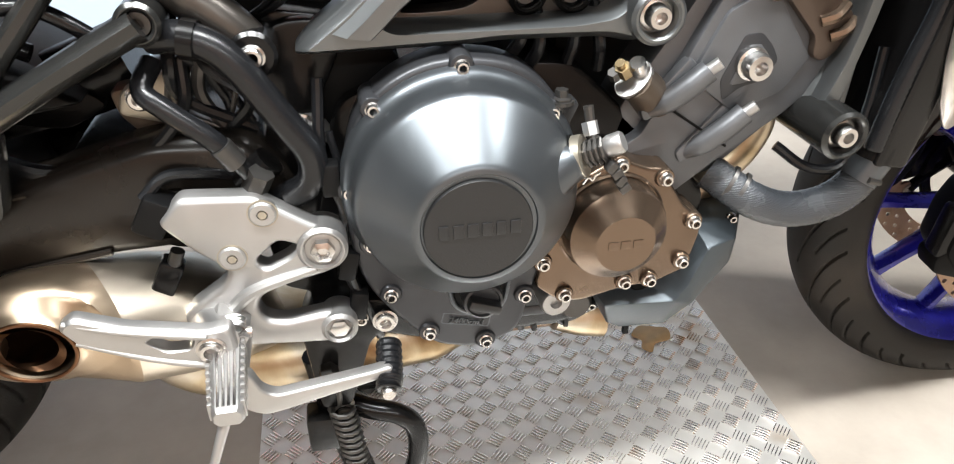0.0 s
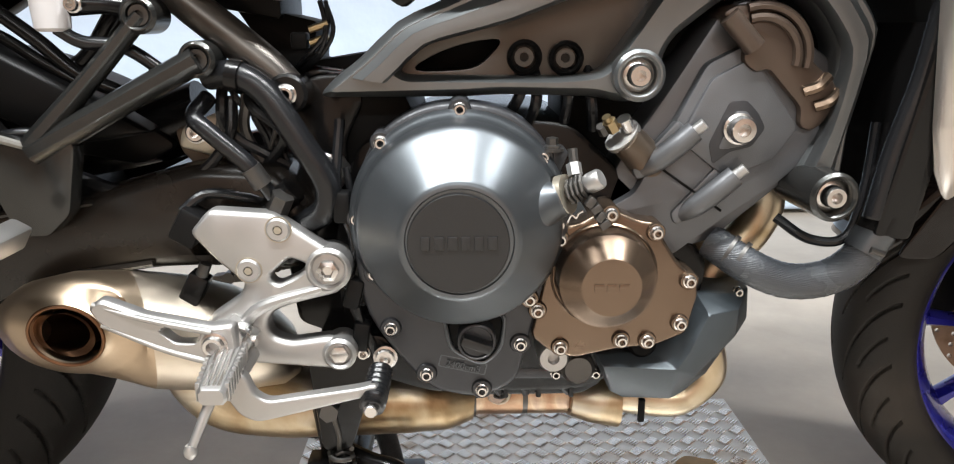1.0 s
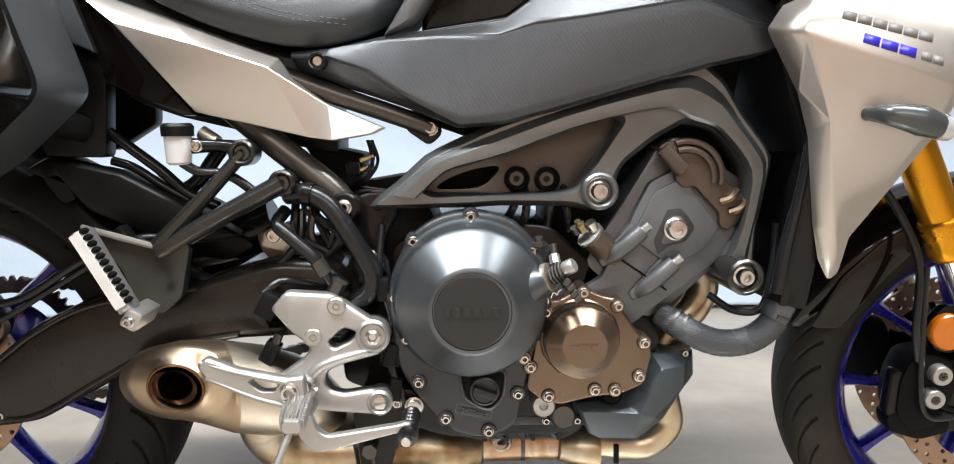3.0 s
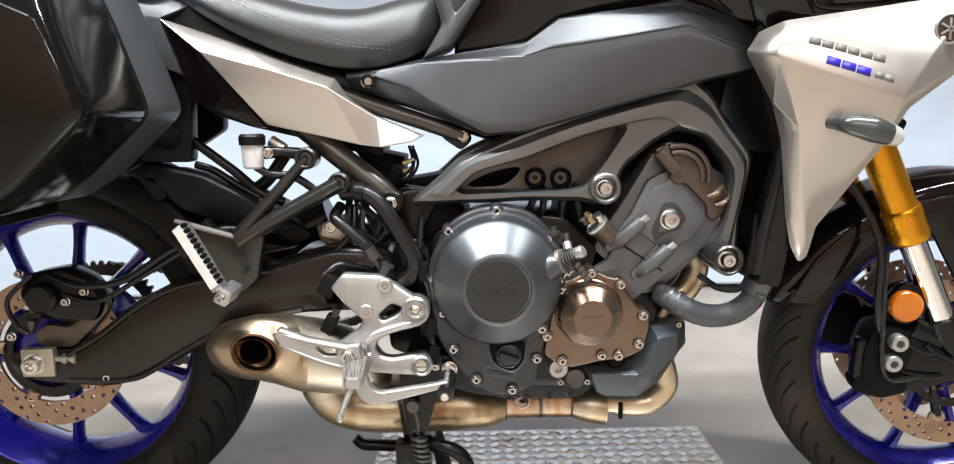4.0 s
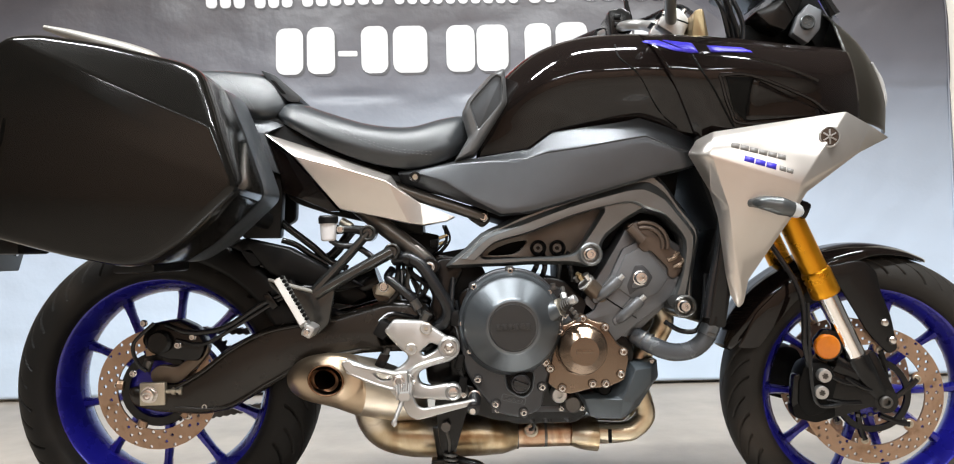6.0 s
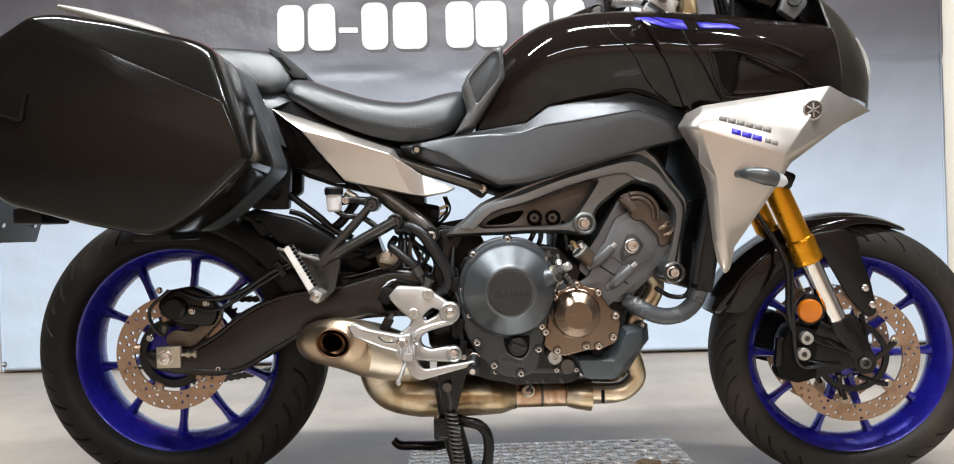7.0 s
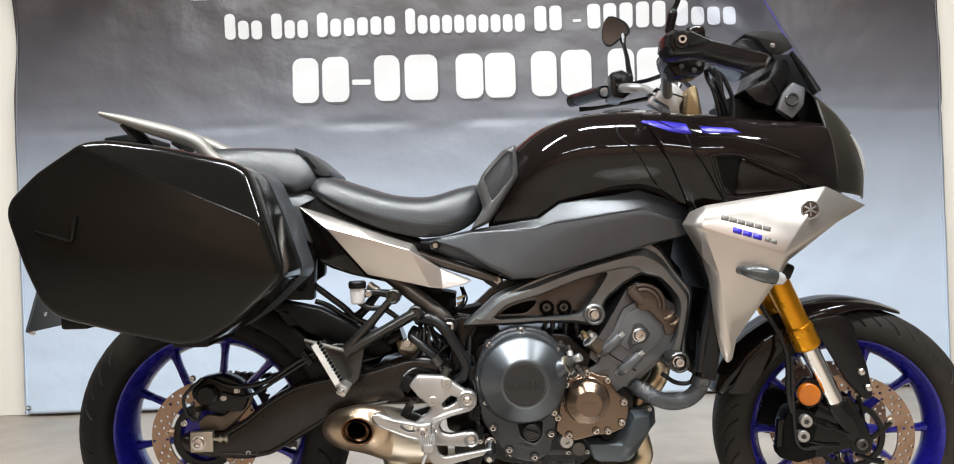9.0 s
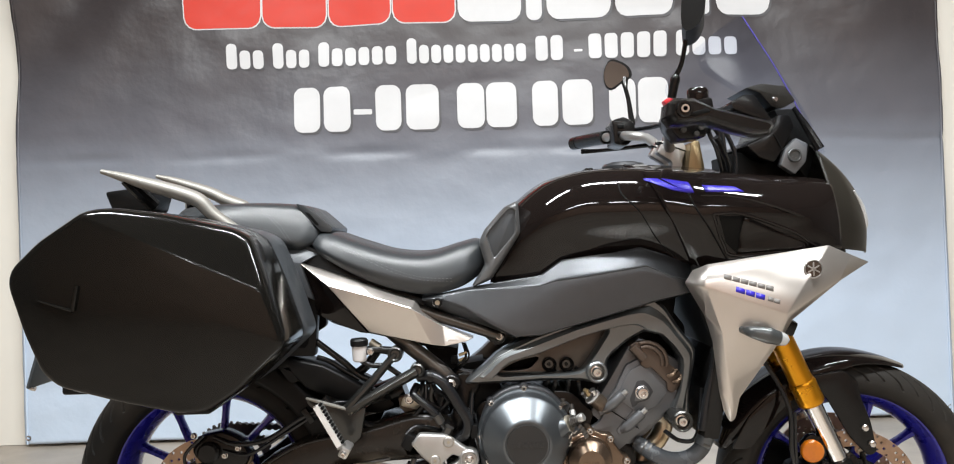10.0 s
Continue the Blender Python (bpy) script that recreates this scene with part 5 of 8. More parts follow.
part("strut", tube([(0.498, -0.155, 0.621), (0.42, -0.158, 0.580), (0.345, -0.162, 0.540)], [0.0125, 0.012, 0.014], 10, flat=1.2), M["hanger_grey"], hang)
part("web", plate(round_loop([(0.375, 0.562), (0.347, 0.546), (0.256, 0.573), (0.258, 0.560), (0.300, 0.520), (0.322, 0.462), (0.350, 0.462), (0.372, 0.483), (0.385, 0.545)], 0.005), -0.148, -0.170, 0.005), M["hanger_grey"], hang)
# lighter grey bead paints the light along the web's top edge
part("web_lit_edge", tube([(0.256, -0.169, 0.572), (0.300, -0.171, 0.559), (0.347, -0.172, 0.5455)], [0.003, 0.0042, 0.0036], 8, 4), M["rail_grey"], hang)
for x, z in ((0.451, 0.659), (0.498, 0.621)):
    part("bolt_cup", ring_boss(x, z, 0.0105, 0.0165, -0.125, -0.162), M["hanger_grey"], hang)
    part("bolt_head", lathe([(0.009, -0.14), (0.009, -0.158), (0.0045, -0.158), (0.004, -0.153)], (x, 0, z), seg=18), M["dark_steel"], hang)
ax, bx = Vector((0.296, -0.262, 0.576)), Vector((0.352, -0.268, 0.480))
peg = part("passenger_footrest", tube([ax + Vector((0.002, 0.01, 0)), bx + Vector((-0.005, 0.01, 0.008))], [0.0110, 0.0105], 8, 1, flat=1.6), M["alu"], hang, "ribbed aluminium passenger footrest folded up")
dirp = (bx - ax).normalized()
sidep = Vector((dirp.z, 0, -dirp.x))
part("tread_face", loft([[p + sidep * u + Vector((0, v, 0)) for u, v in ((-0.008, 0.004), (-0.0095, -0.004), (-0.007, -0.011), (0.004, -0.012), (0.006, -0.006), (0.006, 0.004))] for p in (ax + dirp * 0.002, ax.lerp(bx, 0.5), bx - dirp * 0.016)]), M["worn_alu"], peg, "bright worn face of the footrest")
for k in range(12):
    p = ax.lerp(bx, 0.03 + 0.072 * k)
    part("rib", turned(box(-0.0028, 0.0028, -0.010, 0.003, -0.0030, 0.0030, 0.0014), Matrix.Translation(p - sidep * 0.0105) @ pose(0, 0, 0, 0, 30, 0)), M["inner_black"], peg)
part("hinge", turned(box(-0.010, 0.010, -0.016, 0.04, -0.010, 0.013, 0.004), Matrix.Translation(bx + Vector((0, 0.01, -0.002))) @ pose(0, 0, 0, 0, 30, 0)), M["alu"], peg)
bolt(peg, 0.352, -0.276, 0.478, 0.0055)

shock = part("shock_linkage", tube([(0.46, -0.03, 0.56), (0.40, -0.03, 0.54), (0.32, -0.03, 0.52)], [0.036, 0.034, 0.030], 20), M["satin_black"], bike, "black shock absorber with hoses and brackets")
part("bracket", plate(round_loop([(0.46, 0.555), (0.51, 0.575), (0.52, 0.55), (0.49, 0.525), (0.455, 0.535)], 0.006), -0.09, -0.11, 0.004), M["alu_dull"], shock)
part("linkage_plate", plate(round_loop([(0.448, 0.552), (0.484, 0.558), (0.502, 0.540), (0.512, 0.518), (0.542, 0.515), (0.538, 0.484), (0.490, 0.482), (0.470, 0.508), (0.452, 0.530)], 0.006), -0.070, -0.098, 0.004), M["brown_steel"], shock, "brown grey shock linkage plate")
bolt(shock, 0.512, -0.100, 0.498, 0.008)
bolt(shock, 0.475, -0.112, 0.550, 0.0095)
part("cable", tube([(0.345, -0.12, 0.52), (0.37, -0.125, 0.492), (0.42, -0.13, 0.487), (0.47, -0.13, 0.505), (0.51, -0.13, 0.545), (0.515, -0.12, 0.585)], 0.0055, 10), M["hose"], shock)
part("cable", tube([(0.30, -0.12, 0.50), (0.35, -0.122, 0.510), (0.40, -0.125, 0.495), (0.46, -0.12, 0.500)], 0.0075, 10), M["hose"], shock)
rng = random.Random(4)
for k in range(7):
    x, q = 0.508 + 0.006 * k + rng.uniform(-0.006, 0.006), rng.uniform(-0.012, 0.012)
    part("wire", tube([(x, -0.105, 0.615 + q), (x + rng.uniform(-0.012, 0.016), -0.130 + 0.02 * rng.random(), 0.582 + q), (x + rng.uniform(-0.004, 0.03), -0.125 + 0.02 * rng.random(), 0.55 + q), (0.545 + rng.uniform(-0.01, 0.02), -0.11, 0.515 + q)], rng.choice((0.0025, 0.0035, 0.0055)), 8), M["hose"] if k % 3 else M["dark_steel"], shock)
for k in range(4):
    x = 0.590 + rng.uniform(-0.004, 0.018)
    part("wire", tube([(x, -0.10, 0.672), (x + rng.uniform(0, 0.012), -0.115, 0.645), (x - rng.uniform(0.0, 0.02), -0.112, 0.622), (0.565 + rng.uniform(-0.01, 0.02), -0.09, 0.603)], 0.0022, 8), M["hose"], shock)
part("connector", box(0.572, 0.588, -0.116, -0.098, 0.628, 0.644, 0.003), M["inner_black"], shock)
for dz in (0.0, 0.012):
    part("connector_pin", rod((0.590, -0.112, 0.634 + dz), (0.608, -0.112, 0.640 + dz), 0.0035), M["gold_metal"], shock)
big = part("breather_tube", tube([(0.500, -0.135, 0.605), (0.530, -0.150, 0.607), (0.556, -0.155, 0.591), (0.585, -0.158, 0.547), (0.606, -0.158, 0.510), (0.603, -0.155, 0.483), (0.582, -0.145, 0.466), (0.56, -0.13, 0.45)], 0.0125, 18), M["hose"], bike, "thick black rubber hose bent beside the engine")
part("clip", rod((0.524, -0.149, 0.607), (0.535, -0.151, 0.605), 0.0155, 18), M["satin_black"], big)
hb = part("brake_pressure_hose", tube([(0.495, -0.13, 0.585), (0.488, -0.15, 0.570), (0.503, -0.158, 0.556), (0.535, -0.160, 0.527), (0.549, -0.158, 0.506), (0.558, -0.15, 0.485)], [0.0085, 0.0085, 0.0085, 0.0085, 0.0065, 0.0065], 14), M["hose"], bike, "black brake hose with a crimped steel end")
part("crimp", rod((0.538, -0.161, 0.524), (0.548, -0.159, 0.507), 0.0095), M["dark_steel"], hb)
part("banjo_bolt", rod((0.556, -0.155, 0.478), (0.566, -0.160, 0.498), 0.011, 6), M["dark_steel"], hb)
part("master_cylinder", rod((0.548, -0.140, 0.478), (0.572, -0.142, 0.500), 0.0135), M["satin_black"], hb)
res = part("brake_reservoir", lathe([(0.012, 0.0), (0.0150, 0.003), (0.0165, 0.028), (0.0165, 0.036), (0.005, 0.036)], (0.372, -0.150, 0.645), axis="z", seg=28), M["milky"], bike, "milky brake fluid reservoir with a black cap")
part("cap", lathe([(0.0195, 0.0), (0.0200, 0.012), (0.017, 0.016), (0.004, 0.016)], (0.372, -0.150, 0.680), axis="z", seg=12), M["black_plastic"], res, "black ribbed screw cap")
part("arm", tube([(0.385, -0.145, 0.668), (0.415, -0.14, 0.668), (0.445, -0.14, 0.664)], [0.010, 0.008, 0.010], 12), M["satin_black"], res)
bolt(res, 0.397, -0.160, 0.668, 0.0065)
part("fluid_hose", tube([(0.375, -0.15, 0.648), (0.395, -0.148, 0.636), (0.43, -0.14, 0.630), (0.47, -0.135, 0.60)], 0.0062, 12), M["hose"], res)

# rider footrest plate and pedal
BK = [(0.500, 0.488), (0.558, 0.484), (0.602, 0.453), (0.624, 0.442), (0.628, 0.423), (0.614, 0.405), (0.569, 0.394), (0.550, 0.386), (0.545, 0.374), (0.551, 0.361), (0.568, 0.356), (0.604, 0.361), (0.622, 0.354), (0.629, 0.343), (0.622, 0.330), (0.604, 0.327), (0.526, 0.334), (0.496, 0.339), (0.480, 0.352), (0.484, 0.376), (0.496, 0.386), (0.520, 0.402), (0.528, 0.416), (0.504, 0.437), (0.480, 0.466)]
rear_set = part("footrest_plate", pierced(BK, [[(0.550, 0.423), (0.557, 0.414), (0.579, 0.424), (0.588, 0.434), (0.571, 0.441)]], -0.158, -0.177, 0.006, ((0, 0.006), (0.001, 0.003), (0.003, 0.001), (0.005, 0))), M["alu"], bike, "cast aluminium footrest plate with heel guard")
for x, z, r in ((0.563, 0.469, 0.0112), (0.533, 0.430, 0.0112)):
    part("dome_bolt", lathe([(r, -0.17), (r, -0.1785), (r * 0.85, -0.180), (r * 0.4, -0.180), (r * 0.35, -0.1775)], (x, 0, z), seg=26), M["alu"], rear_set)
    part("bolt_groove", lathe([(r + 0.0002, -0.1765), (r + 0.0002, -0.1776), (r + 0.0014, -0.1776), (r + 0.0014, -0.1765)], (x, 0, z), seg=28, closed=True), M["alu_dull"], rear_set)
    part("bolt_socket", lathe([(0.0038, -0.1785), (0.0038, -0.1806), (0.001, -0.1806)], (x, 0, z), seg=6), M["alu_dull"], rear_set)
part("pivot_boss", ring_boss(0.607, 0.430, 0.0155, 0.0215, -0.15, -0.1815), M["alu"], rear_set)
part("pivot_bolt", lathe([(0.0135, -0.165), (0.0135, -0.174), (0.0105, -0.176), (0.0105, -0.184), (0.006, -0.186), (0.0045, -0.182)], (0.607, 0, 0.430), seg=6), M["steel"], rear_set)
part("lower_boss", ring_boss(0.613, 0.344, 0.0115, 0.0165, -0.15, -0.1815), M["alu"], rear_set)
part("lower_bolt", lathe([(0.009, -0.165), (0.009, -0.180), (0.005, -0.181)], (0.613, 0, 0.344), seg=6), M["steel"], rear_set)
heel = part("heel_guard", pierced([(0.403, 0.412), (0.416, 0.421), (0.452, 0.406), (0.508, 0.394), (0.530, 0.396), (0.532, 0.364), (0.510, 0.355), (0.469, 0.370), (0.414, 0.395)], [[(0.465, 0.391), (0.478, 0.379), (0.496, 0.379), (0.500, 0.389), (0.480, 0.396)]], -0.214, -0.227, 0.005, ((0, 0.005), (0.001, 0.002), (0.003, 0))), M["alu"], rear_set, "cast aluminium heel guard arm")
part("heel_rib", tube([(0.408, -0.224, 0.415), (0.452, -0.226, 0.402), (0.510, -0.226, 0.389)], [0.0025, 0.003, 0.0035], 10), M["alu"], heel)
part("heel_rib", tube([(0.414, -0.224, 0.396), (0.469, -0.226, 0.372), (0.515, -0.226, 0.358)], [0.0025, 0.003, 0.0035], 10), M["alu"], heel)
part("heel_post", tube([(0.500, -0.165, 0.362), (0.512, -0.20, 0.372), (0.520, -0.222, 0.378)], [0.016, 0.016, 0.014], 14), M["alu"], heel)
bolt(heel, 0.512, -0.228, 0.377, 0.0105)
part("rib", tube([(0.520, -0.176, 0.372), (0.545, -0.178, 0.395), (0.60, -0.178, 0.412)], [0.007, 0.006, 0.004], 10), M["alu"], rear_set)
def peg_ring(c, w, h, slope=0.0):
    """A rounded bar's cross-section in x and z."""
    return [Vector((c[0] + w * u, c[1], c[2] + h * v + slope * u)) for u, v in ((-1, -0.5), (-0.7, -1), (0.7, -1), (1, -0.5), (1, 0.5), (0.7, 1), (-0.7, 1), (-1, 0.5))]


fp = part("footrest", loft([peg_ring((0.519, -0.206, 0.364), 0.0150, 0.0095), peg_ring((0.522, -0.225, 0.363), 0.0150, 0.0095), peg_ring((0.525, -0.262, 0.361), 0.0130, 0.0085), peg_ring((0.527, -0.288, 0.359), 0.0120, 0.0080), peg_ring((0.527, -0.291, 0.359), 0.0100, 0.0065)]), M["alu"], rear_set, "ribbed aluminium rider footrest folding peg")
for k in range(9):
    y = -0.213 - 0.0085 * k
    u = (-0.206 - y) / 0.085
    for dx in (-1, 1):
        x = 0.519 + 0.008 * u + dx * (0.0150 - 0.003 * u)
        part("rib", box(x - 0.0018, x + 0.0018, y - 0.0022, y + 0.0022, 0.356 - 0.005 * u, 0.3725 - 0.005 * u, 0.0008), M["alu"], fp)
for dx in (-0.0075, -0.0025, 0.0025, 0.0075):
    part("top_groove", tube([(0.521 + dx, -0.222, 0.3725), (0.525 + dx * 0.85, -0.262, 0.3700), (0.5265 + dx * 0.8, -0.286, 0.3672)], 0.0013, 6, 2), M["steel"], fp)
part("hinge", turned(box(-0.016, 0.016, -0.210, -0.172, -0.020, 0.018, 0.004), pose(0.517, 0, 0.364, 0, 35, 0)), M["alu"], fp)
part("hinge_pin", rod((0.497, -0.200, 0.371), (0.541, -0.200, 0.369), 0.0052), M["steel"], fp)
part("spring", tube([(0.526 + 0.010 * math.cos(a), -0.194 - 0.0006 * a, 0.378 + 0.006 * math.sin(a)) for a in range(0, 26)], 0.0018, 6, 2), M["steel"], fp)
part("feeler", tube([(0.524, -0.282, 0.353), (0.518, -0.289, 0.338), (0.510, -0.298, 0.318)], [0.0048, 0.0042, 0.0036], 12), M["alu"], fp, "thin aluminium feeler bolt under the footrest")
part("feeler_tip", lathe([(0.002, -0.0065), (0.0052, -0.003), (0.0058, 0.001), (0.0035, 0.006)], (0.509, -0.299, 0.315), axis="z", seg=14), M["alu"], fp)
pedal = part("brake_pedal", plate(round_loop([(0.519, 0.352), (0.538, 0.352), (0.545, 0.332), (0.556, 0.3245), (0.640, 0.337), (0.655, 0.341), (0.658, 0.329), (0.642, 0.327), (0.560, 0.307), (0.545, 0.304), (0.530, 0.312), (0.520, 0.330)], 0.006), -0.222, -0.236, 0.003, 3), M["alu"], rear_set, "aluminium brake pedal with a black rubber tip")
part("pedal_shaft", rod((0.527, -0.16, 0.345), (0.527, -0.228, 0.345), 0.009), M["alu"], pedal)
tip = part("pedal_rubber", tube([(0.655, -0.200, 0.338), (0.652, -0.232, 0.326), (0.650, -0.243, 0.321)], [0.0108, 0.0112, 0.0102], 18, 12, ridge=0.0011), M["hose"], pedal)
part("rubber_bolt", lathe([(0.0066, -0.240), (0.0066, -0.247), (0.0052, -0.249), (0.003, -0.249)], (0.650, 0, 0.3205), seg=16), M["steel"], pedal)
sw = part("brake_switch", turned(box(-0.012, 0.014, -0.172, -0.142, -0.017, 0.017, 0.004), pose(0.476, 0, 0.469, 0, 30, 0)), M["black_plastic"], bike, "black plastic brake light switch with a cable")
part("cable", tube([(0.470, -0.158, 0.482), (0.492, -0.150, 0.497), (0.53, -0.14, 0.490), (0.56, -0.13, 0.480)], 0.005, 10), M["hose"], sw)
part("cylinder", turned(box(-0.010, 0.010, -0.165, -0.145, -0.022, 0.020, 0.003), pose(0.472, 0, 0.402, 0, 28, 0)), M["satin_black"], sw)
part("cylinder_bolt", rod((0.481, -0.158, 0.417), (0.487, -0.158, 0.431), 0.006), M["dark_steel"], sw)
# cables and plugs down the front edge of the footrest plate
loom = part("cable_loom", tube([(0.618, -0.135, 0.565), (0.614, -0.148, 0.50), (0.628, -0.152, 0.45), (0.622, -0.155, 0.40), (0.640, -0.152, 0.345), (0.65, -0.14, 0.30)], 0.005, 10), M["hose"], bike, "black cable loom with plugs beside the clutch cover")
part("cable", tube([(0.622, -0.140, 0.52), (0.632, -0.150, 0.455), (0.624, -0.160, 0.42), (0.634, -0.158, 0.36)], 0.0035, 8), M["hose"], loom)
for x, z, a in ((0.627, 0.40, 15), (0.632, 0.355, 10), (0.620, 0.486, 0)):
    part("plug", turned(box(-0.008, 0.008, -0.166, -0.148, -0.015, 0.015, 0.003), pose(x, 0, z, 0, a, 0)), M["black_plastic"], loom)

# centre stand
stand = part("centre_stand", tube([(0.585, -0.115, 0.265), (0.600, -0.118, 0.16), (0.622, -0.122, 0.07), (0.632, -0.124, 0.022)], [0.017, 0.016, 0.0155, 0.015], 14), M["satin_black"], bike, "black steel centre stand with a coil spring")
part("leg", tube([(0.585, 0.115, 0.265), (0.600, 0.118, 0.16), (0.622, 0.122, 0.07), (0.632, 0.124, 0.022)], [0.017, 0.016, 0.0155, 0.015], 14), M["satin_black"], stand)
for y in (-0.124, 0.124):
    part("foot", box(0.585, 0.675, y - 0.024, y + 0.024, 0.0065, 0.022, 0.004), M["satin_black"], stand)
part("cross_tube", tube([(0.604, -0.118, 0.145), (0.604, 0.118, 0.145)], 0.016, 14), M["satin_black"], stand)
part("bow", tube([(0.602, -0.116, 0.200), (0.632, -0.128, 0.192), (0.660, -0.135, 0.186), (0.678, -0.136, 0.165), (0.680, -0.136, 0.125), (0.668, -0.130, 0.070), (0.648, -0.126, 0.022)], 0.0115, 14), M["satin_black"], stand)
part("bracket", box(0.566, 0.600, -0.150, -0.118, 0.160, 0.205, 0.004), M["satin_black"], stand)
part("kick_arm", tube([(0.618, 0.12, 0.085), (0.56, 0.16, 0.060), (0.50, 0.17, 0.058), (0.465, 0.172, 0.060), (0.448, 0.172, 0.074)], [0.013, 0.013, 0.012, 0.012, 0.010], 12), M["satin_black"], stand)
n_turn = 15
part("spring", tube([(0.603 + 0.012 * math.cos(a * 2 * math.pi / 10) + 0.0155 * a / (10 * n_turn), -0.148 + 0.012 * math.sin(a * 2 * math.pi / 10), 0.222 - 0.130 * a / (10 * n_turn)) for a in range(10 * n_turn + 1)], 0.0026, 8, 1), M["dark_steel"], stand, "oily steel coil spring")
part("spring_hook", tube([(0.602, -0.148, 0.222), (0.603, -0.150, 0.24), (0.598, -0.15, 0.265), (0.600, -0.145, 0.275)], 0.003, 8), M["dark_steel"], stand)
part("pivot_bolt", rod((0.595, -0.13, 0.272), (0.597, -0.168, 0.274), 0.010, 6), M["dark_steel"], stand)

# ---- tank, seat and side panels ----
tank = part("fuel_tank", skin([
    [(0.672, -0.095, 0.795), (0.676, -0.104, 0.845), (0.684, -0.095, 0.895), (0.692, -0.06, 0.935), (0.700, 0, 0.950)],
    [(0.735, -0.112, 0.803), (0.738, -0.126, 0.865), (0.740, -0.128, 0.928), (0.742, -0.085, 0.984), (0.745, 0, 0.999)],
    [(0.800, -0.120, 0.818), (0.800, -0.140, 0.880), (0.800, -0.158, 0.950), (0.800, -0.108, 1.022), (0.800, 0, 1.037)],
    [(0.870, -0.122, 0.845), (0.870, -0.145, 0.895), (0.870, -0.176, 0.962), (0.870, -0.130, 1.042), (0.870, 0, 1.056)],
    [(0.950, -0.125, 0.855), (0.950, -0.155, 0.898), (0.950, -0.192, 0.962), (0.950, -0.142, 1.048), (0.950, 0, 1.062)],
    [(1.030, -0.132, 0.855), (1.030, -0.165, 0.900), (1.030, -0.200, 0.962), (1.030, -0.148, 1.045), (1.030, 0, 1.063)],
    [(1.140, -0.165, 0.83), (1.140, -0.19, 0.89), (1.140, -0.20, 0.96), (1.140, -0.14, 1.035), (1.140, 0, 1.055)]], 8, 8, mirror=True), M["gloss_black"], bike, "glossy black fuel tank with a blue stripe", 60)
shell(tank, 0.003)
part("filler_cap", lathe([(0.052, -0.006), (0.052, 0.008), (0.047, 0.014), (0.036, 0.014), (0.032, 0.018), (0.004, 0.019)], (1.000, 0, 1.063), axis="z", seg=40), M["cover_dark"], tank, "dark grey round filler cap")
part("pad_strip", box(0.90, 0.918, -0.05, 0.05, 1.058, 1.066, 0.002), M["satin_black"], tank)
cowl = part("tank_cowl", skin([
    [(1.112, -0.158, 0.828), (1.082, -0.185, 0.885), (1.045, -0.209, 0.955), (1.010, -0.168, 1.034), (0.985, -0.07, 1.068)],
    [(1.135, -0.176, 0.828), (1.125, -0.206, 0.890), (1.105, -0.222, 0.958), (1.09, -0.175, 1.032), (1.08, -0.075, 1.062)],
    [(1.200, -0.198, 0.840), (1.195, -0.205, 0.893), (1.19, -0.226, 0.958), (1.19, -0.176, 1.024), (1.19, -0.09, 1.048)],
    [(1.300, -0.198, 0.854), (1.300, -0.205, 0.905), (1.30, -0.214, 0.955), (1.30, -0.170, 1.012), (1.30, -0.10, 1.032)],
    [(1.380, -0.188, 0.864), (1.380, -0.196, 0.910), (1.38, -0.192, 0.955), (1.38, -0.160, 1.004), (1.38, -0.12, 1.022)],
    [(1.440, -0.165, 0.862), (1.435, -0.172, 0.915), (1.43, -0.168, 0.965), (1.43, -0.150, 1.000), (1.43, -0.13, 1.014)]], 8, 8, mirror=False), M["gloss_black"], bike, "glossy black side cowl of the tank with an air scoop", 60)
shell(cowl, 0.004)
far = part("far_cowl", skin([[(1.112, 0.176, 0.828), (1.045, 0.209, 0.955), (1.010, 0.168, 1.034), (0.985, 0.07, 1.068)], [(1.200, 0.198, 0.840), (1.19, 0.226, 0.958), (1.19, 0.176, 1.024), (1.19, 0.09, 1.048)], [(1.440, 0.165, 0.862), (1.43, 0.168, 0.965), (1.43, 0.150, 1.000), (1.43, 0.13, 1.014)]], 6, 6), M["gloss_black"], cowl)
shell(far, 0.004)
for pts in ([(0.951, 1.021), (0.956, 0.992), (0.988, 0.958), (1.038, 0.891), (1.076, 0.857)],):
    line_on("seam", tank, pts, 0.0022, M["inner_black"], tank, 0.0005)
line_on("seam", cowl, [(1.092, 0.990), (1.106, 0.954), (1.137, 0.908), (1.175, 0.848)], 0.0022, M["inner_black"], cowl, 0.0015)
line_on("cowl_rib", cowl, [(1.117, 0.986), (1.182, 0.982), (1.260, 0.962), (1.338, 0.934)], 0.005, M["gloss_black"], cowl, 0.0)
SCOOP = [(1.139, 0.944), (1.201, 0.942), (1.310, 0.905), (1.355, 0.877), (1.361, 0.861), (1.197, 0.854), (1.166, 0.881)]
decal("scoop_floor", cowl, [(1.150, 0.940), (1.205, 0.938), (1.196, 0.857), (1.172, 0.881)], M["inner_black"], cowl, 0.0026, 8, 8)
decal("scoop_floor", cowl, [(1.205, 0.938), (1.348, 0.876), (1.352, 0.864), (1.196, 0.857)], M["gloss_black"], cowl, 0.0028, 10, 6)
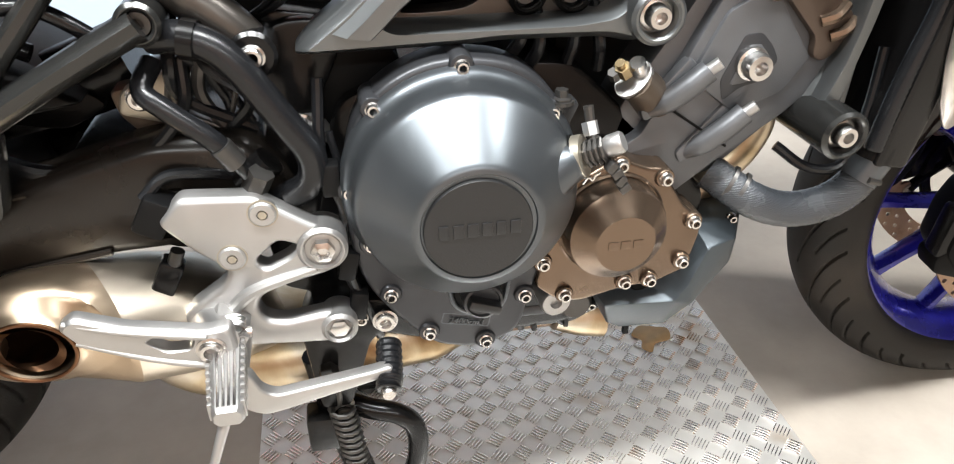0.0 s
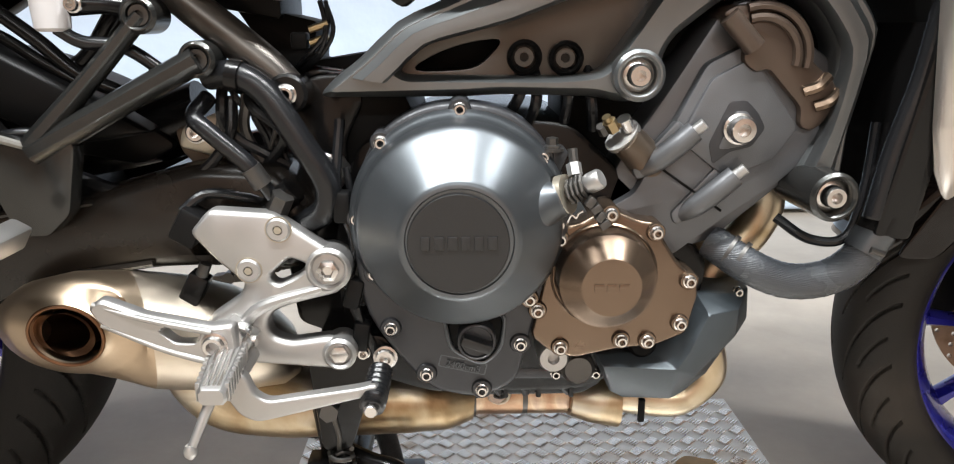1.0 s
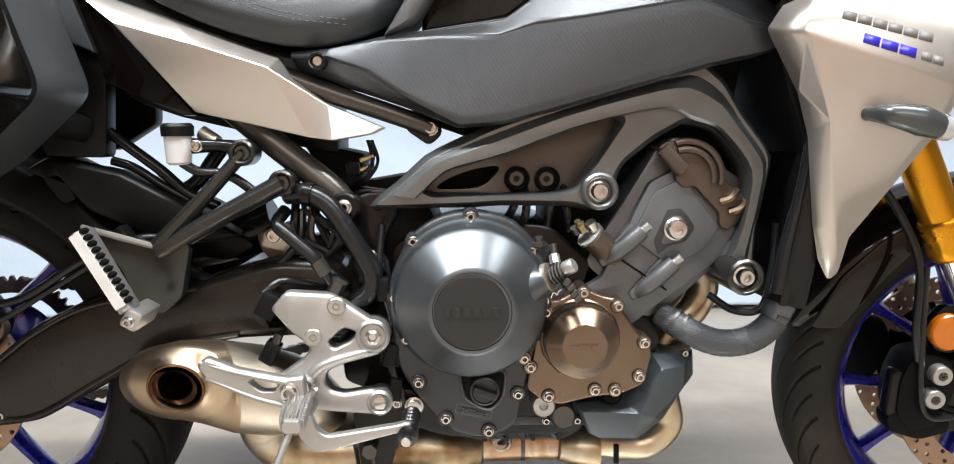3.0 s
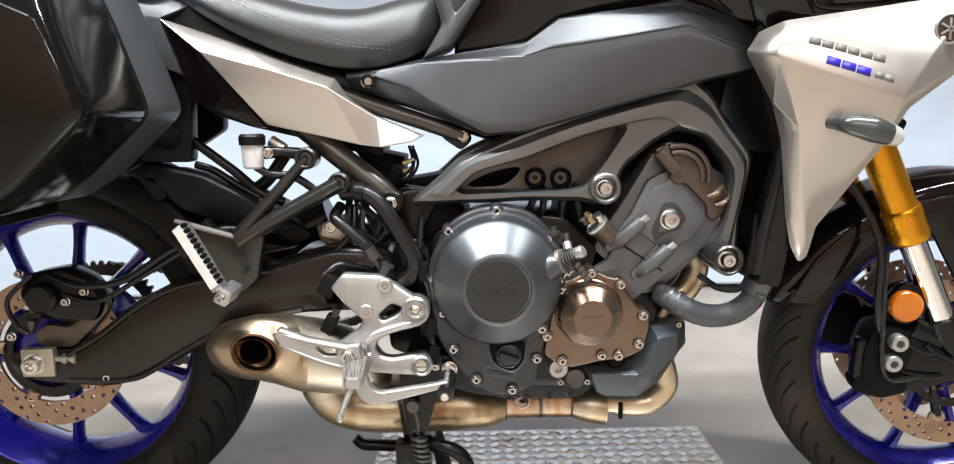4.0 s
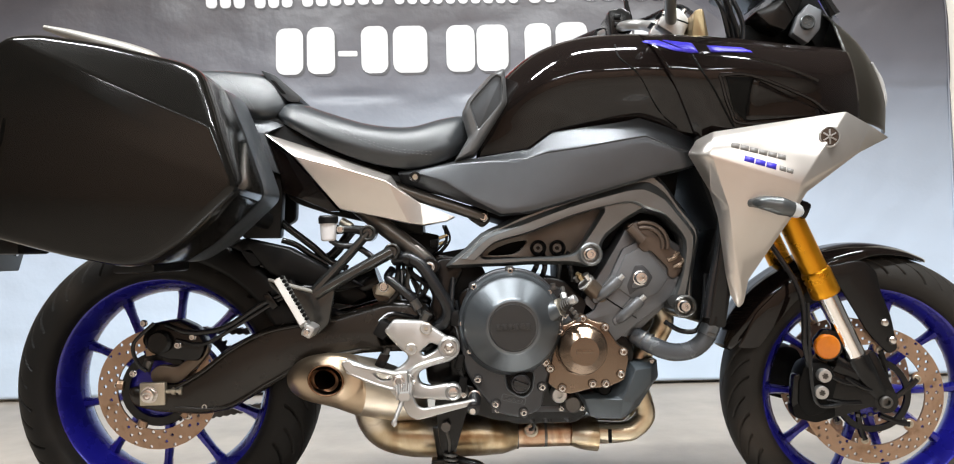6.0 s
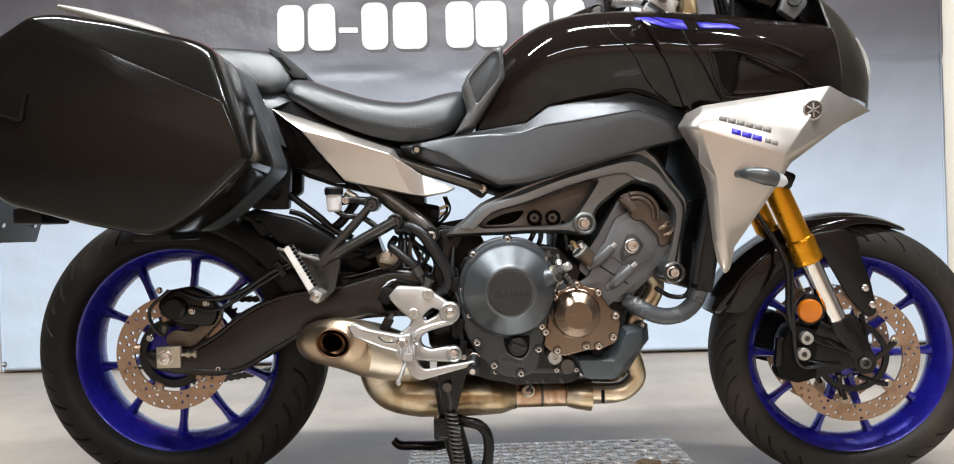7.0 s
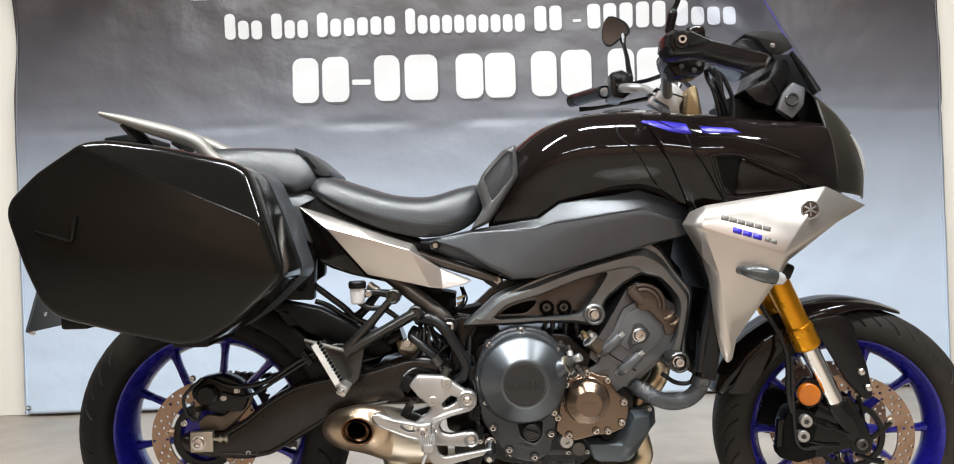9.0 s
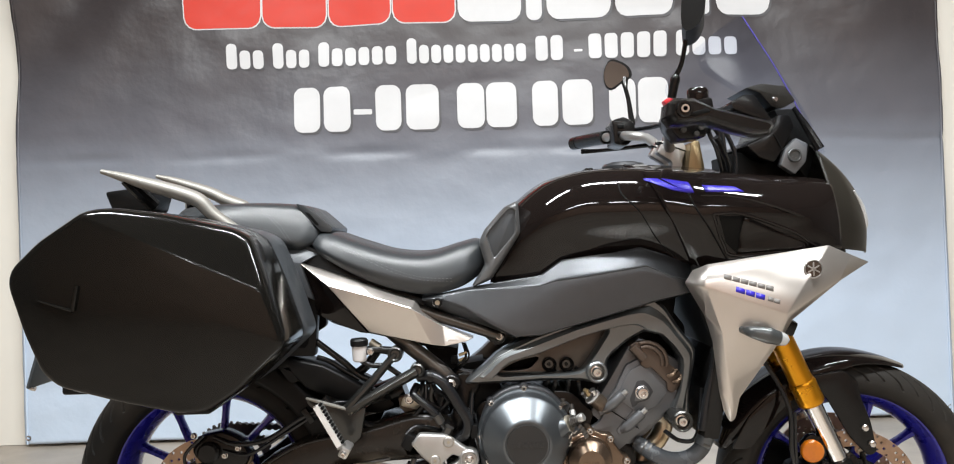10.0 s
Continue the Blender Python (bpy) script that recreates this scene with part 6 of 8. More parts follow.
line_on("scoop_rim", cowl, SCOOP + SCOOP[:1], 0.004, M["gloss_black"], cowl, 0.0015)
for pts in ([(0.998, 1.028), (1.035, 1.026), (1.093, 0.991), (1.060, 0.999)], [(1.043, 1.026), (1.098, 1.015), (1.105, 0.991), (1.089, 0.992)], [(1.125, 1.008), (1.194, 1.002), (1.213, 0.990), (1.129, 0.992)]):
    decal("blue_stripe", cowl, pts, M["decal_blue"], cowl, 0.0032)
pad = part("knee_pad", pierced([(0.733, 0.991), (0.737, 0.918), (0.668, 0.815), (0.624, 0.798), (0.656, 0.850), (0.643, 0.899), (0.657, 0.928), (0.702, 0.977)], [[(0.664, 0.915), (0.708, 0.972), (0.722, 0.966), (0.720, 0.918), (0.677, 0.868)]], -0.07, -0.142, 0.007, ((0, 0.014), (0.002, 0.008), (0.006, 0.002), (0.009, 0))), M["pad_grey"], bike, "dark grey plastic pad between tank and seat")
part("pad_panel", plate(round_loop([(0.660, 0.915), (0.708, 0.976), (0.726, 0.968), (0.724, 0.916), (0.676, 0.862)], 0.004), -0.10, -0.1375, 0.002), M["tail_grey"], pad)
EDGE_TOP = [(0.512, 0.782), (0.560, 0.786), (0.623, 0.799), (0.700, 0.8095), (0.779, 0.820), (0.827, 0.853), (0.885, 0.860), (0.942, 0.866), (0.999, 0.876), (1.055, 0.856), (1.112, 0.832)]
EDGE_LOW = [(0.520, 0.756), (0.545, 0.748), (0.600, 0.732), (0.660, 0.711), (0.716, 0.688), (0.770, 0.690), (0.843, 0.709), (0.930, 0.733), (1.020, 0.757), (1.075, 0.768), (1.098, 0.775)]
rows = []
UPPER = (0.06, 0.06, 0.10, 0.15, 0.20, 0.28, 0.30, 0.31, 0.34, 0.50, 0.55)
LOWER = (0.22, 0.30, 0.62, 0.87, 0.93, 0.93, 0.93, 0.93, 0.93, 0.93, 0.93)
for k, ((xt, zt), (xl, zl)) in enumerate(zip(EDGE_TOP, EDGE_LOW)):
    s = min(1, max(0, (k - 1) / 6))
    u, l = UPPER[k], LOWER[k]
    rim, d2 = 0.122 + 0.026 * s, 0.136 + 0.042 * s
    d3 = d2 + 0.006 * (1 - s) + 0.012 * min(1, max(0, (k - 1) / 2)) * (1 - s)
    low = d3 - 0.030 + 0.018 * s
    rows.append([(xt + (xl - xt) * f, y, zt + (zl - zt) * f) for f, y in ((0.02, -rim + 0.03), (0, -rim), (0.03, -rim - 0.004), (u - 0.02, -d2 + 0.002), (u + 0.02, -d2), (l - 0.03, -d3), (l + 0.03, -d3 + 0.002), (1.0, -low))])
side = shell(part("side_cover", skin(rows, 1, 4), M["side_grey"], bike, "dark grey grained plastic side cover under the tank", 22), 0.003)
part("panel_bolt", ring_boss(0.547, 0.769, 0.0068, 0.0108, -0.14, -0.158), M["satin_black"], side)
part("bolt_head", lathe([(0.0055, -0.145), (0.0055, -0.155), (0.002, -0.155)], (0.547, 0, 0.769), seg=14), M["alu_dull"], side)

tail = part("tail_panel", faceted(dict(A=(0.243, -0.138, 0.866), B=(0.368, -0.138, 0.824), C=(0.497, -0.138, 0.775), D=(0.309, -0.170, 0.815), E=(0.408, -0.172, 0.787), F=(0.492, -0.172, 0.760), G=(0.512, -0.140, 0.749), H=(0.556, -0.140, 0.717), I=(0.624, -0.141, 0.688),
                                       J=(0.608, -0.142, 0.680), K=(0.562, -0.150, 0.6725), L=(0.532, -0.154, 0.677), M=(0.465, -0.152, 0.693), N=(0.395, -0.150, 0.709)),
                                  ("ABED", "BCFE", "DEN", "ENM", "EFLM", "CGF", "GHF", "HKLF", "HIJK"), -0.10), M["silver"], bike, "matt silver tail panel beside the seat", 20)
part("tail_mark", tube([(0.566, -0.1545, 0.684), (0.571, -0.1545, 0.690), (0.592, -0.1505, 0.6865)], 0.0009, 6, 1), M["white_vinyl"], tail)
part("tail_side", faceted(dict(A=(0.238, -0.126, 0.862), B=(0.304, -0.140, 0.811), C=(0.391, -0.140, 0.705), D=(0.372, -0.126, 0.706), E=(0.275, -0.122, 0.748), F=(0.270, -0.126, 0.782)), ("ABF", "FBE", "EBCD"), -0.09), M["gloss_black"], tail, "black glossy inner edge of the tail")
grey = part("tail_cover", faceted(dict(A=(0.05, -0.125, 0.945), B=(0.183, -0.128, 0.910), C=(0.229, -0.122, 0.904), D=(0.283, -0.118, 0.884), E=(0.246, -0.140, 0.865), F=(0.208, -0.146, 0.873), G=(0.273, -0.138, 0.783), H=(0.234, -0.140, 0.800), I=(0.10, -0.130, 0.87)), ("ABFI", "BCF", "CDEF", "FEGH"), -0.09, 0.0015), M["tail_grey"], bike, "blue grey plastic tail cover above the side case", 20)
part("tail_body", plate(round_loop([(-0.18, 1.000), (-0.10, 0.985), (0.10, 0.955), (0.27, 0.90), (0.40, 0.83), (0.52, 0.775), (0.55, 0.72), (0.50, 0.70), (0.42, 0.72), (0.33, 0.80), (0.20, 0.82), (-0.05, 0.88), (-0.17, 0.95)], 0.015), 0.12, -0.118, 0.012), M["black_plastic"], bike, "black plastic tail under the seat")
post = part("rear_post", plate(round_loop([(0.150, 0.86), (0.262, 0.85), (0.276, 0.781), (0.268, 0.654), (0.190, 0.656)], 0.008), -0.085, -0.115, 0.005), M["black_plastic"], bike, "black plastic post and beams under the tail")
part("beam", pierced([(0.162, 0.639), (0.195, 0.657), (0.286, 0.635), (0.390, 0.579), (0.435, 0.551), (0.389, 0.543), (0.349, 0.541), (0.245, 0.583), (0.214, 0.617)], [[(0.194, 0.627), (0.213, 0.601), (0.224, 0.604), (0.207, 0.631)]], -0.09, -0.122, 0.006, ((0, 0.008), (0.001, 0.005), (0.004, 0.001), (0.006, 0))), M["black_plastic"], post)
part("inner_panel", plate(round_loop([(0.262, 0.79), (0.340, 0.752), (0.433, 0.730), (0.556, 0.690), (0.556, 0.655), (0.511, 0.664), (0.481, 0.668), (0.440, 0.684), (0.350, 0.706), (0.300, 0.724), (0.276, 0.740)], 0.006), 0.03, -0.075, 0.006), M["black_plastic"], post)
part("inner_fender", plate(round_loop([(0.18, 0.640), (0.28, 0.618), (0.345, 0.590), (0.40, 0.560), (0.44, 0.530), (0.40, 0.51), (0.25, 0.54)], 0.012), 0.06, -0.07, 0.008), M["black_plastic"], post)
part("thin_rail", tube([(0.262, -0.10, 0.690), (0.296, -0.10, 0.663), (0.330, -0.10, 0.636), (0.363, -0.10, 0.606), (0.401, -0.10, 0.588)], 0.0075, 12), M["satin_black"], post)
part("thin_rail", tube([(0.268, -0.10, 0.650), (0.296, -0.10, 0.640), (0.330, -0.10, 0.617), (0.363, -0.10, 0.597)], 0.006, 12), M["satin_black"], post)
part("thin_rail", tube([(0.262, -0.10, 0.770), (0.305, -0.10, 0.755), (0.345, -0.10, 0.742), (0.40, -0.10, 0.735)], 0.009, 12), M["satin_black"], post)
part("far_post", plate(round_loop([(0.12, 0.86), (0.262, 0.85), (0.255, 0.70), (0.19, 0.66), (0.05, 0.68)], 0.008), 0.085, 0.115, 0.005), M["black_plastic"], post)
arc = [radians(a) for a in range(8, 116, 12)]
hug = part("rear_hugger", skin([[REAR + Vector(((0.333 - dr) * math.cos(a), y, (0.333 - dr) * math.sin(a))) for y, dr in ((-0.104, 0.062), (-0.102, 0.030), (-0.085, 0.008), (0, 0), (0.085, 0.008), (0.098, 0.03))] for a in arc], 4, 4), M["black_plastic"], bike, "black plastic hugger over the rear tyre", 60)
shell(hug, 0.004)

seat = part("rider_seat", skin([
    [(0.262, -0.10, 0.903), (0.258, -0.10, 0.915), (0.255, -0.07, 0.925), (0.250, 0, 0.928)],
    [(0.300, -0.135, 0.876), (0.298, -0.142, 0.895), (0.300, -0.105, 0.930), (0.302, 0, 0.936)],
    [(0.370, -0.142, 0.835), (0.370, -0.152, 0.862), (0.370, -0.115, 0.905), (0.370, 0, 0.914)],
    [(0.450, -0.142, 0.803), (0.450, -0.154, 0.835), (0.450, -0.120, 0.880), (0.450, 0, 0.889)],
    [(0.530, -0.135, 0.788), (0.530, -0.148, 0.820), (0.530, -0.115, 0.872), (0.530, 0, 0.883)],
    [(0.600, -0.118, 0.802), (0.602, -0.128, 0.835), (0.600, -0.095, 0.890), (0.600, 0, 0.900)],
    [(0.645, -0.085, 0.830), (0.652, -0.092, 0.860), (0.645, -0.07, 0.900), (0.640, 0, 0.908)],
    [(0.655, -0.05, 0.845), (0.664, -0.05, 0.865), (0.660, -0.04, 0.890), (0.656, 0, 0.895)]], 8, 8, mirror=True), M["leather"], bike, "black vinyl rider seat with grey stitching", 60)
shell(seat, 0.004)
def stitches(pts, parent):
    """A row of single stitches that follows the cover's near side."""
    path = [Vector((p.x, lie(parent, p.x, p.z) - 0.0024, p.z)) for p in smooth_path([(x, 0, z) for x, z in pts], 16)]
    bm = bmesh.new()
    for a, b in zip(path[::2], path[1::2]):
        tube([a, b], 0.0005, 5, 1, bm)
    return tagged(part("stitching", bm, M["stitch"], parent), "fine grey seam stitching", kind="stuff")


for dz in (0.0, 0.006):
    stitches([(0.316, 0.905 + dz), (0.371, 0.879 + dz), (0.456, 0.838 + dz), (0.517, 0.820 + dz), (0.585, 0.814 + dz)], seat)
pill = part("passenger_seat", skin([
    [(-0.03, -0.10, 0.965), (-0.035, -0.10, 0.980), (-0.03, -0.085, 0.992), (-0.03, -0.06, 0.998), (-0.03, 0, 1.000)],
    [(0.06, -0.132, 0.945), (0.06, -0.142, 0.962), (0.06, -0.125, 0.990), (0.06, -0.095, 1.002), (0.06, 0, 1.004)],
    [(0.15, -0.134, 0.917), (0.15, -0.148, 0.936), (0.155, -0.128, 0.982), (0.155, -0.098, 1.001), (0.155, 0, 1.004)],
    [(0.222, -0.128, 0.897), (0.232, -0.140, 0.914), (0.240, -0.120, 0.962), (0.236, -0.092, 0.993), (0.234, 0, 0.998)],
    [(0.250, -0.112, 0.897), (0.264, -0.122, 0.912), (0.272, -0.108, 0.945), (0.264, -0.086, 0.978), (0.262, 0, 0.984)],
    [(0.270, -0.095, 0.905), (0.284, -0.100, 0.918), (0.288, -0.090, 0.936), (0.282, -0.070, 0.956), (0.280, 0, 0.962)]], 8, 8, mirror=True), M["leather"], bike, "black vinyl passenger seat with stitched panels", 60)
shell(pill, 0.004)
for dx in (0.0, 0.007):
    stitches([(0.05, 0.990 + dx), (0.150, 0.981 + dx), (0.175 + dx, 0.970), (0.200 + dx, 0.945), (0.222 + dx, 0.912)], pill)
part("rear_panel", plate(round_loop([(0.232, 1.0005), (0.262, 0.990), (0.314, 0.943), (0.311, 0.932), (0.288, 0.934), (0.250, 0.974)], 0.005), 0.098, -0.112, 0.008), M["leather"], pill)
# thin black plate puts a hollow's shade on the flat panel
part("panel_shade", plate(round_loop([(0.252, 0.980), (0.262, 0.978), (0.284, 0.950), (0.276, 0.950)], 0.003), -0.105, -0.1125, 0.0005), M["inner_black"], pill)

# grab rails
for sy, lab in ((-1, "silver grab rail"), (1, "silver grab rail on the far side")):
    y = sy * 0.165
    off = 0.0 if sy < 0 else 0.018
    g = part("grab_rail", tube([(-0.176 - off, y, 1.080 + off), (-0.123 - off, y, 1.064 + off), (-0.06, y, 1.044 + off * 0.5), (-0.012, y, 1.029), (0.034, y, 1.010), (0.062, y * 0.97, 0.980), (0.105, y * 0.9, 0.945)], [0.005, 0.011, 0.0150, 0.0165, 0.0165, 0.0145, 0.0125], 14, flat=1.3), M["rail_grey"], bike, lab)
    part("mount", tube([(-0.125 - off, y, 1.060), (-0.105, y * 0.9, 1.035), (-0.085, y * 0.7, 1.005)], [0.012, 0.014, 0.016], 10), M["satin_black"], g)
light = part("tail_light", plate(round_loop([(-0.222, 1.043), (-0.160, 1.050), (-0.110, 1.040), (-0.124, 0.995), (-0.205, 0.998)], 0.008), 0.06, -0.06, 0.008), M["black_plastic"], bike, "dark tail light housing under the grab rails")
ph = part("plate_holder", turned(box(-0.004, 0.004, -0.098, 0.098, -0.098, 0.100, 0.003), pose(-0.361, 0, 0.693, 0, 17, 0)), M["plate_blue"], bike, "dark plate holder behind the rear wheel")
for y, z in ((-0.060, 0.640), (-0.086, 0.600), (0.060, 0.640)):
    part("plate_screw", rod((-0.361 + (z - 0.693) * 0.30, y, z), (-0.350 + (z - 0.693) * 0.30, y, z - 0.003), 0.0055, 12), M["steel"], ph)
part("bracket", tube([(-0.352, 0, 0.70), (-0.24, 0, 0.81), (-0.12, 0, 0.92)], [0.02, 0.03, 0.03], 12), M["black_plastic"], ph)

# side case
CS = [(-0.212, 0.852), (-0.206, 0.880), (-0.156, 0.928), (-0.073, 0.982), (-0.032, 0.986), (0.062, 0.972), (0.190, 0.940), (0.220, 0.922), (0.252, 0.843), (0.287, 0.735), (0.282, 0.718), (0.198, 0.642), (0.142, 0.608), (0.097, 0.604), (-0.002, 0.626), (-0.124, 0.661), (-0.152, 0.686), (-0.184, 0.762)]
CS = round_loop(CS, 0.016, 3)
CREASE_A, CREASE_B = Vector((-0.062, 0.968)), Vector((0.262, 0.812))


def above_crease(x, z):
    """How far a point of the lid lies above the crease that runs down its face."""
    d = (CREASE_B - CREASE_A).normalized()
    return (x - CREASE_A.x) * -d.y + (z - CREASE_A.y) * d.x


def shrunk(f, y, dx=0.0, dz=0.0, slope=0.0):
    cx, cz = 0.03, 0.79
    out = []
    for x, z in CS:
        x, z = cx + (x - cx) * f + dx, cz + (z - cz) * f + dz
        out.append(Vector((x, y + slope * max(0, above_crease(x, z)) + (0.10 * max(0, 0.70 - z) if slope else 0), z)))
    return out


def case_lid():
    """The lid: a sharp-edged shell whose face breaks along a crease."""
    rings = [shrunk(0.985, -0.295), shrunk(1.0, -0.310), shrunk(1.0, -0.414, 0, 0, 0.10), shrunk(0.998, -0.428, 0, 0, 0.20), shrunk(0.991, -0.441, 0, 0, 0.30), shrunk(0.980, -0.4505, 0, 0, 0.36), shrunk(0.966, -0.4560, 0, 0, 0.40), shrunk(0.950, -0.4585, 0, 0, 0.42), shrunk(0.925, -0.4600, 0, 0, 0.42)]
    bm = loft(rings, caps=False)
    bm.verts.ensure_lookup_table()
    n = len(CS)
    last = bm.verts[-n:]
    over = [above_crease(v.co.x, v.co.z) for v in last]
    up = [k for k in range(n) if over[k] > 0]
    first = next(k for k in up if over[k - 1] <= 0)
    order = [(first + k) % n for k in range(n)]
    cut = len(up)
    ends = []
    for a, b in ((order[-1], order[0]), (order[cut - 1], order[cut])):
        t = over[a] / (over[a] - over[b])
        e = bm.edges.get((last[a], last[b]))
        _, v = bmesh.utils.edge_split(e, last[a], t)
        ends.append(v)
    upper = [ends[0]] + [last[k] for k in order[:cut]] + [ends[1]]
    lower = [ends[1]] + [last[k] for k in order[cut:]] + [ends[0]]
    bm.faces.new(upper)
    bm.faces.new(lower)
    edge = bm.edges.get((ends[0], ends[1]))
    bmesh.ops.bevel(bm, geom=[edge], offset=0.004, segments=3, profile=0.5, affect="EDGES")
    return bm


case = part("side_case", case_lid(), M["case_black"], bike, "large glossy black hard side case", 40)
part("inner_shell", loft([shrunk(0.93, -0.180, 0.015), shrunk(0.97, -0.205, 0.012), shrunk(0.97, -0.28, 0.006), shrunk(0.955, -0.296, 0.004)]), M["tail_grey"], case, "grey inner half of the case", 40)
part("seam", loft([shrunk(0.99, -0.290), shrunk(0.99, -0.302)], caps=False), M["inner_black"], case)
part("case_mark", tube([(-0.152, -0.4605, 0.822), (-0.120, -0.4608, 0.811), (-0.089, -0.4608, 0.801)], [0.0012, 0.0022, 0.0028], 8, 6), M["case_black"], case)
part("case_mark", tube([(-0.089, -0.4600, 0.801), (-0.085, -0.4600, 0.822), (-0.080, -0.4600, 0.846)], [0.0040, 0.0050, 0.0042], 10, 6), M["case_black"], case)
part("latch_foot", box(-0.168, -0.115, -0.36, -0.26, 0.632, 0.662, 0.006), M["black_plastic"], case)
part("latch_foot", box(0.06, 0.13, -0.40, -0.24, 0.595, 0.622, 0.006), M["black_plastic"], case)
part("case_mount", tube([(0.20, -0.19, 0.72), (0.22, -0.14, 0.70), (0.24, -0.11, 0.69)], 0.018, 12), M["black_plastic"], case)

# ---- fairing ----
FP = dict(A=(1.086, -0.188, 0.798), B=(1.102, -0.192, 0.824), C=(1.130, -0.207, 0.837), D=(1.388, -0.213, 0.870), E=(1.510, -0.141, 0.829), F=(1.108, -0.222, 0.792), G=(1.284, -0.238, 0.729),
          H=(1.300, -0.222, 0.716), I=(1.268, -0.205, 0.668), J=(1.192, -0.195, 0.549), K=(1.184, -0.190, 0.503), L=(1.173, -0.188, 0.494), N=(1.160, -0.188, 0.520), O=(1.153, -0.186, 0.560), P=(1.142, -0.186, 0.672), Q=(1.130, -0.186, 0.727), R=(1.160, -0.206, 0.690), S=(1.168, -0.203, 0.560), T=(1.448, -0.185, 0.848), U=(1.42, -0.190, 0.795))


def blade_y(x, z):
    """The depth of the fairing's upper face."""
    a, b, c = Vector(FP["C"]), Vector(FP["D"]), Vector(FP["G"])
    n = (b - a).cross(c - a)
    return a.y - (n.x * (x - a.x) + n.z * (z - a.z)) / n.y


FP["F"] = (1.120, blade_y(1.120, 0.790), 0.790)
low_a, low_b, low_c = Vector(FP["F"]), Vector(FP["G"]), Vector(FP["K"])
low_n = (low_b - low_a).cross(low_c - low_a)
for k in "IJRS":
    x, _, z = FP[k]
    FP[k] = (x, low_a.y - (low_n.x * (x - low_a.x) + low_n.z * (z - low_a.z)) / low_n.y, z)
bm = bmesh.new()
V = {k: bm.verts.new(p) for k, p in FP.items()}
for f in ("ABCF", "FCDG", "DTUG", "TEU", "GUH", "GHI", "FGIJKSR", "SKL", "AFQ", "QFR", "QRP", "PRSO", "OSLN"):
    if f == "GUH":
        continue
    bm.faces.new([V[k] for k in f])
bm.faces.new([V[k] for k in "GUH"])
bmesh.ops.bevel(bm, geom=[e for e in bm.edges if len(e.link_faces) == 2], offset=0.003, segments=2, profile=0.5, affect="EDGES", clamp_overlap=True)
fairing = part("fairing", bm, M["silver"], bike, "matt silver faceted front fairing blade", 30)
shell(fairing, 0.004)


emblem = part("emblem", lathe([(0.021, 0.002), (0.021, -0.004), (0.0195, -0.0055), (0.0180, -0.0055), (0.0172, -0.0035), (0.001, -0.0035)], (1.349, blade_y(1.349, 0.821) + 0.001, 0.821), seg=40), M["alu"], fairing, "round chrome emblem")
part("emblem_inner", lathe([(0.0168, -0.002), (0.0168, -0.0045), (0.001, -0.0048)], (1.349, blade_y(1.349, 0.821) + 0.001, 0.821), seg=32), M["brown_metal"], emblem)
for k in range(3):
    part("emblem_bar", turned(box(-0.0145, 0.0145, -0.0060, -0.0040, -0.0016, 0.0016, 0.0004), pose(1.349, blade_y(1.349, 0.821) + 0.001, 0.821, 0, 60 * k + 30, 0)), M["alu"], emblem)


def bars(x0, z0, x1, z1, n, h, material, name):
    """A word as a row of plain slanted bars on the fairing's face."""
    for k in range(n):
        t0, t1 = k / n, (k + 0.9) / n
        p = []
        for t, up in ((t0, 0), (t1, 0), (t1, 1), (t0, 1)):
            x, z = x0 + (x1 - x0) * t + up * h * 0.25, z0 + (z1 - z0) * t + up * h
            p.append((x, blade_y(x, z) - 0.0024, z))
        b = bmesh.new()
        b.faces.new([b.verts.new(q) for q in p])
        shell(part(name, b, material, fairing), 0.0004)


bars(1.160, 0.806, 1.262, 0.776, 6, 0.010, M["decal_grey"], "grey_bar")
bars(1.182, 0.778, 1.242, 0.758, 3, 0.011, M["decal_blue"], "blue_bar")
bars(1.246, 0.758, 1.272, 0.749, 2, 0.009, M["decal_grey"], "grey_bar")
sig = part("turn_signal", tube([(1.195, -0.196, 0.697), (1.196, -0.225, 0.697), (1.206, -0.250, 0.695), (1.235, -0.256, 0.688), (1.262, -0.254, 0.680)], [0.009, 0.0085, 0.013, 0.0175, 0.014], 18, flat=0.85), M["signal_grey"], fairing, "grey bullet turn signal")
part("lens", tube([(1.258, -0.2545, 0.681), (1.272, -0.252, 0.677), (1.280, -0.25, 0.675)], [0.0155, 0.0125, 0.004], 18, flat=0.85), M["clear_lens"], sig)
part("socket", lathe([(0.016, 0.006), (0.016, -0.004), (0.012, -0.007), (0.004, -0.007)], (1.195, -0.196, 0.697), seg=20), M["black_plastic"], sig)
part("inner_fairing", plate(round_loop([(1.11, 0.84), (1.10, 0.80), (1.125, 0.72), (1.17, 0.60), (1.22, 0.66), (1.30, 0.74), (1.42, 0.80), (1.43, 0.86)], 0.01), 0.17, -0.17, 0.01), M["inner_black"], bike, "black inner panels behind the fairing")
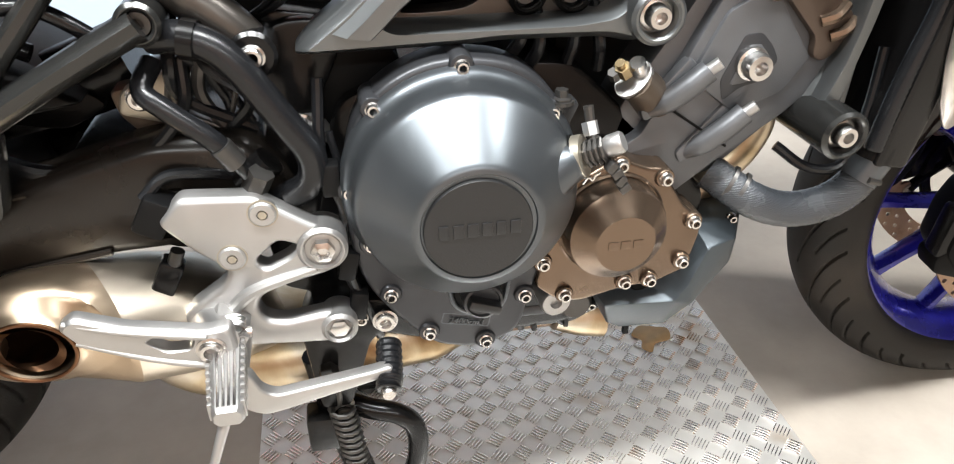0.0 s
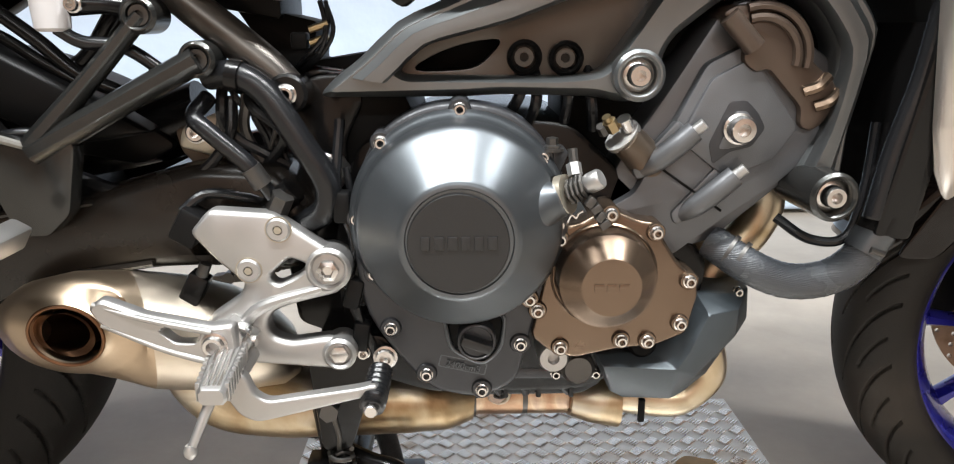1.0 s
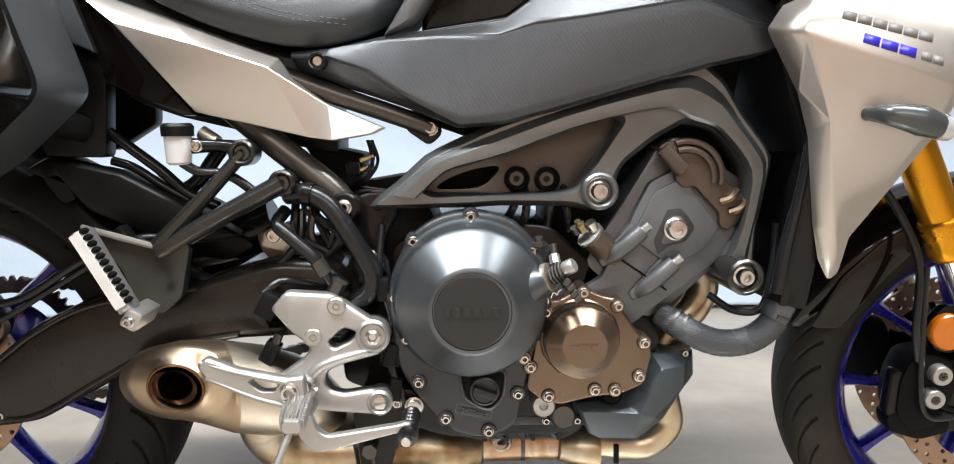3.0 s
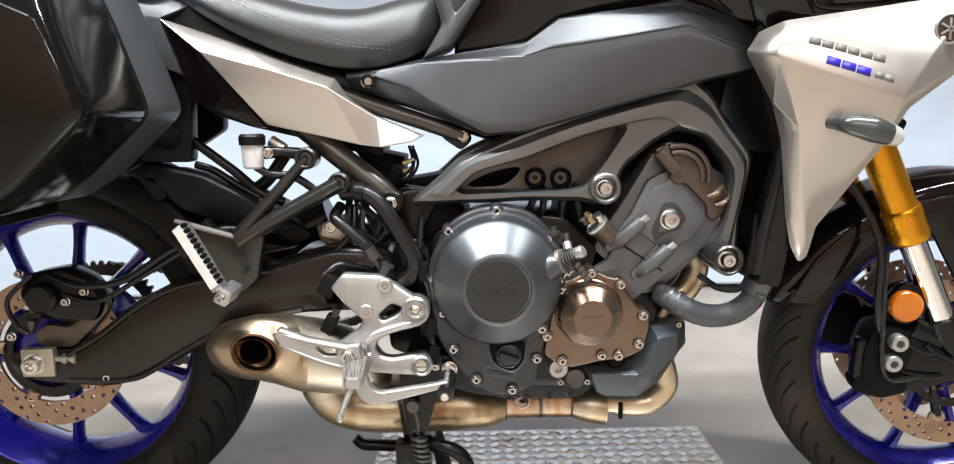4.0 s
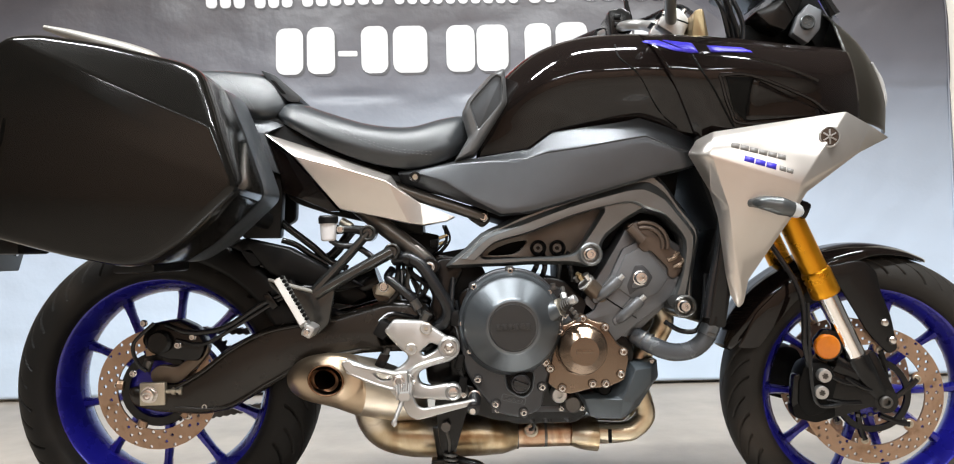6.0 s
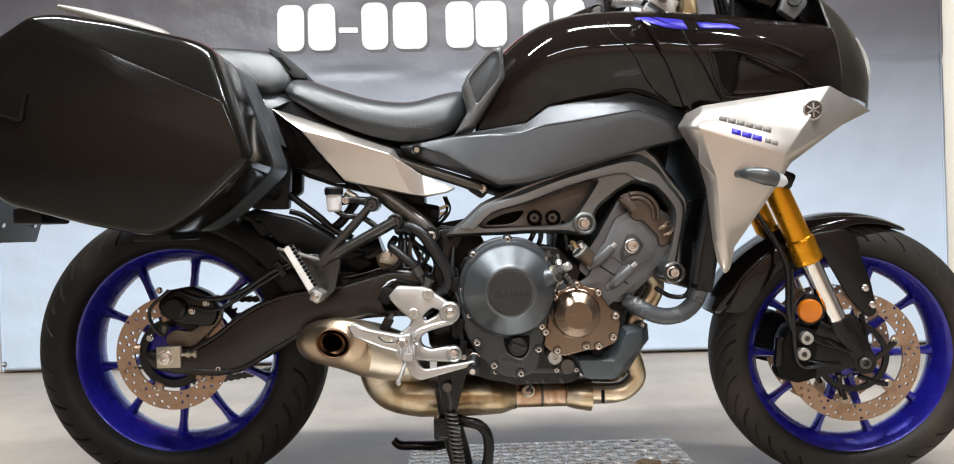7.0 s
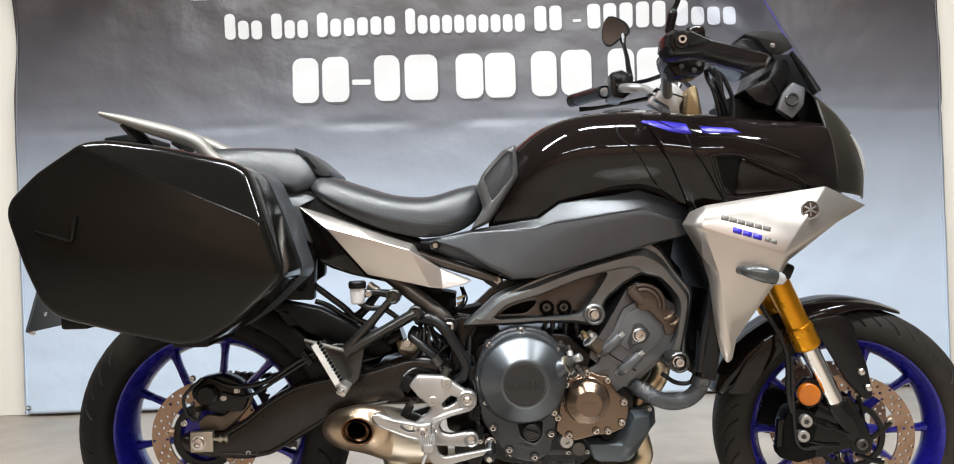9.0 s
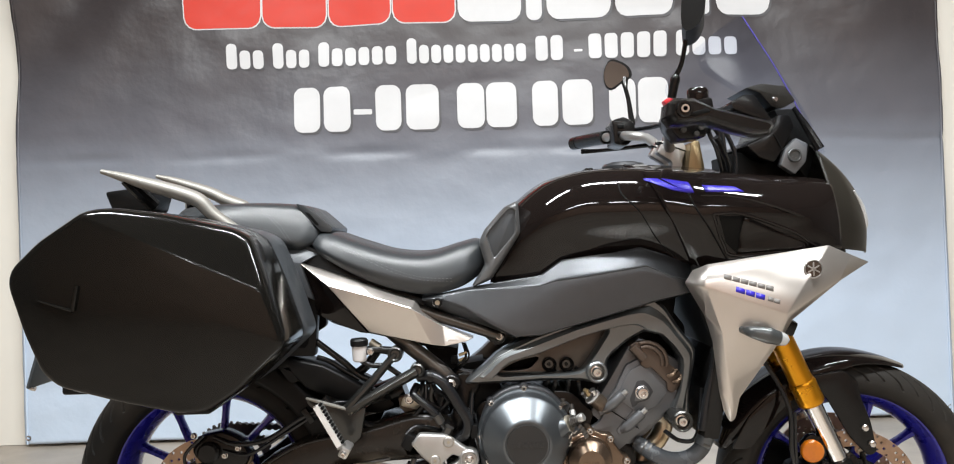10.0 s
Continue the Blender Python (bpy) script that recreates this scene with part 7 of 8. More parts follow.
nose = part("nose_cowl", skin([
    [(1.425, -0.165, 0.862), (1.425, -0.166, 0.95), (1.42, -0.138, 1.030), (1.415, -0.095, 1.095), (1.405, 0, 1.118)],
    [(1.480, -0.138, 0.856), (1.482, -0.142, 0.93), (1.478, -0.118, 1.005), (1.472, -0.082, 1.050), (1.465, 0, 1.068)],
    [(1.530, -0.092, 0.850), (1.530, -0.098, 0.91), (1.526, -0.085, 0.965), (1.520, -0.062, 1.000), (1.515, 0, 1.015)],
    [(1.555, -0.045, 0.846), (1.552, -0.05, 0.90), (1.548, -0.045, 0.945), (1.545, -0.032, 0.965), (1.545, 0, 0.975)]], 8, 8, mirror=True), M["cowl_matt"], bike, "matt dark grey nose cowl", 60)
shell(nose, 0.004)
part("headlight", tube([(1.500, -0.112, 0.990), (1.522, -0.100, 0.955), (1.532, -0.094, 0.915), (1.528, -0.090, 0.885)], [0.002, 0.006, 0.007, 0.002], 12), M["clear_lens"], bike, "narrow clear headlight lens")

# screen, dash and bars
scr = part("windscreen", skin([
    [(1.385, -0.155, 1.075), (1.44, -0.10, 1.085), (1.478, 0, 1.085), (1.44, 0.10, 1.085), (1.385, 0.155, 1.075)],
    [(1.272, -0.165, 1.180), (1.370, -0.115, 1.195), (1.432, 0, 1.190), (1.370, 0.115, 1.195), (1.272, 0.165, 1.180)],
    [(1.152, -0.150, 1.265), (1.290, -0.105, 1.290), (1.376, 0, 1.300), (1.290, 0.105, 1.290), (1.152, 0.150, 1.265)],
    [(1.175, -0.110, 1.338), (1.265, -0.07, 1.366), (1.328, 0, 1.380), (1.265, 0.07, 1.366), (1.175, 0.110, 1.338)],
    [(1.250, -0.05, 1.402), (1.278, -0.03, 1.418), (1.300, 0, 1.426), (1.278, 0.03, 1.418), (1.250, 0.05, 1.402)]], 6, 6), M["screen"], bike, "clear bluish plastic windscreen", 80)
shell(scr, 0.0016)
scr.visible_shadow = False
part("edge_strip", tube([(1.478, 0, 1.087), (1.433, 0, 1.192), (1.377, 0, 1.302), (1.329, 0, 1.382), (1.302, 0, 1.427)], 0.0014, 8), M["edge_blue"], scr)
dash = part("instrument_panel", plate(round_loop([(1.286, 1.245), (1.324, 1.254), (1.381, 1.246), (1.404, 1.210), (1.372, 1.193), (1.349, 1.197), (1.320, 1.232)], 0.006), 0.09, -0.045, 0.006), M["cowl_matt"], bike, "dark instrument housing behind the screen")
part("visor", plate(round_loop([(1.226, 1.200), (1.258, 1.217), (1.281, 1.214), (1.318, 1.156), (1.300, 1.156), (1.230, 1.184)], 0.006), 0.085, -0.115, 0.006), M["satin_black"], dash)
bolt(dash, 1.352, -0.052, 1.214, 0.005)
part("side_panel", plate(round_loop([(1.256, 1.100), (1.314, 1.126), (1.332, 1.168), (1.356, 1.166), (1.366, 1.140), (1.338, 1.088), (1.319, 1.060), (1.285, 1.072)], 0.005), 0.10, -0.118, 0.005), M["satin_black"], dash, "dark plastic panel under the instruments")
part("panel_seam", tube([(1.318, -0.119, 1.124), (1.336, -0.120, 1.090)], 0.0012, 6, 1), M["inner_black"], dash)
part("panel_screw", lathe([(0.005, -0.116), (0.005, -0.1195), (0.002, -0.1195)], (1.313, 0, 1.104), seg=14), M["satin_black"], dash)
part("socket_plate", plate(round_loop([(1.330, 1.052), (1.342, 1.087), (1.367, 1.113), (1.394, 1.099), (1.389, 1.060), (1.362, 1.030)], 0.004), -0.10, -0.124, 0.003), M["cast_grey"], dash, "grey plate with a round power socket")
part("socket", lathe([(0.0155, -0.122), (0.0155, -0.129), (0.0140, -0.1305), (0.0120, -0.1305), (0.0112, -0.1285), (0.004, -0.1285)], (1.361, 0, 1.073), seg=30), M["signal_grey"], dash)
for k in range(4):
    a = radians(90 * k + 20)
    part("socket_mark", box(1.361 + 0.006 * math.cos(a) - 0.0015, 1.361 + 0.006 * math.cos(a) + 0.0015, -0.1292, -0.1283, 1.073 + 0.006 * math.sin(a) - 0.001, 1.073 + 0.006 * math.sin(a) + 0.001, 0), M["dark_steel"], dash)
part("inner_cover", plate(round_loop([(1.245, 1.090), (1.316, 1.090), (1.371, 1.062), (1.372, 1.020), (1.250, 1.030)], 0.006), 0.10, -0.06, 0.006), M["inner_black"], dash)
part("screen_base", plate(round_loop([(1.335, 1.185), (1.378, 1.185), (1.430, 1.085), (1.405, 1.020), (1.36, 1.09), (1.352, 1.15)], 0.005), 0.09, -0.085, 0.005), M["inner_black"], dash)
part("screen_pillar", tube([(1.372, -0.105, 1.184), (1.395, -0.118, 1.135), (1.418, -0.128, 1.085)], [0.005, 0.009, 0.011], 10), M["satin_black"], dash)
bar = part("handlebar", tube([(1.02, -0.455, 1.128), (1.035, -0.34, 1.135), (1.055, -0.22, 1.135), (1.085, -0.10, 1.112), (1.105, -0.03, 1.108), (1.108, 0.03, 1.110), (1.110, 0.10, 1.130), (1.095, 0.16, 1.160), (1.060, 0.20, 1.172), (1.030, 0.30, 1.184), (0.965, 0.45, 1.190)], 0.0125, 16), M["alu"], bike, "silver tapered aluminium handlebar")
for y in (-0.034, 0.034):
    part("riser", plate(round_loop([(1.108, 1.045), (1.104, 1.076), (1.070, 1.098), (1.082, 1.120), (1.100, 1.136), (1.118, 1.132), (1.138, 1.112), (1.140, 1.098), (1.128, 1.076), (1.132, 1.042)], 0.005), y - 0.016, y + 0.016, 0.003), M["alu"], bar, "silver handlebar clamp")
    part("clamp_gap", turned(box(-0.040, 0.034, y - 0.0165, y + 0.0165, -0.0016, 0.0016, 0), pose(1.112, 0, 1.108, 0, 20, 0)), M["inner_black"], bar)
    for x, z in ((1.090, 1.122), (1.132, 1.124)):
        part("clamp_bolt", rod((x, y, z), (x + 0.004, y, z + 0.010), 0.0055), M["steel"], bar)
part("top_yoke", plate(round_loop([(1.128, 1.020), (1.134, 1.068), (1.140, 1.116), (1.160, 1.120), (1.170, 1.060), (1.175, 1.00)], 0.008), -0.085, 0.085, 0.010), M["gold_metal"], bar, "bronze coloured top yoke")
part("grip", tube([(0.958, 0.462, 1.190), (0.99, 0.39, 1.189), (1.020, 0.325, 1.186)], 0.0185, 16, 14, ridge=0.0014), M["hose"], bar)
part("grip_end", rod((0.950, 0.475, 1.190), (0.962, 0.452, 1.190), 0.0200, 18), M["satin_black"], bar)
part("switch_block", plate(round_loop([(1.021, 1.220), (1.055, 1.229), (1.083, 1.211), (1.085, 1.171), (1.059, 1.148), (1.025, 1.155)], 0.008), 0.225, 0.335, 0.006), M["satin_black"], bar)
for z in (1.176, 1.196):
    part("button", box(1.034, 1.052, 0.219, 0.227, z, z + 0.012, 0.003), M["black_plastic"], bar)
part("clutch_lever", tube([(1.160, 0.20, 1.150), (1.077, 0.36, 1.158), (1.02, 0.46, 1.164), (0.978, 0.50, 1.168)], [0.007, 0.006, 0.006, 0.008], 10, flat=0.7), M["satin_black"], bar)
part("cross_hose", tube([(1.08, 0.30, 1.20), (1.12, 0.22, 1.195), (1.16, 0.10, 1.185), (1.18, 0.0, 1.12)], 0.006, 10), M["hose"], bar)
part("grip", tube([(1.018, -0.455, 1.128), (1.030, -0.37, 1.133), (1.038, -0.32, 1.136)], 0.0175, 16, 14, ridge=0.0012), M["hose"], bar)
part("switch_block", plate(round_loop([(1.020, 1.140), (1.050, 1.168), (1.090, 1.160), (1.103, 1.118), (1.098, 1.095), (1.045, 1.090), (1.025, 1.115)], 0.008), -0.33, -0.255, 0.006), M["satin_black"], bar)
for x, z in ((1.050, 1.108), (1.075, 1.100), (1.085, 1.112)):
    part("lever_screw", rod((x, -0.334, z), (x, -0.342, z), 0.0052, 12), M["dark_steel"], bar)
part("red_switch", turned(box(-0.009, 0.011, -0.31, -0.285, -0.006, 0.006, 0.003), pose(1.031, 0, 1.172, 0, -30, 0)), M["red"], bar)
part("brake_master", turned(box(-0.030, 0.040, -0.03, 0.03, -0.016, 0.020, 0.006), pose(1.092, -0.25, 1.158, 0, -8, 0)), M["satin_black"], bar)
part("reservoir", lathe([(0.019, 0.0), (0.0225, 0.010), (0.0225, 0.028), (0.019, 0.034), (0.004, 0.035)], (1.107, -0.25, 1.172), axis="z", seg=24), M["gloss_black"], bar, "glossy black brake fluid reservoir")
hg = part("handguard", facet([(0.988, 1.120), (0.991, 1.143), (1.004, 1.152), (1.039, 1.150), (1.073, 1.133), (1.178, 1.104), (1.184, 1.096), (1.174, 1.081), (1.149, 1.080), (1.115, 1.089), (1.055, 1.108), (1.029, 1.104), (0.999, 1.104)],
                             [(0.998, 1.122), (1.000, 1.138), (1.008, 1.144), (1.036, 1.142), (1.070, 1.126), (1.168, 1.099), (1.173, 1.095), (1.168, 1.088), (1.150, 1.087), (1.117, 1.096), (1.057, 1.116), (1.030, 1.112), (1.005, 1.112)], -0.446, -0.462, -0.400), M["satin_black"], bike, "dark grey hand guard at the bar end")
# hollow drawn as shade: a black plate over the guard's face
part("guard_shade", plate(round_loop([(1.016, 1.1185), (1.032, 1.1145), (1.066, 1.1235), (1.058, 1.130), (1.034, 1.124)], 0.004), -0.455, -0.4628, 0.0004), M["inner_black"], hg)
part("end_ring", lathe([(0.0150, -0.455), (0.0150, -0.466), (0.0135, -0.4680), (0.0105, -0.4680), (0.0098, -0.4630), (0.001, -0.4630)], (1.016, 0, 1.129), seg=28), M["satin_black"], hg)
part("end_bolt", lathe([(0.0075, -0.460), (0.0075, -0.470), (0.0042, -0.470), (0.0038, -0.463)], (1.016, 0, 1.129), seg=16), M["steel"], hg)
MIRROR = smooth_loop([(1.044, 1.402), (1.064, 1.436), (1.102, 1.426), (1.123, 1.407), (1.126, 1.382), (1.100, 1.366), (1.067, 1.344), (1.046, 1.360)], 3)
lm = part("far_mirror", loft([[Vector((1.085 + (x - 1.085) * s, y, 1.390 + (z - 1.390) * s)) for x, z in MIRROR] for s, y in ((1.0, 0.440), (1.0, 0.448), (0.9, 0.462), (0.6, 0.470))]), M["black_plastic"], bike, "black mirror on a thin stem")
part("mirror_glass", loft([[Vector((1.083 + (x - 1.083) * 0.88 - 0.004, y, 1.390 + (z - 1.390) * 0.88)) for x, z in MIRROR] for y in (0.4395, 0.4385)]), M["mirror"], lm, "mirror glass")
part("stem", tube([(1.106, 0.448, 1.378), (1.105, 0.43, 1.345), (1.106, 0.40, 1.305), (1.104, 0.37, 1.26), (1.103, 0.345, 1.225)], [0.012, 0.0065, 0.0065, 0.008, 0.009], 12), M["satin_black"], lm)
part("stem_foot", tube([(1.103, 0.35, 1.232), (1.085, 0.33, 1.212), (1.06, 0.32, 1.200)], [0.010, 0.011, 0.012], 12), M["satin_black"], lm)
rm = part("near_mirror", loft([[Vector((1.045 + x + dy * 0.3, -0.42 + dy, 1.335 + z)) for x, z in smooth_loop([(-0.016, -0.06), (-0.010, 0.02), (0.010, 0.065), (0.028, 0.02), (0.026, -0.03), (0.010, -0.06)], 3)] for dy in (-0.05, -0.03, 0.03, 0.06)]), M["black_plastic"], bike, "black mirror seen edge-on on a stem")
part("stem", tube([(1.044, -0.40, 1.280), (1.036, -0.388, 1.23), (1.027, -0.38, 1.207), (1.025, -0.38, 1.200), (1.018, -0.375, 1.165)], [0.0045, 0.0045, 0.0055, 0.0095, 0.0085], 12), M["satin_black"], rm)
for pts in ([(1.150, -0.18, 1.138), (1.160, -0.16, 1.120), (1.174, -0.16, 1.088), (1.194, -0.14, 1.03)], [(1.165, -0.15, 1.145), (1.185, -0.14, 1.125), (1.190, -0.14, 1.088), (1.208, -0.12, 1.03)], [(1.185, -0.12, 1.150), (1.200, -0.12, 1.13), (1.205, -0.12, 1.092), (1.218, -0.11, 1.03)], [(1.19, -0.10, 1.150), (1.214, -0.10, 1.135), (1.236, -0.10, 1.082), (1.236, -0.10, 1.03)], [(1.16, -0.20, 1.11), (1.185, -0.17, 1.085), (1.205, -0.15, 1.05), (1.21, -0.13, 1.01)]):
    part("cable", tube(pts, 0.0052, 10), M["hose"], bar)
part("wire_wrap", rod((1.186, -0.148, 1.085), (1.192, -0.146, 1.068), 0.0085, 12), M["satin_black"], bar)

# ---- fork ----
AX = Vector((0.4015, 0, -0.9158))
for sy in (-1, 1):
    y = 0.105 * sy
    top, ring_p, low = Vector((1.235, y, 0.87)), Vector((1.392, y, 0.512)), Vector((1.452, y, 0.375))
    f = part("fork_leg", rod(top, ring_p - AX * 0.055, 0.0265, 28), M["gold"], bike, "gold anodised upside-down fork leg")
    part("collar", tube([ring_p - AX * 0.058, ring_p - AX * 0.052, ring_p - AX * 0.03, ring_p - AX * 0.006, ring_p], [0.0280, 0.0305, 0.0295, 0.0300, 0.0265], 28, 2), M["gold"], f)
    part("slider", rod(ring_p - AX * 0.01, low, 0.0208, 28), M["chrome"], f)
    part("fork_foot", tube([low - AX * 0.012, low + AX * 0.02, Vector((1.478, y * 0.97, 0.325)), Vector((1.500, y * 0.95, 0.296))], [0.027, 0.028, 0.026, 0.022], 18), M["satin_black"], f)
    part("axle_clamp", lathe([(0.024, -0.02), (0.026, -0.012), (0.026, 0.012), (0.024, 0.02)], (1.500, y * 0.97, 0.294), seg=28), M["satin_black"], f)
    cal = part("front_caliper", plate(round_loop([(1.338, 0.372), (1.362, 0.380), (1.390, 0.372), (1.405, 0.340), (1.395, 0.300), (1.380, 0.272), (1.345, 0.262), (1.322, 0.290), (1.325, 0.34)], 0.010), y - 0.022 if sy < 0 else y + 0.022, y + 0.042 if sy < 0 else y - 0.042, 0.009), M["inner_black"], f, "black four-piston brake caliper")
    part("caliper_bridge", tube([Vector((1.40, y, 0.37)), Vector((1.44, y, 0.35)), Vector((1.47, y, 0.33))], [0.022, 0.02, 0.018], 12), M["satin_black"], cal)
    part("caliper_lobe", plate(round_loop([(1.335, 0.300), (1.312, 0.285), (1.318, 0.262), (1.36, 0.250), (1.40, 0.262), (1.40, 0.285)], 0.008), y - 0.018, y + 0.02, 0.005), M["inner_black"], cal)
    part("caliper_bracket", plate(round_loop([(1.442, 0.385), (1.480, 0.400), (1.526, 0.300), (1.512, 0.272), (1.470, 0.283), (1.408, 0.262), (1.340, 0.272), (1.312, 0.284), (1.318, 0.352), (1.345, 0.350), (1.372, 0.372), (1.402, 0.366)], 0.008), y + 0.016 * sy, y - 0.010 * sy, 0.004), M["satin_black"], cal)
    for xa, za, xb, zb in ((1.385, 0.350, 1.440, 0.330), (1.380, 0.300, 1.450, 0.292), (1.420, 0.345, 1.470, 0.318)):
        part("bracket_rib", tube([(xa, y + 0.018 * sy, za), ((xa + xb) / 2, y + 0.021 * sy, (za + zb) / 2 - 0.004), (xb, y + 0.018 * sy, zb)], 0.0048, 8, 4), M["satin_black"], cal)
    if sy < 0:
        for x, z in ((1.3725, 0.352), (1.366, 0.318)):
            part("caliper_bolt", lathe([(0.0138, -0.125), (0.0138, -0.1405), (0.0124, -0.1425), (0.006, -0.1425), (0.005, -0.139)], (x, 0, z), seg=28), M["alu"], cal, "large bare aluminium bolt")
            for k in range(3):
                part("star_slot", turned(box(-0.0062, 0.0062, -0.1432, -0.1405, -0.0016, 0.0016, 0), pose(x, 0, z, 0, 60 * k + 15, 0)), M["dark_steel"], cal)
        part("axle_end", lathe([(0.0125, -0.115), (0.0125, -0.128), (0.010, -0.130), (0.007, -0.130), (0.006, -0.122)], (1.4985, 0, 0.294), seg=20), M["dark_steel"], f)
        part("reflector", lathe([(0.0255, -0.118), (0.0255, -0.127), (0.023, -0.130), (0.001, -0.1315)], (1.384, 0, 0.409), seg=36), M["amber"], f, "round amber side reflector")
        part("reflector_back", plate(round_loop([(1.36, 0.42), (1.38, 0.445), (1.41, 0.44), (1.42, 0.40), (1.40, 0.375), (1.37, 0.38)], 0.008), -0.10, -0.118, 0.003), M["satin_black"], f)
        part("brake_hose", tube([(1.345, -0.13, 0.37), (1.335, -0.135, 0.42), (1.335, -0.13, 0.50), (1.315, -0.12, 0.56), (1.27, -0.10, 0.64)], 0.0055, 12), M["hose"], f)
        part("sensor_cable", tube([(1.44, -0.10, 0.30), (1.40, -0.13, 0.29), (1.355, -0.135, 0.30), (1.345, -0.135, 0.40), (1.345, -0.13, 0.50)], 0.004, 10), M["hose"], f)
        for k in range(9):
            a = -0.2 + k * 0.36
            part("sensor_tooth", box(1.470 + 0.036 * math.cos(a + 3.2) - 0.003, 1.470 + 0.036 * math.cos(a + 3.2) + 0.003, -0.084, -0.078, 0.290 + 0.036 * math.sin(a + 3.2) - 0.003, 0.290 + 0.036 * math.sin(a + 3.2) + 0.003, 0), M["dark_steel"], f)
part("steering_stem", tube([(1.245, 0, 0.89), (1.30, 0, 0.76), (1.345, 0, 0.66)], 0.03, 16), M["satin_black"], bike)
part("lower_yoke", turned(box(-0.035, 0.035, -0.14, 0.14, -0.018, 0.018, 0.008), pose(1.318, 0, 0.70, 0, 23, 0)), M["satin_black"], bike)

# front mudguard
rows = []
for a, w, r, drop in ((162, 0.050, 0.324, 0.020), (150, 0.068, 0.326, 0.040), (135, 0.074, 0.323, 0.044), (115, 0.076, 0.318, 0.044), (100, 0.072, 0.317, 0.036), (88, 0.062, 0.316, 0.022), (76, 0.046, 0.313, 0.014), (66, 0.020, 0.311, 0.008), (63, 0.006, 0.310, 0.004)):
    a = radians(a)
    rows.append([FRONT + Vector((rr * math.cos(a), yy, rr * math.sin(a))) for yy, rr in ((-w * 1.08, r - drop), (-w, r - drop * 0.4), (-w * 0.55, r), (0, r + 0.002), (w * 0.55, r), (w, r - drop * 0.4), (w * 1.08, r - drop))])
mud = part("front_mudguard", skin(rows, 6, 5), M["gloss_black"], bike, "glossy black front mudguard with a pointed tip", 60)
shell(mud, 0.003)
part("stay", plate(round_loop([(1.385, 0.570), (1.470, 0.585), (1.500, 0.560), (1.505, 0.525), (1.527, 0.465), (1.540, 0.395), (1.520, 0.385), (1.480, 0.430), (1.430, 0.52)], 0.012), -0.080, -0.092, 0.004), M["satin_black"], mud)
part("side_skirt", plate(round_loop([(1.215, 0.40), (1.255, 0.475), (1.310, 0.530), (1.365, 0.560), (1.385, 0.54), (1.33, 0.49), (1.29, 0.44), (1.26, 0.40)], 0.012), -0.075, -0.083, 0.003), M["gloss_black"], mud)
for x, z in ((1.512, 0.452), (1.527, 0.415)):
    part("dome_bolt", lathe([(0.0085, -0.090), (0.0085, -0.096), (0.006, -0.099), (0.001, -0.100)], (x, 0, z), seg=18), M["steel"], mud)

# the bars stand a little to the right: wheel, fork and mudguard turn with them about the steering axis
STEER = Matrix.Translation(FRONT + Vector((0.009, 0, 0))) @ Matrix.Rotation(radians(-6), 4, -AX) @ Matrix.Translation(-FRONT)
for ob in list(bike.children):
    if ob.name.startswith(("front_wheel", "fork_leg", "front_mudguard", "steering_stem", "lower_yoke")):
        ob.matrix_basis = STEER @ ob.matrix_basis


# ---- printed banner on the wall behind ----
BX0, BX1, BY, BZ0, BZ1 = -1.480, 2.884, 1.700, 0.016, 2.75


def cloth(x, z):
    """How far the hanging sheet stands off its plane: soft folds, a crease and sagging rays from the top."""
    w = 0.006 * math.sin(x * 2.1 + 0.6 * z) + 0.004 * math.sin(x * 5.3 - 1.7 * z + 1.0)
    w += 0.010 * noise.noise(Vector((x * 1.3, z * 0.6, 0.3)))
    w += 0.020 * max(0, z - 1.2) * math.sin((x - 0.7) * 6 / (0.6 + 0.5 * (2.9 - z)))
    w += 0.013 * math.exp(-((z - 1.33 - 0.02 * noise.noise(Vector((x * 2, 7, 0)))) / 0.022) ** 2) * (0.4 + noise.noise(Vector((x * 3, 0, 0))))
    w += 0.010 * (0.3 - abs(noise.noise(Vector((x * 1.6 + z, z * 3.4 - x * 0.8, 2.0))))) * (0.4 + 0.6 * min(1, max(0, z - 0.6)))
    w += 0.0035 * noise.noise(Vector((x * 7, z * 9, 5.0)))
    side = abs(x - 0.7)
    w += 0.010 * max(0, z - 1.1) * side * math.sin(side * 9 + 7.5 * z + 2.5 * noise.noise(Vector((x, z, 4))))
    return w


bm = bmesh.new()
NX, NZ = 260, 200
grid = [[bm.verts.new((BX0 + (BX1 - BX0) * i / NX, BY + cloth(BX0 + (BX1 - BX0) * i / NX, BZ0 + (BZ1 - BZ0) * j / NZ), BZ0 + (BZ1 - BZ0) * j / NZ)) for j in range(NZ + 1)] for i in range(NX + 1)]
for a, b in zip(grid, grid[1:]):
    for j in range(NZ):
        bm.faces.new((a[j], a[j + 1], b[j + 1], b[j]))
banner = tagged(bm_object("banner", bm, M["banner"], 80), "large printed vinyl banner fading from dark brown to pale blue", "banner")
shell(banner, 0.002)
for x in (BX0 + 0.012, BX1 - 0.012):
    part("hem", tube([(x, BY - 0.004 + cloth(x, z), z) for z in [BZ0 + k * (BZ1 - BZ0) / 12 for k in range(13)]], 0.004, 8, 4), M["banner"], banner)
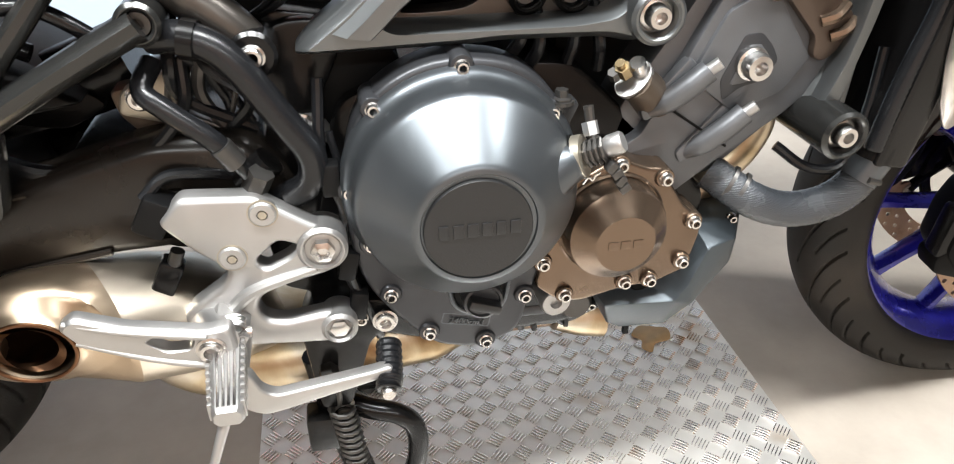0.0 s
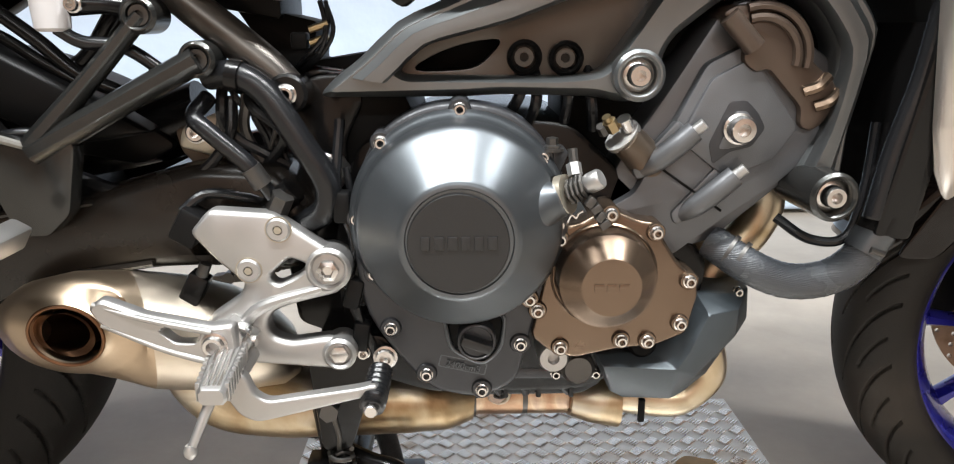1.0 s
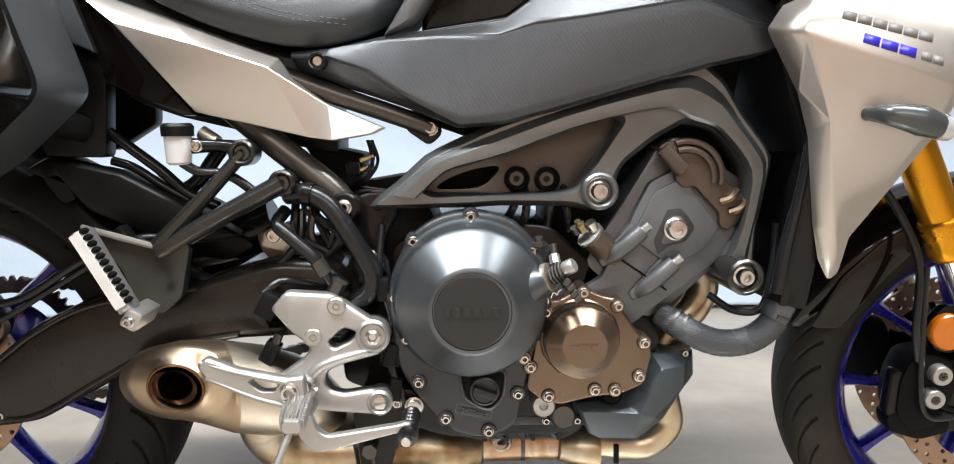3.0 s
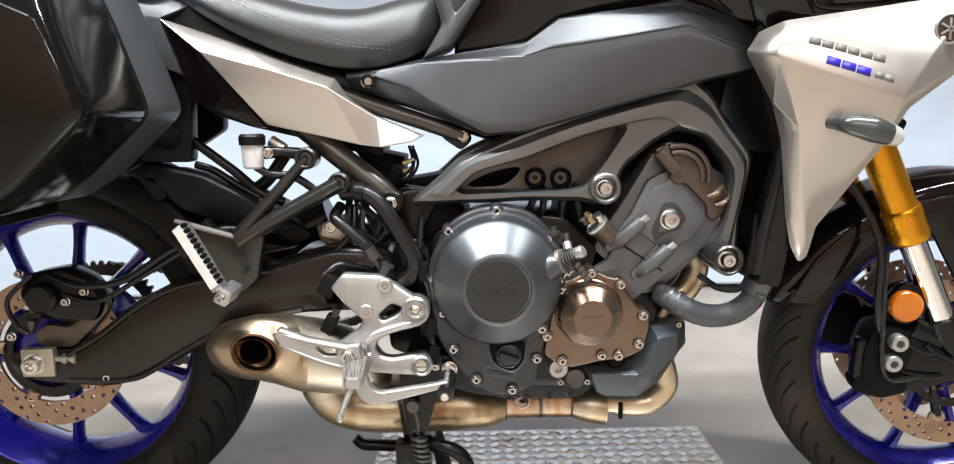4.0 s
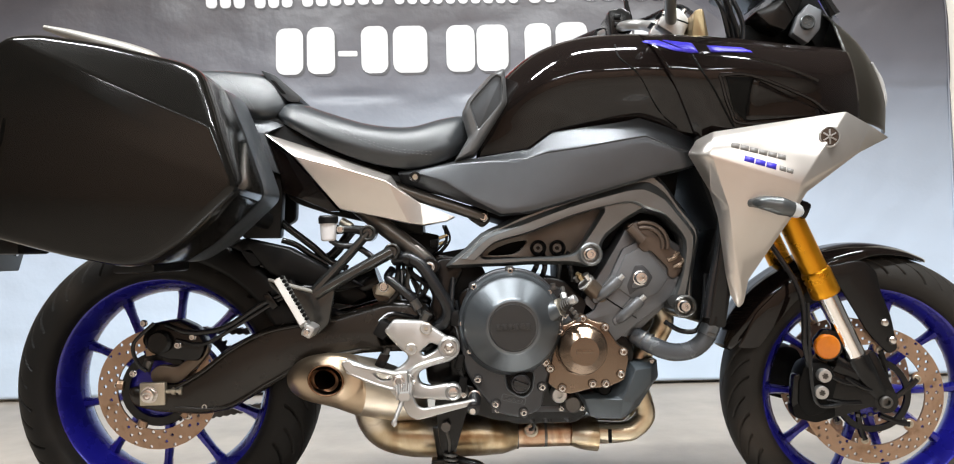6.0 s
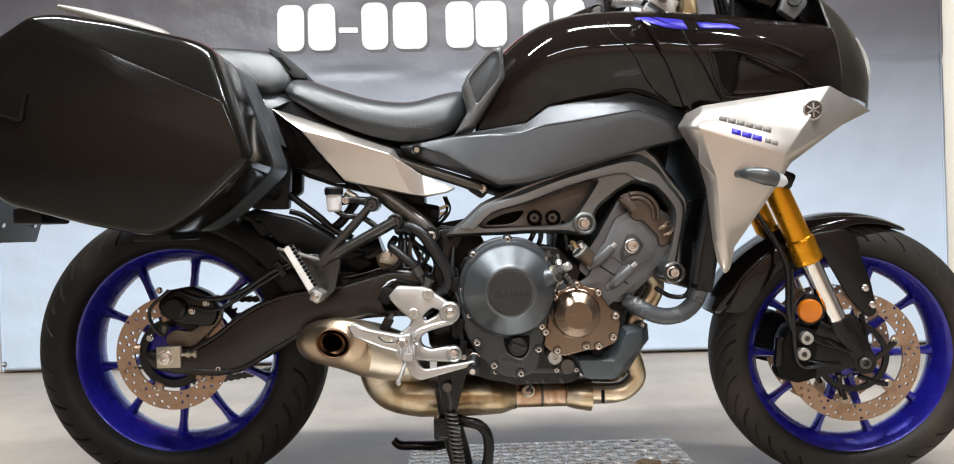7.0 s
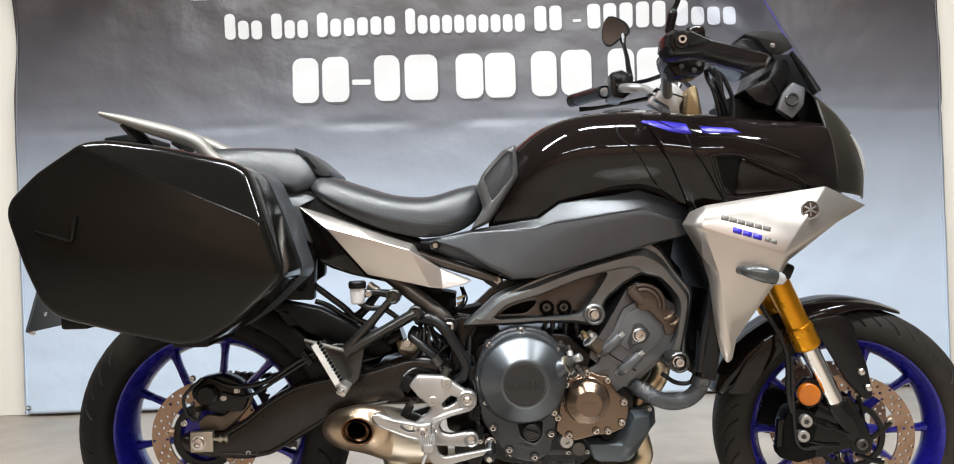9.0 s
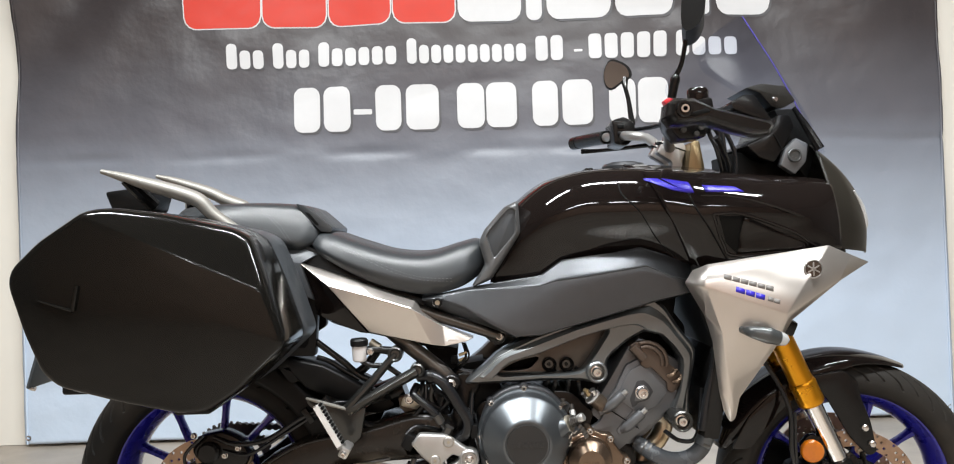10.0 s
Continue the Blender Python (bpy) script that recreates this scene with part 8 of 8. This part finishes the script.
for x in (BX0 + 0.02, 0.7, BX1 - 0.02):
    part("eyelet", lathe([(0.006, -0.004), (0.012, -0.006), (0.012, -0.003)], (x, BY, BZ0 + 0.03), seg=20, closed=True), M["steel"], banner)


def printed(x0, x1, z0, z1, material, lift=0.0040, r=0.012):
    """A plain rounded bar of print that follows the sheet."""
    r = min(r, (x1 - x0) * 0.45, (z1 - z0) * 0.45)
    bend = [r * (1 - math.cos(radians(a))) for a in (0, 30, 55, 75, 90)]
    n = max(1, int((x1 - x0 - 2 * r) / 0.008))
    xs = [x0 + c for c in bend] + [x0 + r + (x1 - x0 - 2 * r) * k / n for k in range(1, n)] + [x1 - c for c in reversed(bend)]
    m = max(2, int((z1 - z0) / 0.010))
    b = bmesh.new()
    rows = []
    for x in xs:
        near = max(0, r - min(x - x0, x1 - x))
        cut = r - math.sqrt(max(0, r * r - near * near)) if near else 0
        cut = min(cut, r * 0.98)
        column = [z0 + cut + (z1 - z0 - 2 * cut) * k / m for k in range(m + 1)]
        rows.append([b.verts.new((x, BY + cloth(x, z) - lift, z)) for z in column])
    for p, q in zip(rows, rows[1:]):
        for k in range(m):
            b.faces.new((p[k], q[k], q[k + 1], p[k + 1]))
    return part("printed_bar", b, material, banner)


def shadowed(x0, x1, z0, z1, material, r, off=0.010):
    """A bar of print with its printed drop shadow."""
    printed(x0 + off, x1 + off, z0 - off, z1 - off, M["shadow_print"], 0.0036, r)
    return printed(x0, x1, z0, z1, material, 0.0056, r)


SLOPE = 0.002866
for p0, p1 in ((484, 527), (533, 577), (618, 660), (668, 722), (752, 797), (800, 850), (876, 918), (925, 975), (1002, 1046), (1050, 1100)):
    shadowed(-0.185 + (p0 - 484) * SLOPE, -0.185 + (p1 - 484) * SLOPE, 1.432, 1.645, M["white_vinyl"], 0.04)
printed(-0.185 + 98 * SLOPE, -0.185 + 128 * SLOPE, 1.51, 1.535, M["white_vinyl"], r=0.006)
for p0, p1, n in ((372, 436, 3), (447, 511, 3), (522, 655, 6), (668, 868, 10), (880, 930, 2), (967, 1100, 5), (1110, 1217, 4)):
    for k in range(n):
        a, b = p0 + (p1 - p0) * k / n, p0 + (p1 - p0) * (k + 0.8) / n
        tall = 0.118 if k == 0 or n in (2, 5) else 0.086
        shadowed(-0.494 + (a - 372) * SLOPE, -0.494 + (b - 372) * SLOPE, 1.742, 1.742 + tall, M["white_vinyl"], 0.02, 0.006)
printed(-0.494 + 571 * SLOPE, -0.494 + 585 * SLOPE, 1.778, 1.790, M["white_vinyl"], r=0.004)
for p0, p1, m in ((305, 428, "red_print"), (432, 535, "red_print"), (540, 642, "red_print"), (647, 748, "red_print"), (753, 858, "white_vinyl"), (866, 892, "white_vinyl"), (900, 1005, "white_vinyl"), (1012, 1106, "white_vinyl"), (1150, 1168, "white_vinyl"), (1180, 1272, "white_vinyl")):
    x0, x1 = -0.684 + (p0 - 305) * SLOPE, -0.684 + (p1 - 305) * SLOPE
    if m == "red_print":
        printed(x0 - 0.006, x1 + 0.006, 1.930, 2.306, M["white_vinyl"], 0.0036, 0.06)
        printed(x0, x1, 1.936, 2.30, M[m], 0.0056, 0.056)
    else:
        shadowed(x0, x1, 1.936, 2.30, M[m], 0.06)

# ---- tread plate under the stand ----
PX0, PX1, PY0, PY1, PT = 0.481, 1.200, -0.52, 0.350, 0.004
tread = tagged(bm_object("tread_plate", box(PX0, PX1, PY0, PY1, 0.0005, PT, 0.001), M["plate"]), "worn aluminium five-bar tread plate on the floor", "metal plate")


def tread_bar():
    bm = bmesh.new()
    L, W, H = 0.0115, 0.00120, 0.0022
    base = [bm.verts.new((L * c, W * s, 0)) for c, s in ((-1, 0), (-0.7, -1), (0.7, -1), (1, 0), (0.7, 1), (-0.7, 1))]
    top = [bm.verts.new((L * 0.75 * c, W * 0.45 * s, H)) for c, s in ((-1, 0), (-0.7, -1), (0.7, -1), (1, 0), (0.7, 1), (-0.7, 1))]
    for k in range(6):
        bm.faces.new((base[k], base[(k + 1) % 6], top[(k + 1) % 6], top[k]))
    bm.faces.new(top)
    return bm


one = tread_bar()
bar_mesh = bpy.data.meshes.new("tread_bar")
one.to_mesh(bar_mesh)
bar_mesh.materials.append(M["tread_bright"])
verts, faces = [], []
shape = [v.co.copy() for v in one.verts]
sides = [[v.index for v in f.verts] for f in one.faces]
one.free()
CELL = 0.0299
count = 0
for i in range(int((PX1 - PX0) / CELL)):
    for j in range(int((PY1 - PY0) / CELL)):
        cx, cy = PX0 + (i + 0.5) * CELL, PY0 + (j + 0.5) * CELL
        ang = radians(45 if (i + j) % 2 else -45)
        for k in range(5):
            off = (k - 2) * 0.0047
            m = Matrix.Translation((cx - off * math.sin(ang), cy + off * math.cos(ang), PT - 0.0002)) @ Matrix.Rotation(ang, 4, "Z")
            if 0.78 < cx < 1.12 and -0.02 < cy < 0.14 and count < 295:
                ob = new("tread_bar", bar_mesh)
                ob.parent, ob.matrix_basis = tread, m
                count += 1
            else:
                n = len(verts)
                verts += [tuple(m @ p) for p in shape]
                faces += [[n + q for q in s] for s in sides]
me = bpy.data.meshes.new("tread_pattern")
me.from_pydata(verts, [], faces)
me.materials.append(M["tread_bright"])
rest = new("tread_pattern", me)
rest.parent = tread
tagged(rest, "raised bars of the tread plate", kind="stuff")
spot = smooth_loop([(1.055, 0.145), (1.075, 0.165), (1.10, 0.158), (1.118, 0.150), (1.112, 0.125), (1.085, 0.118), (1.072, 0.100), (1.060, 0.112), (1.066, 0.13)], 4)
b = bmesh.new()
b.faces.new([b.verts.new((x, z, PT + 0.0022)) for x, z in spot])
shell(tagged(bm_object("dirt_patch", b, M["mud"]), "flat ochre patch of dirt on the tread plate", "dirt"), 0.001)
